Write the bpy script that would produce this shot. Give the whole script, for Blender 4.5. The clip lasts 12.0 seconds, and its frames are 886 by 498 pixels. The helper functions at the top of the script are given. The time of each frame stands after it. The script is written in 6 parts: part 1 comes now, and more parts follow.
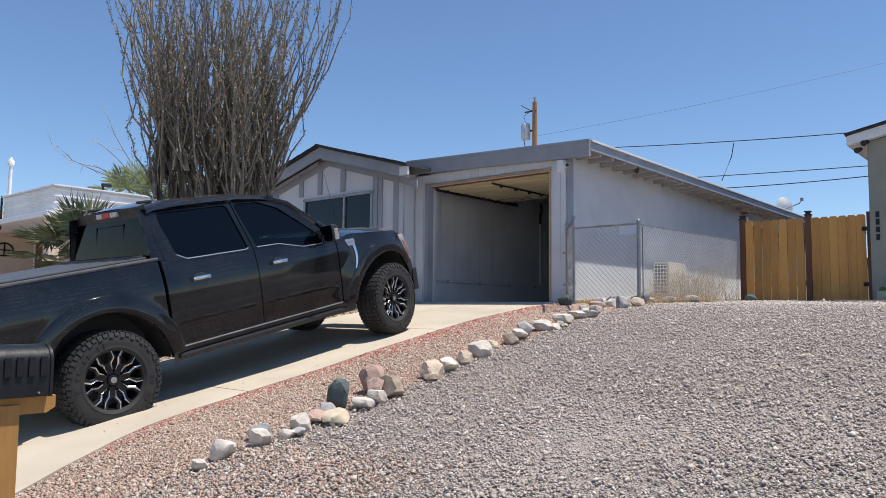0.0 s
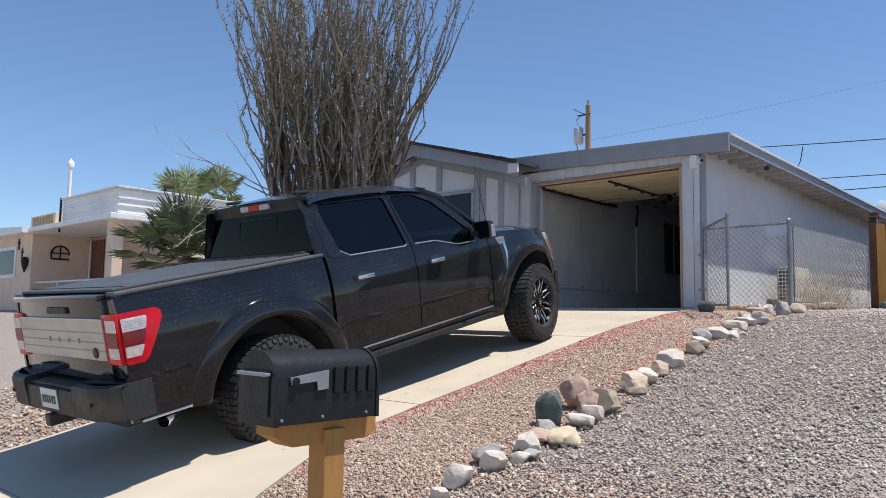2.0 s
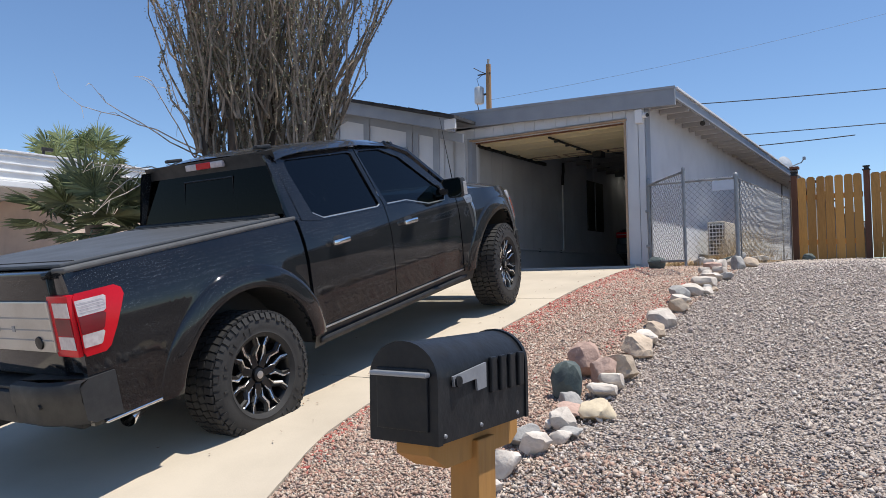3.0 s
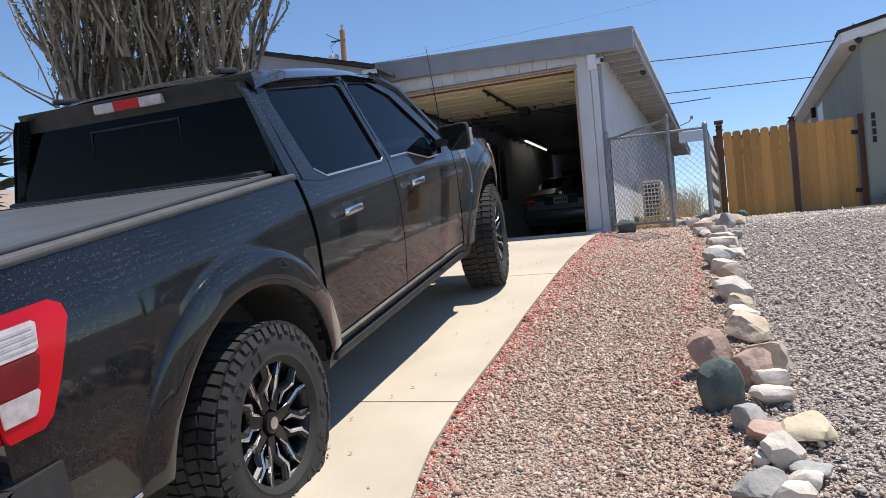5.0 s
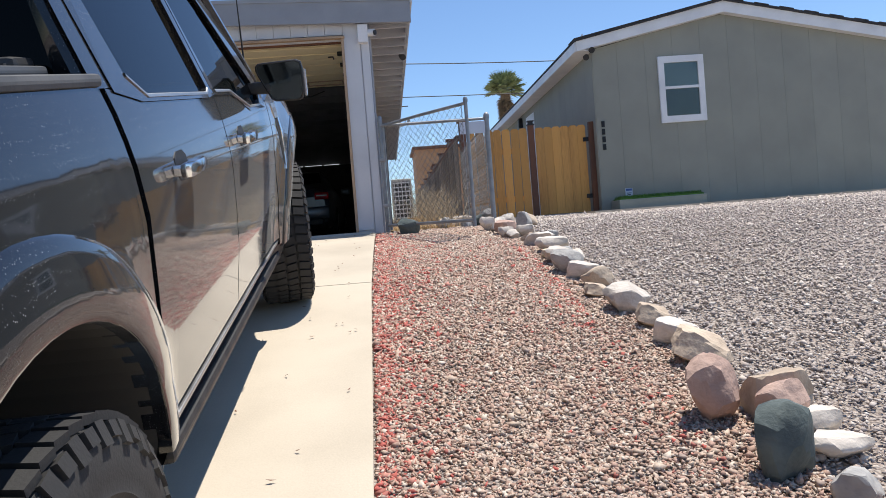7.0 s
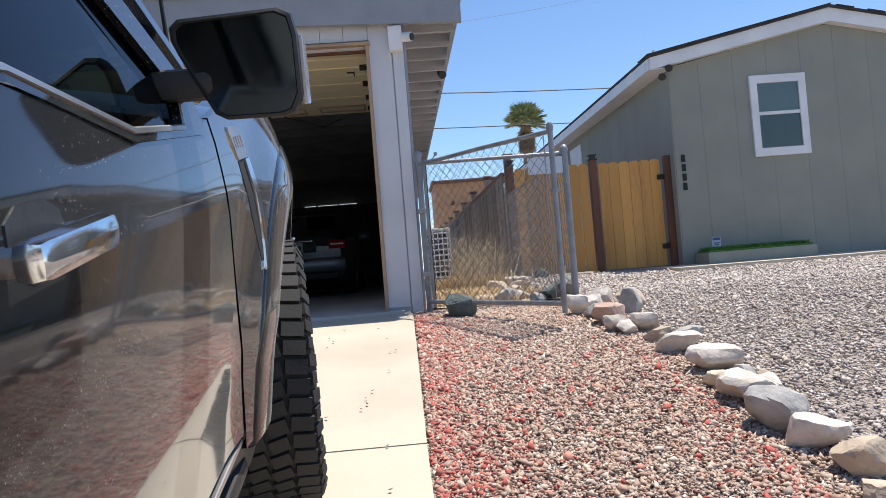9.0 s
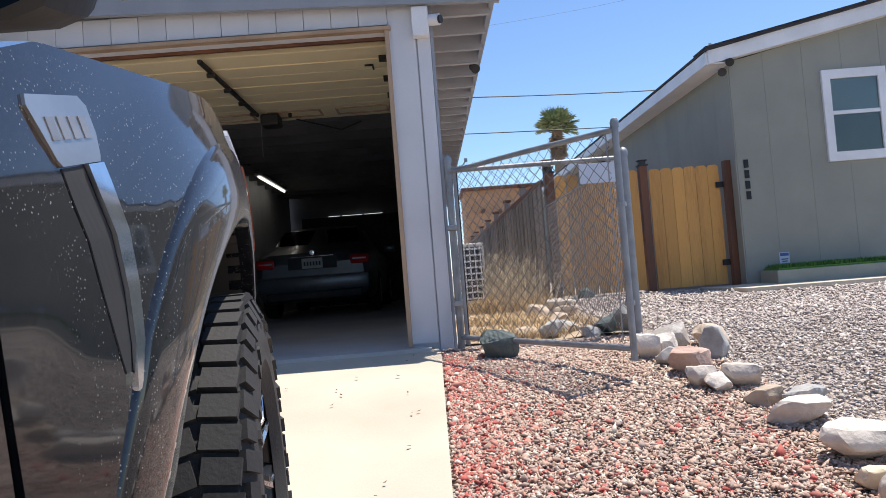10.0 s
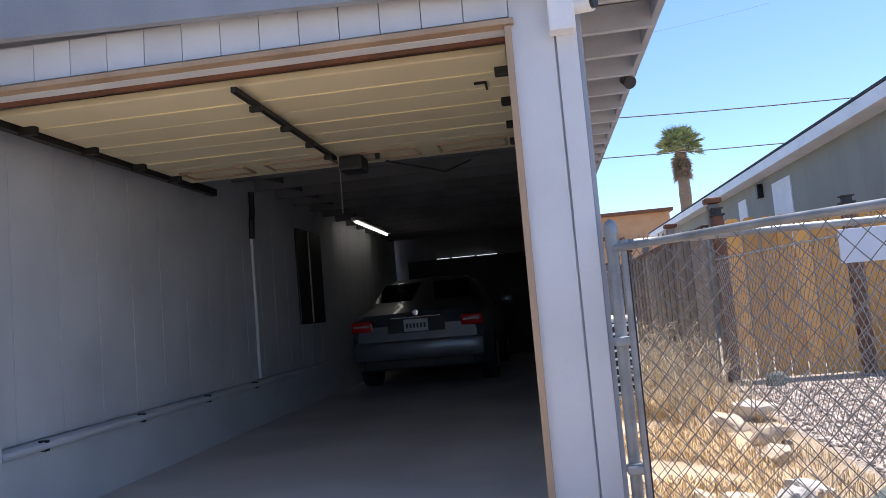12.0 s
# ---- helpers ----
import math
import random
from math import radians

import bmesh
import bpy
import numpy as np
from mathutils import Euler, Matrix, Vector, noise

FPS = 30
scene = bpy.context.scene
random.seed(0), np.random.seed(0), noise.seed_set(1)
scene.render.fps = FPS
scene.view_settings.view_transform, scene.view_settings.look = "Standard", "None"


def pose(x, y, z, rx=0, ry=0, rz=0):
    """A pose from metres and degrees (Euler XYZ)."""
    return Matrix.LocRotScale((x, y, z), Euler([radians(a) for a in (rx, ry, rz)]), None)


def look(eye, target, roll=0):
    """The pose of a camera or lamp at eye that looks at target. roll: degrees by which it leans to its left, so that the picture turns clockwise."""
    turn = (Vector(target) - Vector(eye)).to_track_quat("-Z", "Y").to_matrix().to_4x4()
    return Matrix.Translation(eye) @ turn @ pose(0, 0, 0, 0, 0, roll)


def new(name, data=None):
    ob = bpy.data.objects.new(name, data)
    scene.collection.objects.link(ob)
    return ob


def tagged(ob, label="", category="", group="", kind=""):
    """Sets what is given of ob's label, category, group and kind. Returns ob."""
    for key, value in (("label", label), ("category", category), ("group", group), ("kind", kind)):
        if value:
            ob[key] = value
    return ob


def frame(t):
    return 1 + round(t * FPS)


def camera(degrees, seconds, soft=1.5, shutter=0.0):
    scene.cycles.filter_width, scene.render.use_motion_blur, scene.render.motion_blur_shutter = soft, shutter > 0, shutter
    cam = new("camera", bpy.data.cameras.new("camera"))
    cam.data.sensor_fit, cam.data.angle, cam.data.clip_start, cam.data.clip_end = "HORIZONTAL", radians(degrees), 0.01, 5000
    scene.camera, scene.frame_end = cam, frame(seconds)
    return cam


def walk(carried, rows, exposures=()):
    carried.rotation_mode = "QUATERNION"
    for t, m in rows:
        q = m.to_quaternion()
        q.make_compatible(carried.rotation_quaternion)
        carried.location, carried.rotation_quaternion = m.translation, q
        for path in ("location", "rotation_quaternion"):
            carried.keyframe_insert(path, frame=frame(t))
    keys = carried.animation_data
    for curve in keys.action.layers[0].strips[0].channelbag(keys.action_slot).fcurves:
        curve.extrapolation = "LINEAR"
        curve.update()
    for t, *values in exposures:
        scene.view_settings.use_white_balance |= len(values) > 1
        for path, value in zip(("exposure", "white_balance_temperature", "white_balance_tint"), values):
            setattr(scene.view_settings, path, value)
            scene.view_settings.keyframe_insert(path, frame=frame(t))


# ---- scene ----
cam = camera(61.6, 12.0, 0.6)
PATH = [
    (0, (-0.01, 0.856, -0.153), (-1.311, 2.366, 0.012), 0.6),
    (0.5, (-0.283, 0.721, -0.172), (-1.624, 2.197, -0.015), 1.6),
    (1, (-0.676, 0.625, -0.193), (-2.039, 2.076, -0.004), 2.0),
    (1.5, (-1.184, 0.491, -0.203), (-2.565, 1.922, 0.014), 1.5),
    (2, (-1.701, 0.444, -0.215), (-3.039, 1.919, -0.028), 1.0),
    (2.5, (-2.206, 0.409, -0.194), (-3.44, 1.979, -0.08), 0.4),
    (3, (-2.753, 0.424, -0.186), (-3.854, 2.092, -0.098), -1.0),
    (3.2, (-2.987, 0.451, -0.162), (-4.055, 2.139, -0.064), -1.8),
    (4.8, (-4.633, 1.156, -0.125), (-5.417, 2.996, -0.106), -4.8),
    (5, (-4.794, 1.3, -0.12), (-5.51, 3.167, -0.111), -4.5),
    (5.5, (-5.213, 1.691, -0.115), (-5.731, 3.623, -0.118), -4.0),
    (6, (-5.632, 2.046, -0.127), (-5.9, 4.028, -0.14), -3.7),
    (6.5, (-5.965, 2.376, -0.11), (-5.943, 4.376, -0.14), -4.7),
    (6.7, (-6.048, 2.507, -0.11), (-5.919, 4.502, -0.149), -4.9),
    (8.3, (-6.377, 4.294, 0.162), (-6.249, 6.29, 0.16), -3.2),
    (8.5, (-6.38, 4.548, 0.203), (-6.274, 6.545, 0.225), -3.4),
    (9, (-6.342, 5.065, 0.314), (-6.23, 7.061, 0.363), -4.6),
    (9.3, (-6.335, 5.37, 0.381), (-6.271, 7.366, 0.491), -5.0),
    (9.5, (-6.352, 5.559, 0.407), (-6.309, 7.555, 0.53), -4.7),
    (10, (-6.311, 6.052, 0.458), (-6.276, 8.05, 0.531), -4.5),
    (10.5, (-6.302, 6.586, 0.571), (-6.304, 8.585, 0.636), -5.5),
    (11, (-6.333, 7.074, 0.718), (-6.386, 9.071, 0.811), -6.0),
    (11.5, (-6.379, 7.562, 0.838), (-6.502, 9.554, 0.964), -6.0),
    (12, (-6.437, 7.896, 0.954), (-6.697, 9.872, 1.117), -4.9),
]
walk(cam, [(t, look(eye, target, roll)) for t, eye, target, roll in PATH],
     [(0, 0.06, 6500, 10), (3, 0.08, 6500, 10), (5, 0.18, 6500, 10), (8.5, 0.32, 6500, 10), (10, 0.46, 6500, 12), (11, 0.64, 6500, 14), (12, 0.88, 6350, 14.5)])

# ---- world, sun ----
SUN_DIR = Vector((0.28, 0.15, 1.0)).normalized()
world = bpy.data.worlds.new("sky")
scene.world = world
world.use_nodes = True
wn, wl = world.node_tree.nodes, world.node_tree.links
sky = wn.new("ShaderNodeTexSky")
sky.sky_type, sky.sun_disc = "NISHITA", False
sky.sun_elevation = math.asin(SUN_DIR.z)
sky.sun_rotation = math.atan2(SUN_DIR.x, SUN_DIR.y)
sky.altitude, sky.air_density, sky.dust_density, sky.ozone_density = 600, 1.0, 0.0, 6.3
wn["Background"].inputs[1].default_value = 0.138
wl.new(sky.outputs[0], wn["Background"].inputs[0])
sun = new("sun", bpy.data.lights.new("sun", "SUN"))
sun.data.energy, sun.data.angle, sun.data.color = 5.0, radians(0.53), (1.0, 0.95, 0.87)
sun.matrix_world = look(SUN_DIR * 60, (0, 0, 0))
sun.location = SUN_DIR * 60

# ---- materials ----
MATS = {}


def shader(name):
    m = bpy.data.materials.new(name)
    m.use_nodes = True
    MATS[name] = m
    n = m.node_tree.nodes
    return m, n, m.node_tree.links, n["Principled BSDF"]


def mat(name, a, b=None, scale=3.0, rough=0.7, metal=0.0, bump=0.15, fine=90.0, contrast=0.25, coat=0.0, island=0.0, rand=0.0, stretch=None, rvar=0.12, spec=0.5):
    """A surface that wanders between two colours at two scales, with fine relief."""
    m, n, l, p = shader(name)
    b = b or tuple(c * 0.78 for c in a)
    geo = n.new("ShaderNodeNewGeometry")
    src = geo.outputs["Position"]
    if stretch:
        mp = n.new("ShaderNodeMapping")
        mp.inputs["Scale"].default_value = stretch
        l.new(src, mp.inputs["Vector"])
        src = mp.outputs[0]
    big, small = n.new("ShaderNodeTexNoise"), n.new("ShaderNodeTexNoise")
    big.inputs["Scale"].default_value, big.inputs["Detail"].default_value = scale, 5
    small.inputs["Scale"].default_value, small.inputs["Detail"].default_value = fine, 3
    l.new(src, big.inputs["Vector"]), l.new(src, small.inputs["Vector"])
    add = n.new("ShaderNodeMath")
    add.operation = "MULTIPLY_ADD"
    add.inputs[1].default_value = contrast
    l.new(small.outputs[0], add.inputs[0]), l.new(big.outputs[0], add.inputs[2])
    ramp = n.new("ShaderNodeValToRGB")
    ramp.color_ramp.elements[0].position, ramp.color_ramp.elements[1].position = 0.42, 0.75
    ramp.color_ramp.elements[0].color, ramp.color_ramp.elements[1].color = (*b, 1), (*a, 1)
    l.new(add.outputs[0], ramp.inputs[0])
    col = ramp.outputs[0]
    if island or rand:
        if island:
            val = geo.outputs["Random Per Island"]
        else:
            val = n.new("ShaderNodeObjectInfo").outputs["Random"]
        k = island or rand
        mr = n.new("ShaderNodeMapRange")
        mr.inputs["To Min"].default_value, mr.inputs["To Max"].default_value = 1 - k, 1 + k
        l.new(val, mr.inputs["Value"])
        mul = n.new("ShaderNodeVectorMath")
        mul.operation = "SCALE"
        l.new(col, mul.inputs[0]), l.new(mr.outputs[0], mul.inputs["Scale"])
        col = mul.outputs[0]
    l.new(col, p.inputs["Base Color"])
    rr = n.new("ShaderNodeMapRange")
    rr.inputs["To Min"].default_value, rr.inputs["To Max"].default_value = max(0.02, rough - rvar), min(1, rough + rvar)
    l.new(add.outputs[0], rr.inputs["Value"]), l.new(rr.outputs[0], p.inputs["Roughness"])
    p.inputs["Metallic"].default_value = metal
    p.inputs["Coat Weight"].default_value = coat
    p.inputs["Coat Roughness"].default_value = 0.06
    p.inputs["Specular IOR Level"].default_value = spec
    if bump:
        bp = n.new("ShaderNodeBump")
        bp.inputs["Strength"].default_value, bp.inputs["Distance"].default_value = bump, 0.02
        l.new(add.outputs[0], bp.inputs["Height"]), l.new(bp.outputs[0], p.inputs["Normal"])
    return m


def pebble_mat(name, stops, rough=0.85):
    """Stones whose colour is drawn for each one."""
    m, n, l, p = shader(name)
    geo = n.new("ShaderNodeNewGeometry")
    ramp = n.new("ShaderNodeValToRGB")
    ramp.color_ramp.interpolation = "CONSTANT"
    while len(ramp.color_ramp.elements) < len(stops):
        ramp.color_ramp.elements.new(0.5)
    for i, (e, c) in enumerate(zip(ramp.color_ramp.elements, stops)):
        e.position, e.color = i / len(stops), (*c, 1)
    l.new(geo.outputs["Random Per Island"], ramp.inputs[0])
    nz = n.new("ShaderNodeTexNoise")
    nz.inputs["Scale"].default_value, nz.inputs["Detail"].default_value = 140, 3
    l.new(geo.outputs["Position"], nz.inputs["Vector"])
    mr = n.new("ShaderNodeMapRange")
    mr.inputs["To Min"].default_value, mr.inputs["To Max"].default_value = 0.72, 1.2
    l.new(nz.outputs[0], mr.inputs["Value"])
    mul = n.new("ShaderNodeVectorMath")
    mul.operation = "SCALE"
    l.new(ramp.outputs[0], mul.inputs[0]), l.new(mr.outputs[0], mul.inputs["Scale"])
    l.new(mul.outputs[0], p.inputs["Base Color"])
    p.inputs["Roughness"].default_value = rough
    return m


def ground_mat():
    """Gravel bed under the loose stones: cells of stone with gap shade painted into their joints, bare tan earth far
    off.
    """
    m, n, l, p = shader("gravel_bed")
    geo = n.new("ShaderNodeNewGeometry")
    vo = n.new("ShaderNodeTexVoronoi")
    vo.inputs["Scale"].default_value = 62
    l.new(geo.outputs["Position"], vo.inputs["Vector"])
    ramp = n.new("ShaderNodeValToRGB")
    ramp.color_ramp.interpolation = "CONSTANT"
    cols = [(0.42, 0.34, 0.29), (0.48, 0.40, 0.345), (0.55, 0.47, 0.41), (0.45, 0.37, 0.315), (0.58, 0.51, 0.45)]
    while len(ramp.color_ramp.elements) < 5:
        ramp.color_ramp.elements.new(0.5)
    for i, (e, c) in enumerate(zip(ramp.color_ramp.elements, cols)):
        e.position, e.color = i / 5, (*c, 1)
    sep = n.new("ShaderNodeSeparateColor")
    l.new(vo.outputs["Color"], sep.inputs[0]), l.new(sep.outputs[0], ramp.inputs[0])
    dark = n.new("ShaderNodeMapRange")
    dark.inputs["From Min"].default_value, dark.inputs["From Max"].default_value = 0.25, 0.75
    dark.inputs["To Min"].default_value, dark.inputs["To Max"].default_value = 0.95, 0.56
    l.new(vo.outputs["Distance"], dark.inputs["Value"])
    nz = n.new("ShaderNodeTexNoise")
    nz.inputs["Scale"].default_value, nz.inputs["Detail"].default_value = 0.9, 5
    l.new(geo.outputs["Position"], nz.inputs["Vector"])
    big = n.new("ShaderNodeMapRange")
    big.inputs["To Min"].default_value, big.inputs["To Max"].default_value = 0.75, 1.25
    l.new(nz.outputs[0], big.inputs["Value"])
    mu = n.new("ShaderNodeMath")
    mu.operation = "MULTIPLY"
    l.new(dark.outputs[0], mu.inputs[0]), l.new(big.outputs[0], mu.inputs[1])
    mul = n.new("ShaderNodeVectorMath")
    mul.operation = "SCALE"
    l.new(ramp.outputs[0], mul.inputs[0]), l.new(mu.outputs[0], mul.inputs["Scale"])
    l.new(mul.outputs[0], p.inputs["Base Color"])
    p.inputs["Roughness"].default_value = 0.95
    bp = n.new("ShaderNodeBump")
    bp.invert = True
    bp.inputs["Strength"].default_value, bp.inputs["Distance"].default_value = 0.9, 0.02
    l.new(vo.outputs["Distance"], bp.inputs["Height"]), l.new(bp.outputs[0], p.inputs["Normal"])
    return m


def paint_mat():
    """Black-blue truck paint under clear coat, with dust and dried water spots."""
    m, n, l, p = shader("truck_paint")
    geo = n.new("ShaderNodeNewGeometry")
    vo, nz, fine = n.new("ShaderNodeTexVoronoi"), n.new("ShaderNodeTexNoise"), n.new("ShaderNodeTexNoise")
    vo.inputs["Scale"].default_value = 170
    nz.inputs["Scale"].default_value, nz.inputs["Detail"].default_value = 2.6, 6
    fine.inputs["Scale"].default_value, fine.inputs["Detail"].default_value = 160, 4
    for t in (vo, nz, fine):
        l.new(geo.outputs["Position"], t.inputs["Vector"])
    spot = n.new("ShaderNodeMapRange")
    spot.inputs["From Min"].default_value, spot.inputs["From Max"].default_value = 0.27, 0.12
    l.new(vo.outputs["Distance"], spot.inputs["Value"])
    area = n.new("ShaderNodeMapRange")
    area.inputs["From Min"].default_value, area.inputs["From Max"].default_value = 0.35, 0.54
    area.inputs["To Max"].default_value = 0.8
    l.new(nz.outputs[0], area.inputs["Value"])
    both = n.new("ShaderNodeMath")
    both.operation = "MULTIPLY"
    cell, weight, uneven = n.new("ShaderNodeSeparateColor"), n.new("ShaderNodeMapRange"), n.new("ShaderNodeMath")
    weight.inputs["From Min"].default_value, weight.inputs["From Max"].default_value = 0.3, 1.0
    uneven.operation = "MULTIPLY"
    l.new(vo.outputs["Color"], cell.inputs[0]), l.new(cell.outputs[0], weight.inputs["Value"])
    l.new(spot.outputs[0], uneven.inputs[0]), l.new(weight.outputs[0], uneven.inputs[1])
    l.new(uneven.outputs[0], both.inputs[0]), l.new(area.outputs[0], both.inputs[1])
    dust = n.new("ShaderNodeMath")
    dust.operation = "MULTIPLY"
    l.new(nz.outputs[0], dust.inputs[0]), l.new(fine.outputs[0], dust.inputs[1])
    dm = n.new("ShaderNodeMapRange")
    dm.inputs["From Min"].default_value, dm.inputs["From Max"].default_value = 0.12, 0.5
    dm.inputs["To Min"].default_value, dm.inputs["To Max"].default_value = 0.0, 0.04
    l.new(dust.outputs[0], dm.inputs["Value"])
    mx = n.new("ShaderNodeMath")
    mx.operation = "MAXIMUM"
    l.new(both.outputs[0], mx.inputs[0]), l.new(dm.outputs[0], mx.inputs[1])
    mix = n.new("ShaderNodeMix")
    mix.data_type = "RGBA"
    mix.inputs[6].default_value, mix.inputs[7].default_value = (0.004, 0.005, 0.007, 1), (0.32, 0.32, 0.32, 1)
    l.new(mx.outputs[0], mix.inputs[0]), l.new(mix.outputs[2], p.inputs["Base Color"])
    rg = n.new("ShaderNodeMapRange")
    rg.inputs["To Min"].default_value, rg.inputs["To Max"].default_value = 0.09, 0.6
    l.new(mx.outputs[0], rg.inputs["Value"]), l.new(rg.outputs[0], p.inputs["Roughness"])
    p.inputs["Coat Weight"].default_value = 1.0
    p.inputs["Coat Roughness"].default_value = 0.045
    p.inputs["Coat IOR"].default_value = 1.42
    p.inputs["Sheen Weight"].default_value, p.inputs["Sheen Roughness"].default_value = 0.10, 0.35
    p.inputs["Specular IOR Level"].default_value = 0.15
    return m


def glass_mat(name, tint, gloss_rough=0.01, ior=1.52):
    m, n, l, p = shader(name)
    n.remove(p)
    tr, gl, fr, mx = n.new("ShaderNodeBsdfTransparent"), n.new("ShaderNodeBsdfGlossy"), n.new("ShaderNodeFresnel"), n.new("ShaderNodeMixShader")
    tr.inputs[0].default_value = (*tint, 1)
    gl.inputs["Roughness"].default_value = gloss_rough
    fr.inputs[0].default_value = ior
    l.new(fr.outputs[0], mx.inputs[0]), l.new(tr.outputs[0], mx.inputs[1]), l.new(gl.outputs[0], mx.inputs[2])
    l.new(mx.outputs[0], n["Material Output"].inputs[0])
    return m


def glow_mat(name, colour, power):
    m, n, l, p = shader(name)
    p.inputs["Base Color"].default_value = (*colour, 1)
    p.inputs["Emission Color"].default_value, p.inputs["Emission Strength"].default_value = (*colour, 1), power
    return m


ground_mat(), paint_mat()
pebble_mat("pebbles_pink", [(0.45, 0.295, 0.22), (0.51, 0.37, 0.285), (0.38, 0.245, 0.185), (0.57, 0.45, 0.355), (0.45, 0.29, 0.225), (0.63, 0.53, 0.435), (0.37, 0.28, 0.23), (0.50, 0.38, 0.29)])
pebble_mat("pebbles_grey", [(0.46, 0.385, 0.335), (0.56, 0.48, 0.42), (0.35, 0.295, 0.27), (0.50, 0.415, 0.355), (0.66, 0.59, 0.52), (0.43, 0.37, 0.335), (0.57, 0.48, 0.40), (0.38, 0.32, 0.29)])
pebble_mat("pebbles_red", [(0.50, 0.12, 0.095), (0.44, 0.11, 0.085), (0.55, 0.25, 0.19), (0.40, 0.14, 0.11)])
mat("concrete", (0.56, 0.485, 0.38), (0.46, 0.395, 0.305), 1.3, 0.9, bump=0.12, fine=120, contrast=0.3)
mat("garage_floor", (0.52, 0.50, 0.48), (0.38, 0.37, 0.36), 1.1, 0.75, bump=0.1, fine=90)
mat("wall_grey", (0.67, 0.685, 0.715), (0.59, 0.605, 0.635), 2.2, 0.75, bump=0.1, fine=140, rand=0.05)
mat("trim_grey", (0.34, 0.36, 0.395), (0.28, 0.30, 0.33), 2.5, 0.6, bump=0.12, fine=110, rand=0.04)
mat("inside_grey", (0.58, 0.59, 0.61), (0.49, 0.50, 0.52), 1.5, 0.8, bump=0.1, fine=100)
mat("dim_interior", (0.22, 0.22, 0.22), (0.15, 0.15, 0.15), 2.0, 0.9)
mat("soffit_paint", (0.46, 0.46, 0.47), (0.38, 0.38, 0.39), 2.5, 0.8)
mat("shingle", (0.055, 0.055, 0.06), (0.03, 0.03, 0.032), 6, 0.95, bump=0.5, fine=60, rand=0.25)
mat("roofing", (0.62, 0.62, 0.62), (0.5, 0.5, 0.5), 2, 0.9)
mat("raw_wood", (0.46, 0.33, 0.22), (0.34, 0.23, 0.15), 4, 0.75, stretch=(1, 1, 0.2), bump=0.25, fine=60)
mat("door_cream", (0.84, 0.72, 0.46), (0.78, 0.66, 0.42), 1.6, 0.6, bump=0.06, fine=70)
mat("steel_dark", (0.05, 0.045, 0.04), (0.03, 0.028, 0.026), 8, 0.5, metal=0.6)
mat("rail_plastic", (0.10, 0.10, 0.10), (0.07, 0.07, 0.07), 9, 0.6, bump=0.1)
mat("chain_wire", (0.20, 0.205, 0.21), (0.14, 0.145, 0.15), 9, 0.45, metal=0.5, bump=0)
mat("galvanised", (0.31, 0.32, 0.33), (0.20, 0.21, 0.22), 9, 0.45, metal=0.5, bump=0.1, fine=160)
mat("cedar", (0.58, 0.29, 0.075), (0.38, 0.17, 0.038), 3.2, 0.6, stretch=(1, 1, 0.13), bump=0.25, fine=55, rand=0.22, contrast=0.45)
mat("brown_post", (0.17, 0.065, 0.03), (0.10, 0.04, 0.02), 4, 0.6, stretch=(1, 1, 0.2), bump=0.2)
mat("weathered_wood", (0.27, 0.24, 0.21), (0.17, 0.15, 0.13), 3, 0.9, stretch=(1, 1, 0.15), bump=0.35, fine=50, rand=0.3)
mat("mailbox_post", (0.44, 0.22, 0.06), (0.26, 0.115, 0.03), 5, 0.65, stretch=(1, 1, 0.12), bump=0.3, fine=45, contrast=0.5)
mat("black_metal", (0.010, 0.011, 0.013), (0.018, 0.019, 0.021), 14, 0.38, bump=0.15, fine=70, rvar=0.15, spec=0.3)
mat("flag_grey", (0.34, 0.35, 0.37), (0.26, 0.27, 0.29), 8, 0.45, metal=0.5)
mat("green_grey", (0.30, 0.30, 0.25), (0.26, 0.26, 0.22), 1.7, 0.8, bump=0.12, fine=130, rand=0.03)
mat("white_paint", (0.80, 0.80, 0.80), (0.70, 0.70, 0.70), 3, 0.55, bump=0.05)
mat("blind", (0.62, 0.68, 0.67), (0.54, 0.60, 0.60), 3, 0.7)
mat("turf", (0.08, 0.20, 0.03), (0.05, 0.13, 0.02), 20, 0.9, bump=0.6)
mat("planter", (0.30, 0.31, 0.26), (0.25, 0.26, 0.22), 4, 0.7)
mat("tyre_rubber", (0.030, 0.029, 0.028), (0.019, 0.018, 0.018), 7, 0.75, bump=0.2, fine=120)
mat("rim_black", (0.012, 0.012, 0.013), (0.02, 0.02, 0.02), 9, 0.28, metal=0.3, bump=0)
mat("milled_silver", (0.62, 0.62, 0.63), (0.5, 0.5, 0.5), 20, 0.25, metal=0.95, bump=0)
mat("chrome", (0.80, 0.80, 0.81), (0.68, 0.68, 0.69), 30, 0.1, metal=1, bump=0, rvar=0.05)
mat("satin_silver", (0.55, 0.54, 0.52), (0.46, 0.45, 0.43), 6, 0.32, metal=0.85, bump=0)
mat("black_plastic", (0.018, 0.018, 0.019), (0.028, 0.028, 0.028), 12, 0.5, bump=0.1)
mat("vinyl_black", (0.060, 0.064, 0.070), (0.080, 0.084, 0.090), 3, 0.5, bump=0.1, fine=200)
mat("lens_white", (0.62, 0.56, 0.55), (0.48, 0.40, 0.40), 25, 0.12, bump=0, coat=0.4)
mat("lens_red", (0.60, 0.008, 0.018), (0.48, 0.006, 0.014), 6, 0.15, bump=0, coat=0.15, spec=0.25)
mat("lens_deep", (0.17, 0.005, 0.01), (0.10, 0.004, 0.008), 6, 0.15, bump=0)
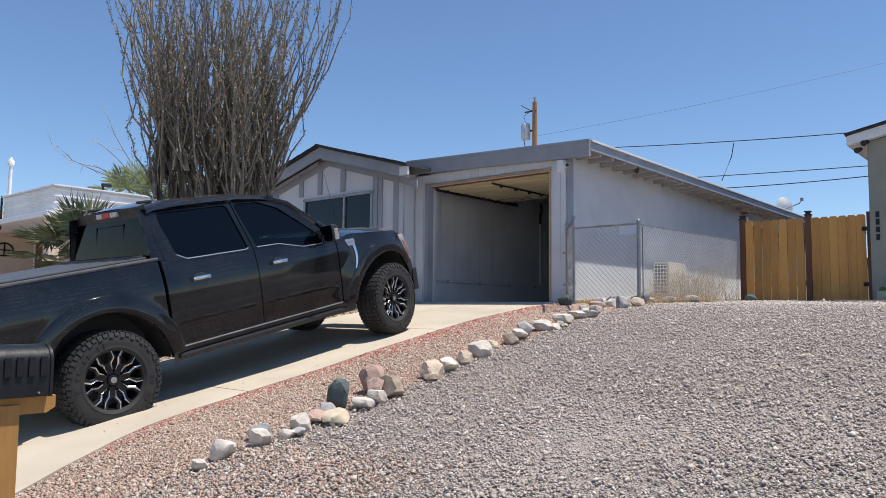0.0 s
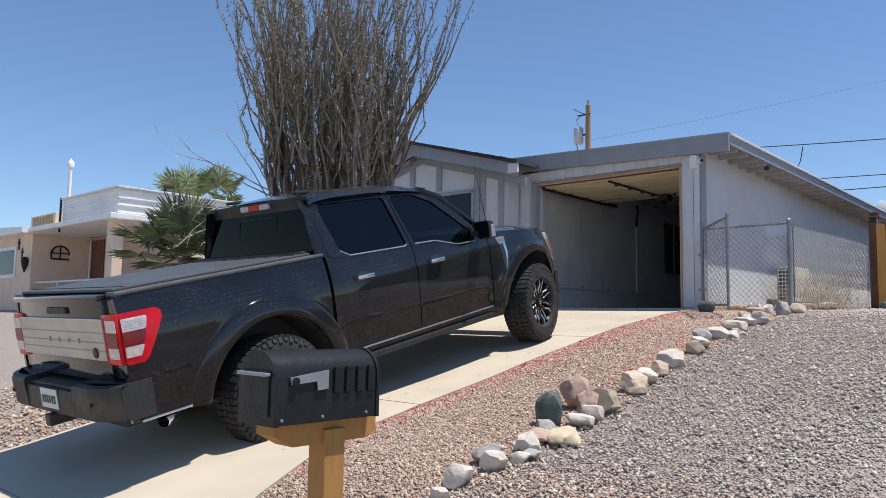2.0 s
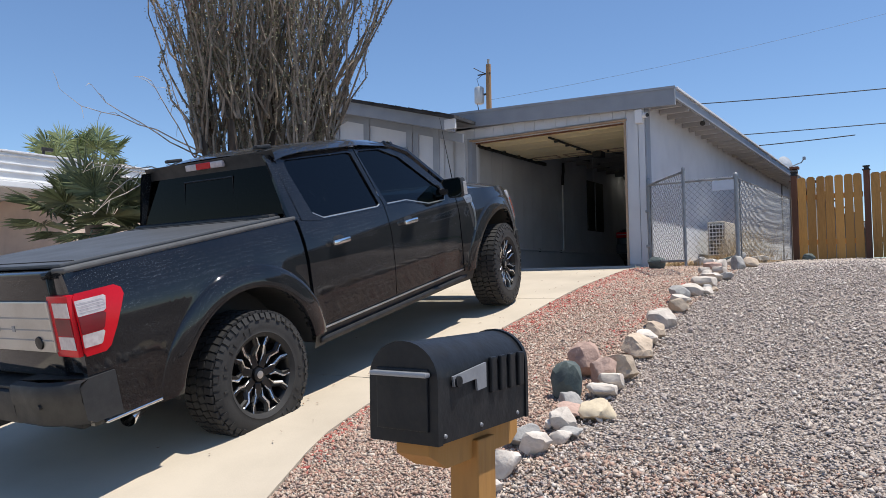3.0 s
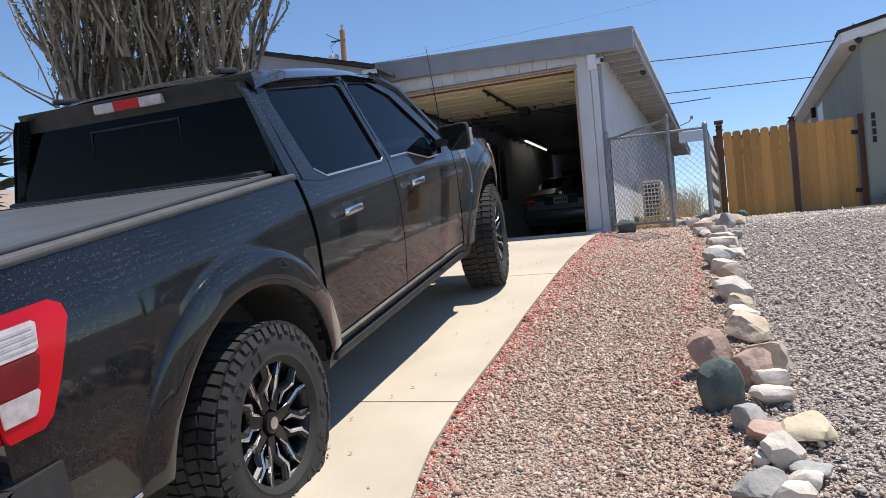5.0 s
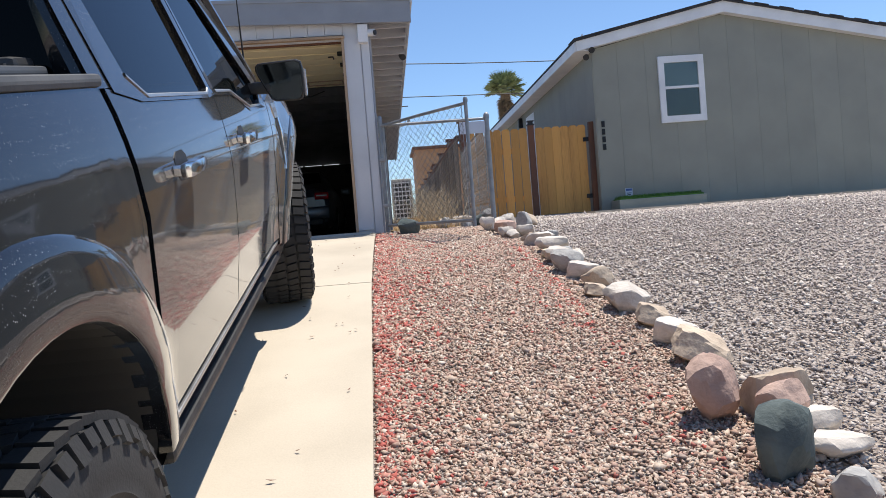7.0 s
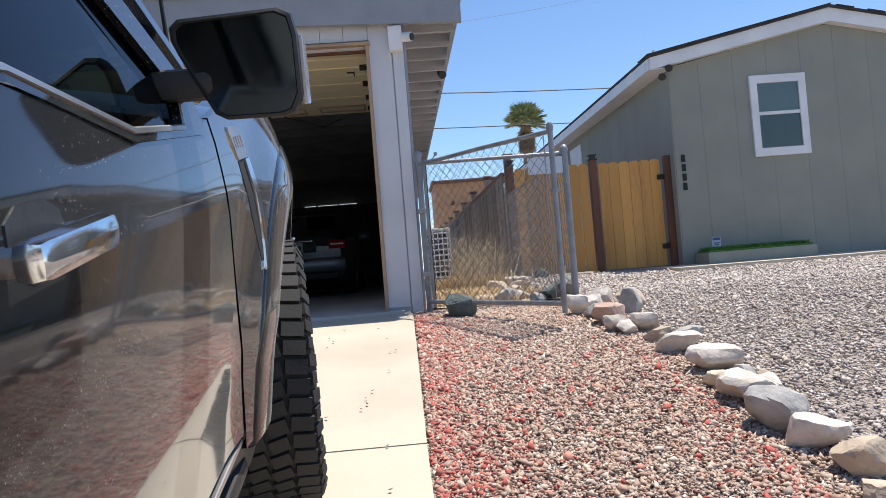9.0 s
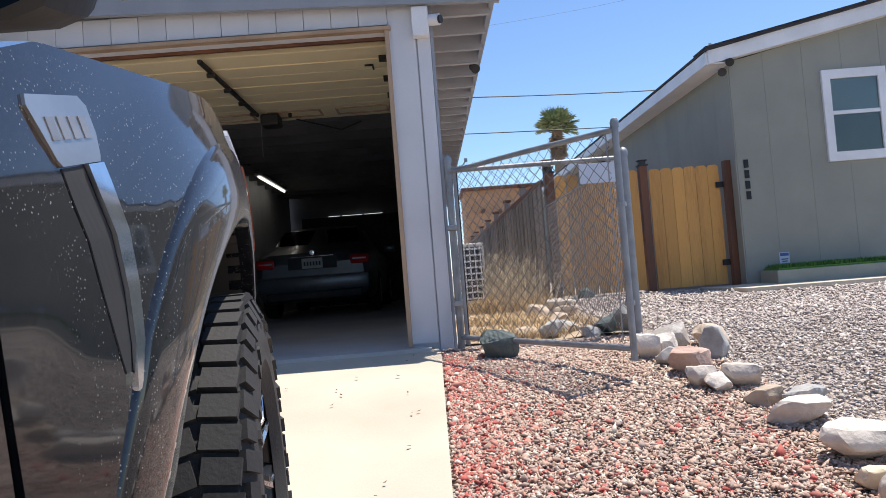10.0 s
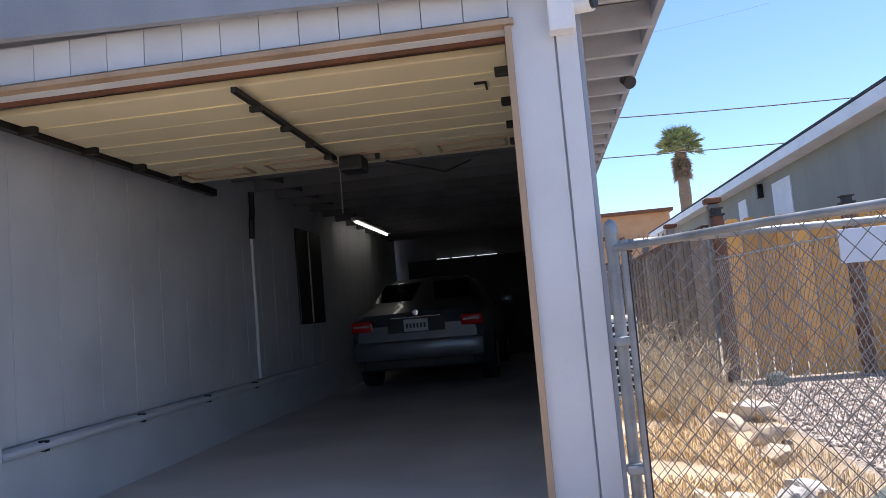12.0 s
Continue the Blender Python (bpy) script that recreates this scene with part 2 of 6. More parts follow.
mat("lens_clear", (0.42, 0.41, 0.41), (0.26, 0.26, 0.27), 25, 0.12, bump=0, coat=0.4)
mat("lens_amber", (0.40, 0.14, 0.10), (0.30, 0.10, 0.075), 12, 0.2, bump=0)
mat("plate_white", (0.60, 0.63, 0.62), (0.52, 0.55, 0.55), 12, 0.5, bump=0)
mat("plate_ink", (0.05, 0.08, 0.10), (0.04, 0.06, 0.08), 12, 0.5, bump=0)
mat("sign_white", (0.56, 0.61, 0.69), (0.50, 0.55, 0.63), 5, 0.5, bump=0)
mat("sign_blue", (0.06, 0.12, 0.34), (0.05, 0.10, 0.28), 5, 0.5, bump=0)
mat("cream_stucco", (0.76, 0.59, 0.46), (0.68, 0.52, 0.40), 2, 0.9, bump=0.2, fine=80)
# the cream stucco again, with the porch's shade put into its colour
mat("shaded_stucco", (0.56, 0.42, 0.33), (0.48, 0.35, 0.28), 2, 0.9, bump=0.2)
mat("peach_stucco", (0.52, 0.30, 0.16), (0.45, 0.25, 0.13), 2, 0.9, bump=0.2)
mat("white_metal", (0.85, 0.85, 0.84), (0.74, 0.73, 0.71), 1.4, 0.5, bump=0.05)
mat("cooler_beige", (0.66, 0.55, 0.38), (0.58, 0.48, 0.32), 4, 0.6, bump=0)
mat("ac_beige", (0.60, 0.55, 0.47), (0.52, 0.47, 0.40), 4, 0.6, bump=0.05)
mat("ac_dark", (0.03, 0.03, 0.03), (0.02, 0.02, 0.02), 4, 0.7, bump=0)
mat("pole_wood", (0.40, 0.24, 0.12), (0.27, 0.16, 0.08), 3, 0.85, stretch=(1, 1, 0.1), bump=0.3)
mat("transformer", (0.55, 0.57, 0.58), (0.46, 0.48, 0.49), 4, 0.5, metal=0.3, bump=0)
mat("cable", (0.02, 0.02, 0.022), (0.03, 0.03, 0.03), 4, 0.6, bump=0)
mat("bark", (0.17, 0.125, 0.092), (0.07, 0.052, 0.04), 12, 0.9, stretch=(1, 1, 0.25), bump=0.8, fine=45, island=0.35)
mat("wand", (0.33, 0.265, 0.205), (0.15, 0.118, 0.09), 9, 0.9, bump=0.4, island=0.4)
mat("dead_wood", (0.52, 0.44, 0.37), (0.40, 0.33, 0.28), 9, 0.85, bump=0.3)
mat("ocotillo_leaf", (0.26, 0.255, 0.165), (0.16, 0.165, 0.10), 6, 0.7, bump=0, island=0.4)
mat("ocotillo_bloom", (0.42, 0.10, 0.07), (0.30, 0.07, 0.05), 6, 0.7, bump=0, island=0.3)
mat("palm_leaf", (0.30, 0.34, 0.15), (0.18, 0.22, 0.09), 5, 0.55, bump=0, island=0.35)
mat("palm_dark", (0.19, 0.21, 0.10), (0.08, 0.10, 0.045), 5, 0.55, bump=0, island=0.4)
mat("palm_dry", (0.36, 0.27, 0.17), (0.25, 0.18, 0.11), 5, 0.9, bump=0.1, island=0.3)
mat("palm_trunk", (0.25, 0.18, 0.12), (0.15, 0.11, 0.075), 8, 0.95, bump=0.6)
mat("straw", (0.58, 0.43, 0.245), (0.42, 0.295, 0.16), 5, 0.9, bump=0, island=0.35)
mat("weed_stem", (0.48, 0.40, 0.28), (0.34, 0.27, 0.18), 5, 0.9, bump=0, island=0.35)
mat("dry_earth", (0.44, 0.34, 0.23), (0.32, 0.24, 0.16), 2.5, 0.95, bump=0.5, fine=60)
mat("rock_white", (0.68, 0.61, 0.53), (0.47, 0.41, 0.35), 9, 0.9, bump=1.0, fine=34, rand=0.12)
mat("rock_grey", (0.44, 0.42, 0.39), (0.29, 0.28, 0.27), 9, 0.9, bump=1.0, fine=34, rand=0.15)
mat("rock_tan", (0.55, 0.44, 0.33), (0.40, 0.31, 0.23), 9, 0.9, bump=1.0, fine=34, rand=0.12)
mat("rock_pink", (0.52, 0.36, 0.29), (0.38, 0.25, 0.20), 9, 0.9, bump=1.0, fine=34, rand=0.1)
mat("rock_cream", (0.72, 0.60, 0.42), (0.56, 0.45, 0.31), 7, 0.9, bump=0.5, fine=50)
mat("rock_blue", (0.11, 0.135, 0.125), (0.055, 0.075, 0.075), 10, 0.75, bump=0.6, fine=50)
mat("mirror_dim", (0.055, 0.07, 0.08), (0.045, 0.06, 0.07), 5, 0.06, metal=1, bump=0, rvar=0.03)
mat("car_silver", (0.12, 0.13, 0.145), (0.095, 0.10, 0.115), 5, 0.3, metal=0.5, bump=0, coat=0.4)
mat("insulator", (0.35, 0.34, 0.32), (0.3, 0.29, 0.28), 5, 0.4, bump=0)
glass_mat("tint_glass", (0.02, 0.022, 0.025), 0.02, 1.5)
glass_mat("front_glass", (0.045, 0.065, 0.065), 0.02, 1.5)
glass_mat("rear_tint", (0.012, 0.013, 0.015), 0.01, 1.2)
glass_mat("clear_glass", (0.75, 0.8, 0.8))
glass_mat("dark_glass", (0.12, 0.12, 0.12))
glow_mat("tube_light", (1.0, 0.95, 0.82), 1.25)
glow_mat("slit_light", (0.9, 0.95, 1.0), 0.5)

# ---- mesh tools ----
class Mesh:
    """Vertices and faces gathered for one mesh."""

    def __init__(self):
        self.v, self.f = [], []

    def add(self, vs, fs):
        k = len(self.v)
        self.v += [tuple(p) for p in vs]
        self.f += [tuple(i + k for i in f) for f in fs]
        return self

    def box(self, c, s, bev=0.0, m=None):
        hx, hy, hz = s[0] / 2, s[1] / 2, s[2] / 2
        b = min(bev, hx * 0.9, hy * 0.9, hz * 0.9)
        m = m or Matrix()
        if b <= 0:
            vs = [(sx * hx, sy * hy, sz * hz) for sz in (-1, 1) for sy in (-1, 1) for sx in (-1, 1)]
            fs = [(0, 2, 3, 1), (4, 5, 7, 6), (0, 1, 5, 4), (2, 6, 7, 3), (0, 4, 6, 2), (1, 3, 7, 5)]
        else:
            bm = bmesh.new()
            bmesh.ops.create_cube(bm, size=1, matrix=Matrix.Diagonal((2 * hx, 2 * hy, 2 * hz, 1)))
            bmesh.ops.bevel(bm, geom=bm.edges[:], offset=b, segments=2, affect="EDGES", profile=0.6)
            bm.verts.index_update()
            vs = [v.co.copy() for v in bm.verts]
            fs = [tuple(v.index for v in f.verts) for f in bm.faces]
            bm.free()
        off = Vector(c)
        return self.add([m @ Vector(p) + off for p in vs], fs)

    def tube(self, pts, r, n=8, caps=True):
        """A tube along points; r is one radius or one for each point."""
        pts = [Vector(p) for p in pts]
        rs = r if isinstance(r, (list, tuple)) else [r] * len(pts)
        vs, fs = [], []
        for i, p in enumerate(pts):
            d = (pts[min(i + 1, len(pts) - 1)] - pts[max(i - 1, 0)]).normalized()
            side = d.cross(Vector((0, 0, 1)) if abs(d.z) < 0.95 else Vector((1, 0, 0))).normalized()
            up = side.cross(d)
            for k in range(n):
                a = 2 * math.pi * k / n
                vs.append(p + rs[i] * (math.cos(a) * side + math.sin(a) * up))
        for i in range(len(pts) - 1):
            for k in range(n):
                a, b = i * n + k, i * n + (k + 1) % n
                fs.append((a, b, b + n, a + n))
        if caps:
            fs += [tuple(range(n - 1, -1, -1)), tuple(range((len(pts) - 1) * n, len(pts) * n))]
        return self.add(vs, fs)

    def prism(self, poly, ext):
        """A polygon of 3D points pushed along ext."""
        n, e = len(poly), Vector(ext)
        vs = [Vector(p) for p in poly]
        vs += [p + e for p in vs]
        fs = [tuple(range(n - 1, -1, -1)), tuple(range(n, 2 * n))] + [(i, (i + 1) % n, (i + 1) % n + n, i + n) for i in range(n)]
        return self.add(vs, fs)

    def grid(self, rows):
        """A sheet through rows of points."""
        n = len(rows[0])
        vs = [p for row in rows for p in row]
        fs = [(i * n + k, i * n + k + 1, (i + 1) * n + k + 1, (i + 1) * n + k) for i in range(len(rows) - 1) for k in range(n - 1)]
        return self.add(vs, fs)

    def lathe(self, prof, n=32, axis="x", c=(0, 0, 0), closed=False):
        """A profile of (radius, along) turned about an axis."""
        vs, fs = [], []
        for r, h in prof:
            for k in range(n):
                a = 2 * math.pi * k / n
                p = (h, r * math.cos(a), r * math.sin(a)) if axis == "x" else ((r * math.cos(a), h, r * math.sin(a)) if axis == "y" else (r * math.cos(a), r * math.sin(a), h))
                vs.append(Vector(p) + Vector(c))
        m = len(prof)
        for i in range(m if closed else m - 1):
            for k in range(n):
                a, b = i * n + k, i * n + (k + 1) % n
                j = ((i + 1) % m) * n
                fs.append((a, b, j + (k + 1) % n, j + k))
        return self.add(vs, fs)

    def data(self, name, smooth=False, tidy=True):
        me = bpy.data.meshes.new(name)
        me.from_pydata(self.v, [], self.f)
        if tidy:
            bm = bmesh.new()
            bm.from_mesh(me)
            bmesh.ops.recalc_face_normals(bm, faces=bm.faces[:])
            bm.to_mesh(me)
            bm.free()
        if smooth:
            me.polygons.foreach_set("use_smooth", [True] * len(me.polygons))
            try:
                me.set_sharp_from_angle(angle=radians(42))
            except AttributeError:
                pass
        return me


def part(name, mesh, material, parent=None, label="", smooth=False, m=None, away=None):
    """One mesh object under a thing; away: a point inside, from which a sheet's faces turn away."""
    me = mesh.data(name, smooth, away is None) if isinstance(mesh, Mesh) else mesh
    if away is not None:
        me.update()
        if sum((p.center - Vector(away)).dot(p.normal) for p in me.polygons) < 0:
            me.flip_normals()
    ob = new(name, me)
    if isinstance(mesh, Mesh):
        me.materials.append(MATS[material])
    ob.parent = parent
    if m is not None:
        ob.matrix_basis = m
    if label:
        ob["label"] = label
    return ob


def thing(name, label, category, m=None, group="", kind=""):
    ob = new(name)
    ob.empty_display_size = 0.2
    if m is not None:
        ob.matrix_basis = m
    return tagged(ob, label, category, group, kind)


def solid(name, mesh, material, label, category="", group="", kind="", smooth=False, m=None):
    """A thing, or a piece of the setting, of one mesh."""
    return tagged(part(name, mesh, material, None, "", smooth, m), label, category, group, kind)


RND = random.Random(11)
GROUND = [(-300, -2.25), (-3, -2.1), (-1, -2.06), (0.5, -1.91), (2, -1.64), (3.1, -1.405), (4, -1.185), (4.95, -1.027), (5.3, -0.96), (6.1, -0.81), (6.95, -0.63), (8.1, -0.41), (8.8, -0.28), (9.6, -0.17), (10.2, -0.09), (11, -0.03), (12.8, 0.0), (14.5, 0.07), (15.3, 0.1), (60, 0.2), (900, 0.3)]


def gz(y):
    return float(np.interp(y, [g[0] for g in GROUND], [g[1] for g in GROUND]))


def drive_right(y):
    return float(np.interp(y, [-4, 2, 2.7, 3.3, 4.0, 4.6, 5.2, 8, 11], [-4.5, -5.26, -5.52, -5.83, -6.09, -6.22, -6.27, -6.3, -6.29]))


def drive_left(y):
    return float(np.interp(y, [-4, 2, 3, 11], [-10.2, -9.2, -9.12, -9.12]))


# ---- ground ----
g = Mesh()
xs = [-900, -200, -60, -30, -20, -14] + [x * 0.5 for x in range(-24, 11)] + [10, 20, 60, 200, 900]
ys = [-300, -40, -10] + [y * 0.35 for y in range(-12, 48)] + [18, 22, 30, 60, 200, 900]
rows = []
for y in ys:
    row = []
    for x in xs:
        z = gz(y)
        if -9.0 < x < -6.5 and -4 < y < 11.2:
            z -= 0.09
        if -9.3 < x < -6.3 and y >= 11.0 and y < 23:
            z = -0.12
        if 0 < y < 16 and abs(x) < 12:
            z += 0.02 * noise.noise((x * 0.6, y * 0.6, 0)) - 0.012
        row.append((x, y, z))
    rows.append(row)
g.grid(rows)
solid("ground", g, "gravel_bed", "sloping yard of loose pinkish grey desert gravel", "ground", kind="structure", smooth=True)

# driveway: slabs with tooled joints between them
drive = thing("driveway", "pale sloping concrete driveway in jointed slabs", "driveway", kind="structure")
JOINTS = [-3.5, -0.4, 2.46, 5.21, 8.11, 10.93]
for j0, j1 in zip(JOINTS, JOINTS[1:]):
    s = Mesh()
    n = 10
    top, bot = [], []
    for i in range(n + 1):
        y = j0 + 0.006 + (j1 - j0 - 0.012) * i / n
        l, r = drive_left(y), drive_right(y)
        z = gz(y) + 0.014
        top.append([(l + (r - l) * k / 6, y, z) for k in range(7)])
    s.grid(top)
    for row in (top[0], top[-1]):
        s.grid([row, [(p[0], p[1], p[2] - 0.12) for p in row]])
    for k in (0, -1):
        s.grid([[r[k] for r in top], [(r[k][0], r[k][1], r[k][2] - 0.12) for r in top]])
    part("slab", s, "concrete", drive)

# ---- garage and house ----
RE = 26.0    # far end of roof and side wall
FY, SX, LX, BY = 11.05, -6.20, -9.32, 22.4    # front wall, side wall, inner left wall, back wall
OL, OR, OT = -9.13, -6.50, 2.14               # the vehicle opening
ROOF_R, ROOF_Z = -5.72, 2.52


def roof_z(x):
    return ROOF_Z + (ROOF_R - x) * 0.034


house = thing("house", "light grey single-storey house with attached open garage", "house")
w = Mesh()
w.box(((SX + OR) / 2 - 0.005, FY + 0.075, 1.1), (OR * -1 + SX - 0.01, 0.15, 2.3))
part("garage_pier", w, "wall_grey", house)
w = Mesh()
w.box(((OL - 9.45) / 2, FY + 0.075, 1.1), (9.45 + OL, 0.15, 2.3))
part("garage_pier", w, "wall_grey", house)
w = Mesh()
w.box(((SX + -9.45) / 2, FY + 0.08, 2.32), (9.45 + SX, 0.14, 0.36))
part("header_wall", w, "wall_grey", house)
# grooved sheathing boards over the header and the piers
x = -9.45
while x < -6.31:
    x1 = min(x + 0.185, -6.292)
    lo = OT + 0.045 if x1 > OL and x < OR - 0.01 else 0.02
    if x < OR < x1:
        x1 = OR + 0.02
        lo = OT + 0.045
    b = Mesh().box(((x + x1) / 2, FY - 0.012, (lo + 2.36) / 2), (x1 - x - 0.0035, 0.022, 2.36 - lo), 0.003)
    part("board", b, "wall_grey", house)
    x = x1
# right side wall, corner board and shaded siding
w = Mesh().box((SX - 0.07, (FY + RE) / 2 + 0.08, 1.15), (0.14, RE - FY - 0.16, 2.5))
part("side_wall", w, "wall_grey", house)
part("corner_board", Mesh().box((SX - 0.044, FY - 0.014, 1.14), (0.088, 0.026, 2.36), 0.004), "wall_grey", house, "pale grey corner board")
part("corner_board", Mesh().box((SX + 0.012, FY + 0.09, 1.14), (0.022, 0.18, 2.36), 0.004), "trim_grey", house)
part("foundation", Mesh().box((SX - 0.05, (FY + BY) / 2, -0.12), (0.13, BY - FY - 0.1, 0.3)), "concrete", house)
part("side_vent", Mesh().box((SX + 0.01, 15.6, 0.55), (0.02, 0.14, 0.5), 0.004), "trim_grey", house)
# back wall coloured dark in place of the light failing this deep
part("back_wall", Mesh().box(((LX + SX) / 2 - 0.08, BY + 0.3, 1.25), (SX - LX + 0.2, 0.14, 2.9)), "dim_interior", house)
# left garage wall: grooved panelling above a stem wall
part("partition_wall", Mesh().box((LX - 0.08, (FY + BY) / 2 + 0.1, 1.2), (0.12, BY - FY, 2.7)), "inside_grey", house)
y = FY + 0.16
while y < BY:
    part("panel_board", Mesh().box((LX - 0.008, y + 0.2, 1.42), (0.02, 0.394, 1.98), 0.003), "inside_grey", house)
    y += 0.4
part("stem_wall", Mesh().box((LX + 0.02, (FY + BY) / 2 + 0.1, 0.2), (0.12, BY - FY - 0.2, 0.44), 0.01), "inside_grey", house)
part("wall_pipe", Mesh().tube([(LX + 0.10, FY + 0.3, 0.40), (LX + 0.10, 13.6, 0.40), (LX + 0.10, 16.2, 0.40)], 0.022), "inside_grey", house, "painted pipe along the stem wall", True)
for yy in (11.7, 12.7, 13.7, 14.7):
    part("pipe_clip", Mesh().box((LX + 0.09, yy, 0.40), (0.05, 0.03, 0.06), 0.004), "steel_dark", house)
# conduit on the wall with a dark flexible upper end
part("conduit", Mesh().tube([(LX + 0.025, 15.0, 0.44), (LX + 0.025, 15.0, 1.85)], 0.016), "white_paint", house, "white vertical conduit", True)
part("conduit_whip", Mesh().tube([(LX + 0.03, 15.0, 1.83), (LX + 0.05, 14.97, 2.0), (LX + 0.03, 15.05, 2.12), (LX + 0.05, 15.0, 2.3)], 0.03), "cable", house, "", True)
part("wall_hatch", Mesh().box((LX + 0.01, 16.85, 1.5), (0.04, 0.95, 1.15), 0.01), "steel_dark", house, "dark board hung on the wall")
part("hatch_edge", Mesh().box((LX + 0.035, 16.8, 1.5), (0.012, 0.03, 1.12)), "inside_grey", house)
# jamb trim round the opening
part("jamb_trim", Mesh().box((OR + 0.012, FY + 0.03, OT / 2), (0.03, 0.15, OT), 0.004), "raw_wood", house, "bare wooden jamb trim")
part("jamb_trim", Mesh().box((OL - 0.012, FY + 0.03, OT / 2), (0.03, 0.15, OT), 0.004), "trim_grey", house)
part("inner_return", Mesh().box((-9.33, FY + 0.12, 1.2), (0.36, 0.22, 2.75)), "inside_grey", house)
part("head_trim", Mesh().box(((OL + OR) / 2, FY + 0.02, OT + 0.016), (OR - OL + 0.08, 0.15, 0.026), 0.004), "raw_wood", house, "bare wooden head trim")
part("stop_strip", Mesh().box(((OL + OR) / 2, FY + 0.1, OT - 0.004), (OR - OL, 0.03, 0.034), 0.004), "brown_post", house, "dark weather strip")
part("door_casing", Mesh().box((OL - 0.055, FY - 0.028, 1.1), (0.06, 0.02, 2.2), 0.004), "trim_grey", house)
# flat roof: deck, fascia boards, outlooker blocks under the eave
rf = Mesh()
YF = 10.93
poly = [(-9.6, roof_z(-9.6) - 0.06), (ROOF_R - 0.04, roof_z(ROOF_R) - 0.06), (ROOF_R - 0.04, roof_z(ROOF_R) - 0.02), (-9.6, roof_z(-9.6) - 0.02)]
rf.prism([(p[0], YF + 0.05, p[1]) for p in poly], (0, RE - YF + 0.5, 0))
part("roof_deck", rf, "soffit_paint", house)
fa = Mesh().prism([(-9.62, YF, roof_z(-9.62) - 0.26), (ROOF_R, YF, ROOF_Z - 0.26), (ROOF_R, YF, ROOF_Z), (-9.62, YF, roof_z(-9.62))], (0, 0.045, 0))
part("front_fascia", fa, "trim_grey", house, "wide grey painted fascia board")
part("drip_edge", Mesh().prism([(-9.62, YF - 0.012, roof_z(-9.62) - 0.03), (ROOF_R + 0.012, YF - 0.012, ROOF_Z - 0.03), (ROOF_R + 0.012, YF - 0.012, ROOF_Z + 0.008), (-9.62, YF - 0.012, roof_z(-9.62) + 0.008)], (0, 0.01, 0)), "trim_grey", house)
part("side_fascia", Mesh().box((ROOF_R - 0.02, (YF + RE + 0.5) / 2 + 0.03, ROOF_Z - 0.08), (0.04, RE + 0.5 - YF - 0.05, 0.16), 0.004), "trim_grey", house)
part("eave_strip", Mesh().box((ROOF_R + 0.005, (YF + RE + 0.5) / 2 + 0.03, ROOF_Z - 0.012), (0.05, RE + 0.5 - YF - 0.05, 0.035), 0.004), "wall_grey", house)
yy = 11.36
while yy < RE:
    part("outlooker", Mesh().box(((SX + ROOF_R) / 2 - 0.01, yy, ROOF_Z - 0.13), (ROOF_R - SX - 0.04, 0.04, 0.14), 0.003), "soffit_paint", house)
    yy += 0.41
part("roof_skin", Mesh().prism([(-9.6, YF + 0.05, roof_z(-9.6) - 0.015), (ROOF_R - 0.03, YF + 0.05, ROOF_Z - 0.015), (ROOF_R - 0.03, YF + 0.05, ROOF_Z - 0.005), (-9.6, YF + 0.05, roof_z(-9.6) - 0.005)], (0, RE - YF + 0.4, 0)), "roofing", house)
solid("floor", Mesh().box(((LX + SX) / 2 - 0.1, (FY + BY) / 2 + 0.2, -0.07), (SX - LX - 0.1, BY - FY + 0.7, 0.14)), "garage_floor", "dusty grey concrete garage floor", "floor", kind="structure")
part("threshold", Mesh().box((-7.75, 10.985, -0.045), (2.9, 0.1, 0.06), 0.01), "concrete", house)
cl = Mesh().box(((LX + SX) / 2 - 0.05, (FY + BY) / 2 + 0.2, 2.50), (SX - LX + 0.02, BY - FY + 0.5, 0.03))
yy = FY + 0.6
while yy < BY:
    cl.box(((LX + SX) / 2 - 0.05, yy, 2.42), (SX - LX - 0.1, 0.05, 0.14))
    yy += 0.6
solid("ceiling", cl, "dim_interior", "unfinished dim garage ceiling with exposed joists", "ceiling", kind="structure")

# house front with gable beside the garage
HY, GX, GZ = 10.62, -11.5, 3.06
GR, GLX = -9.52, -13.5
gw = Mesh().prism([(GLX, HY, -0.6), (GR, HY, -0.6), (GR, HY, 2.42), (GX, HY, GZ - 0.08), (GLX, HY, 2.42)], (0, 0.15, 0))
part("gable_wall", gw, "wall_grey", house)
part("house_return", Mesh().box((GR - 0.07, HY + 0.45, 0.95), (0.14, 0.62, 2.9)), "wall_grey", house)
part("corner_board", Mesh().box((GR - 0.05, HY - 0.015, 0.95), (0.12, 0.03, 2.85), 0.004), "trim_grey", house)


def gable_edge(x):
    return 2.42 + (GZ - 2.42) * (1 - abs(x - GX) / 2.0)


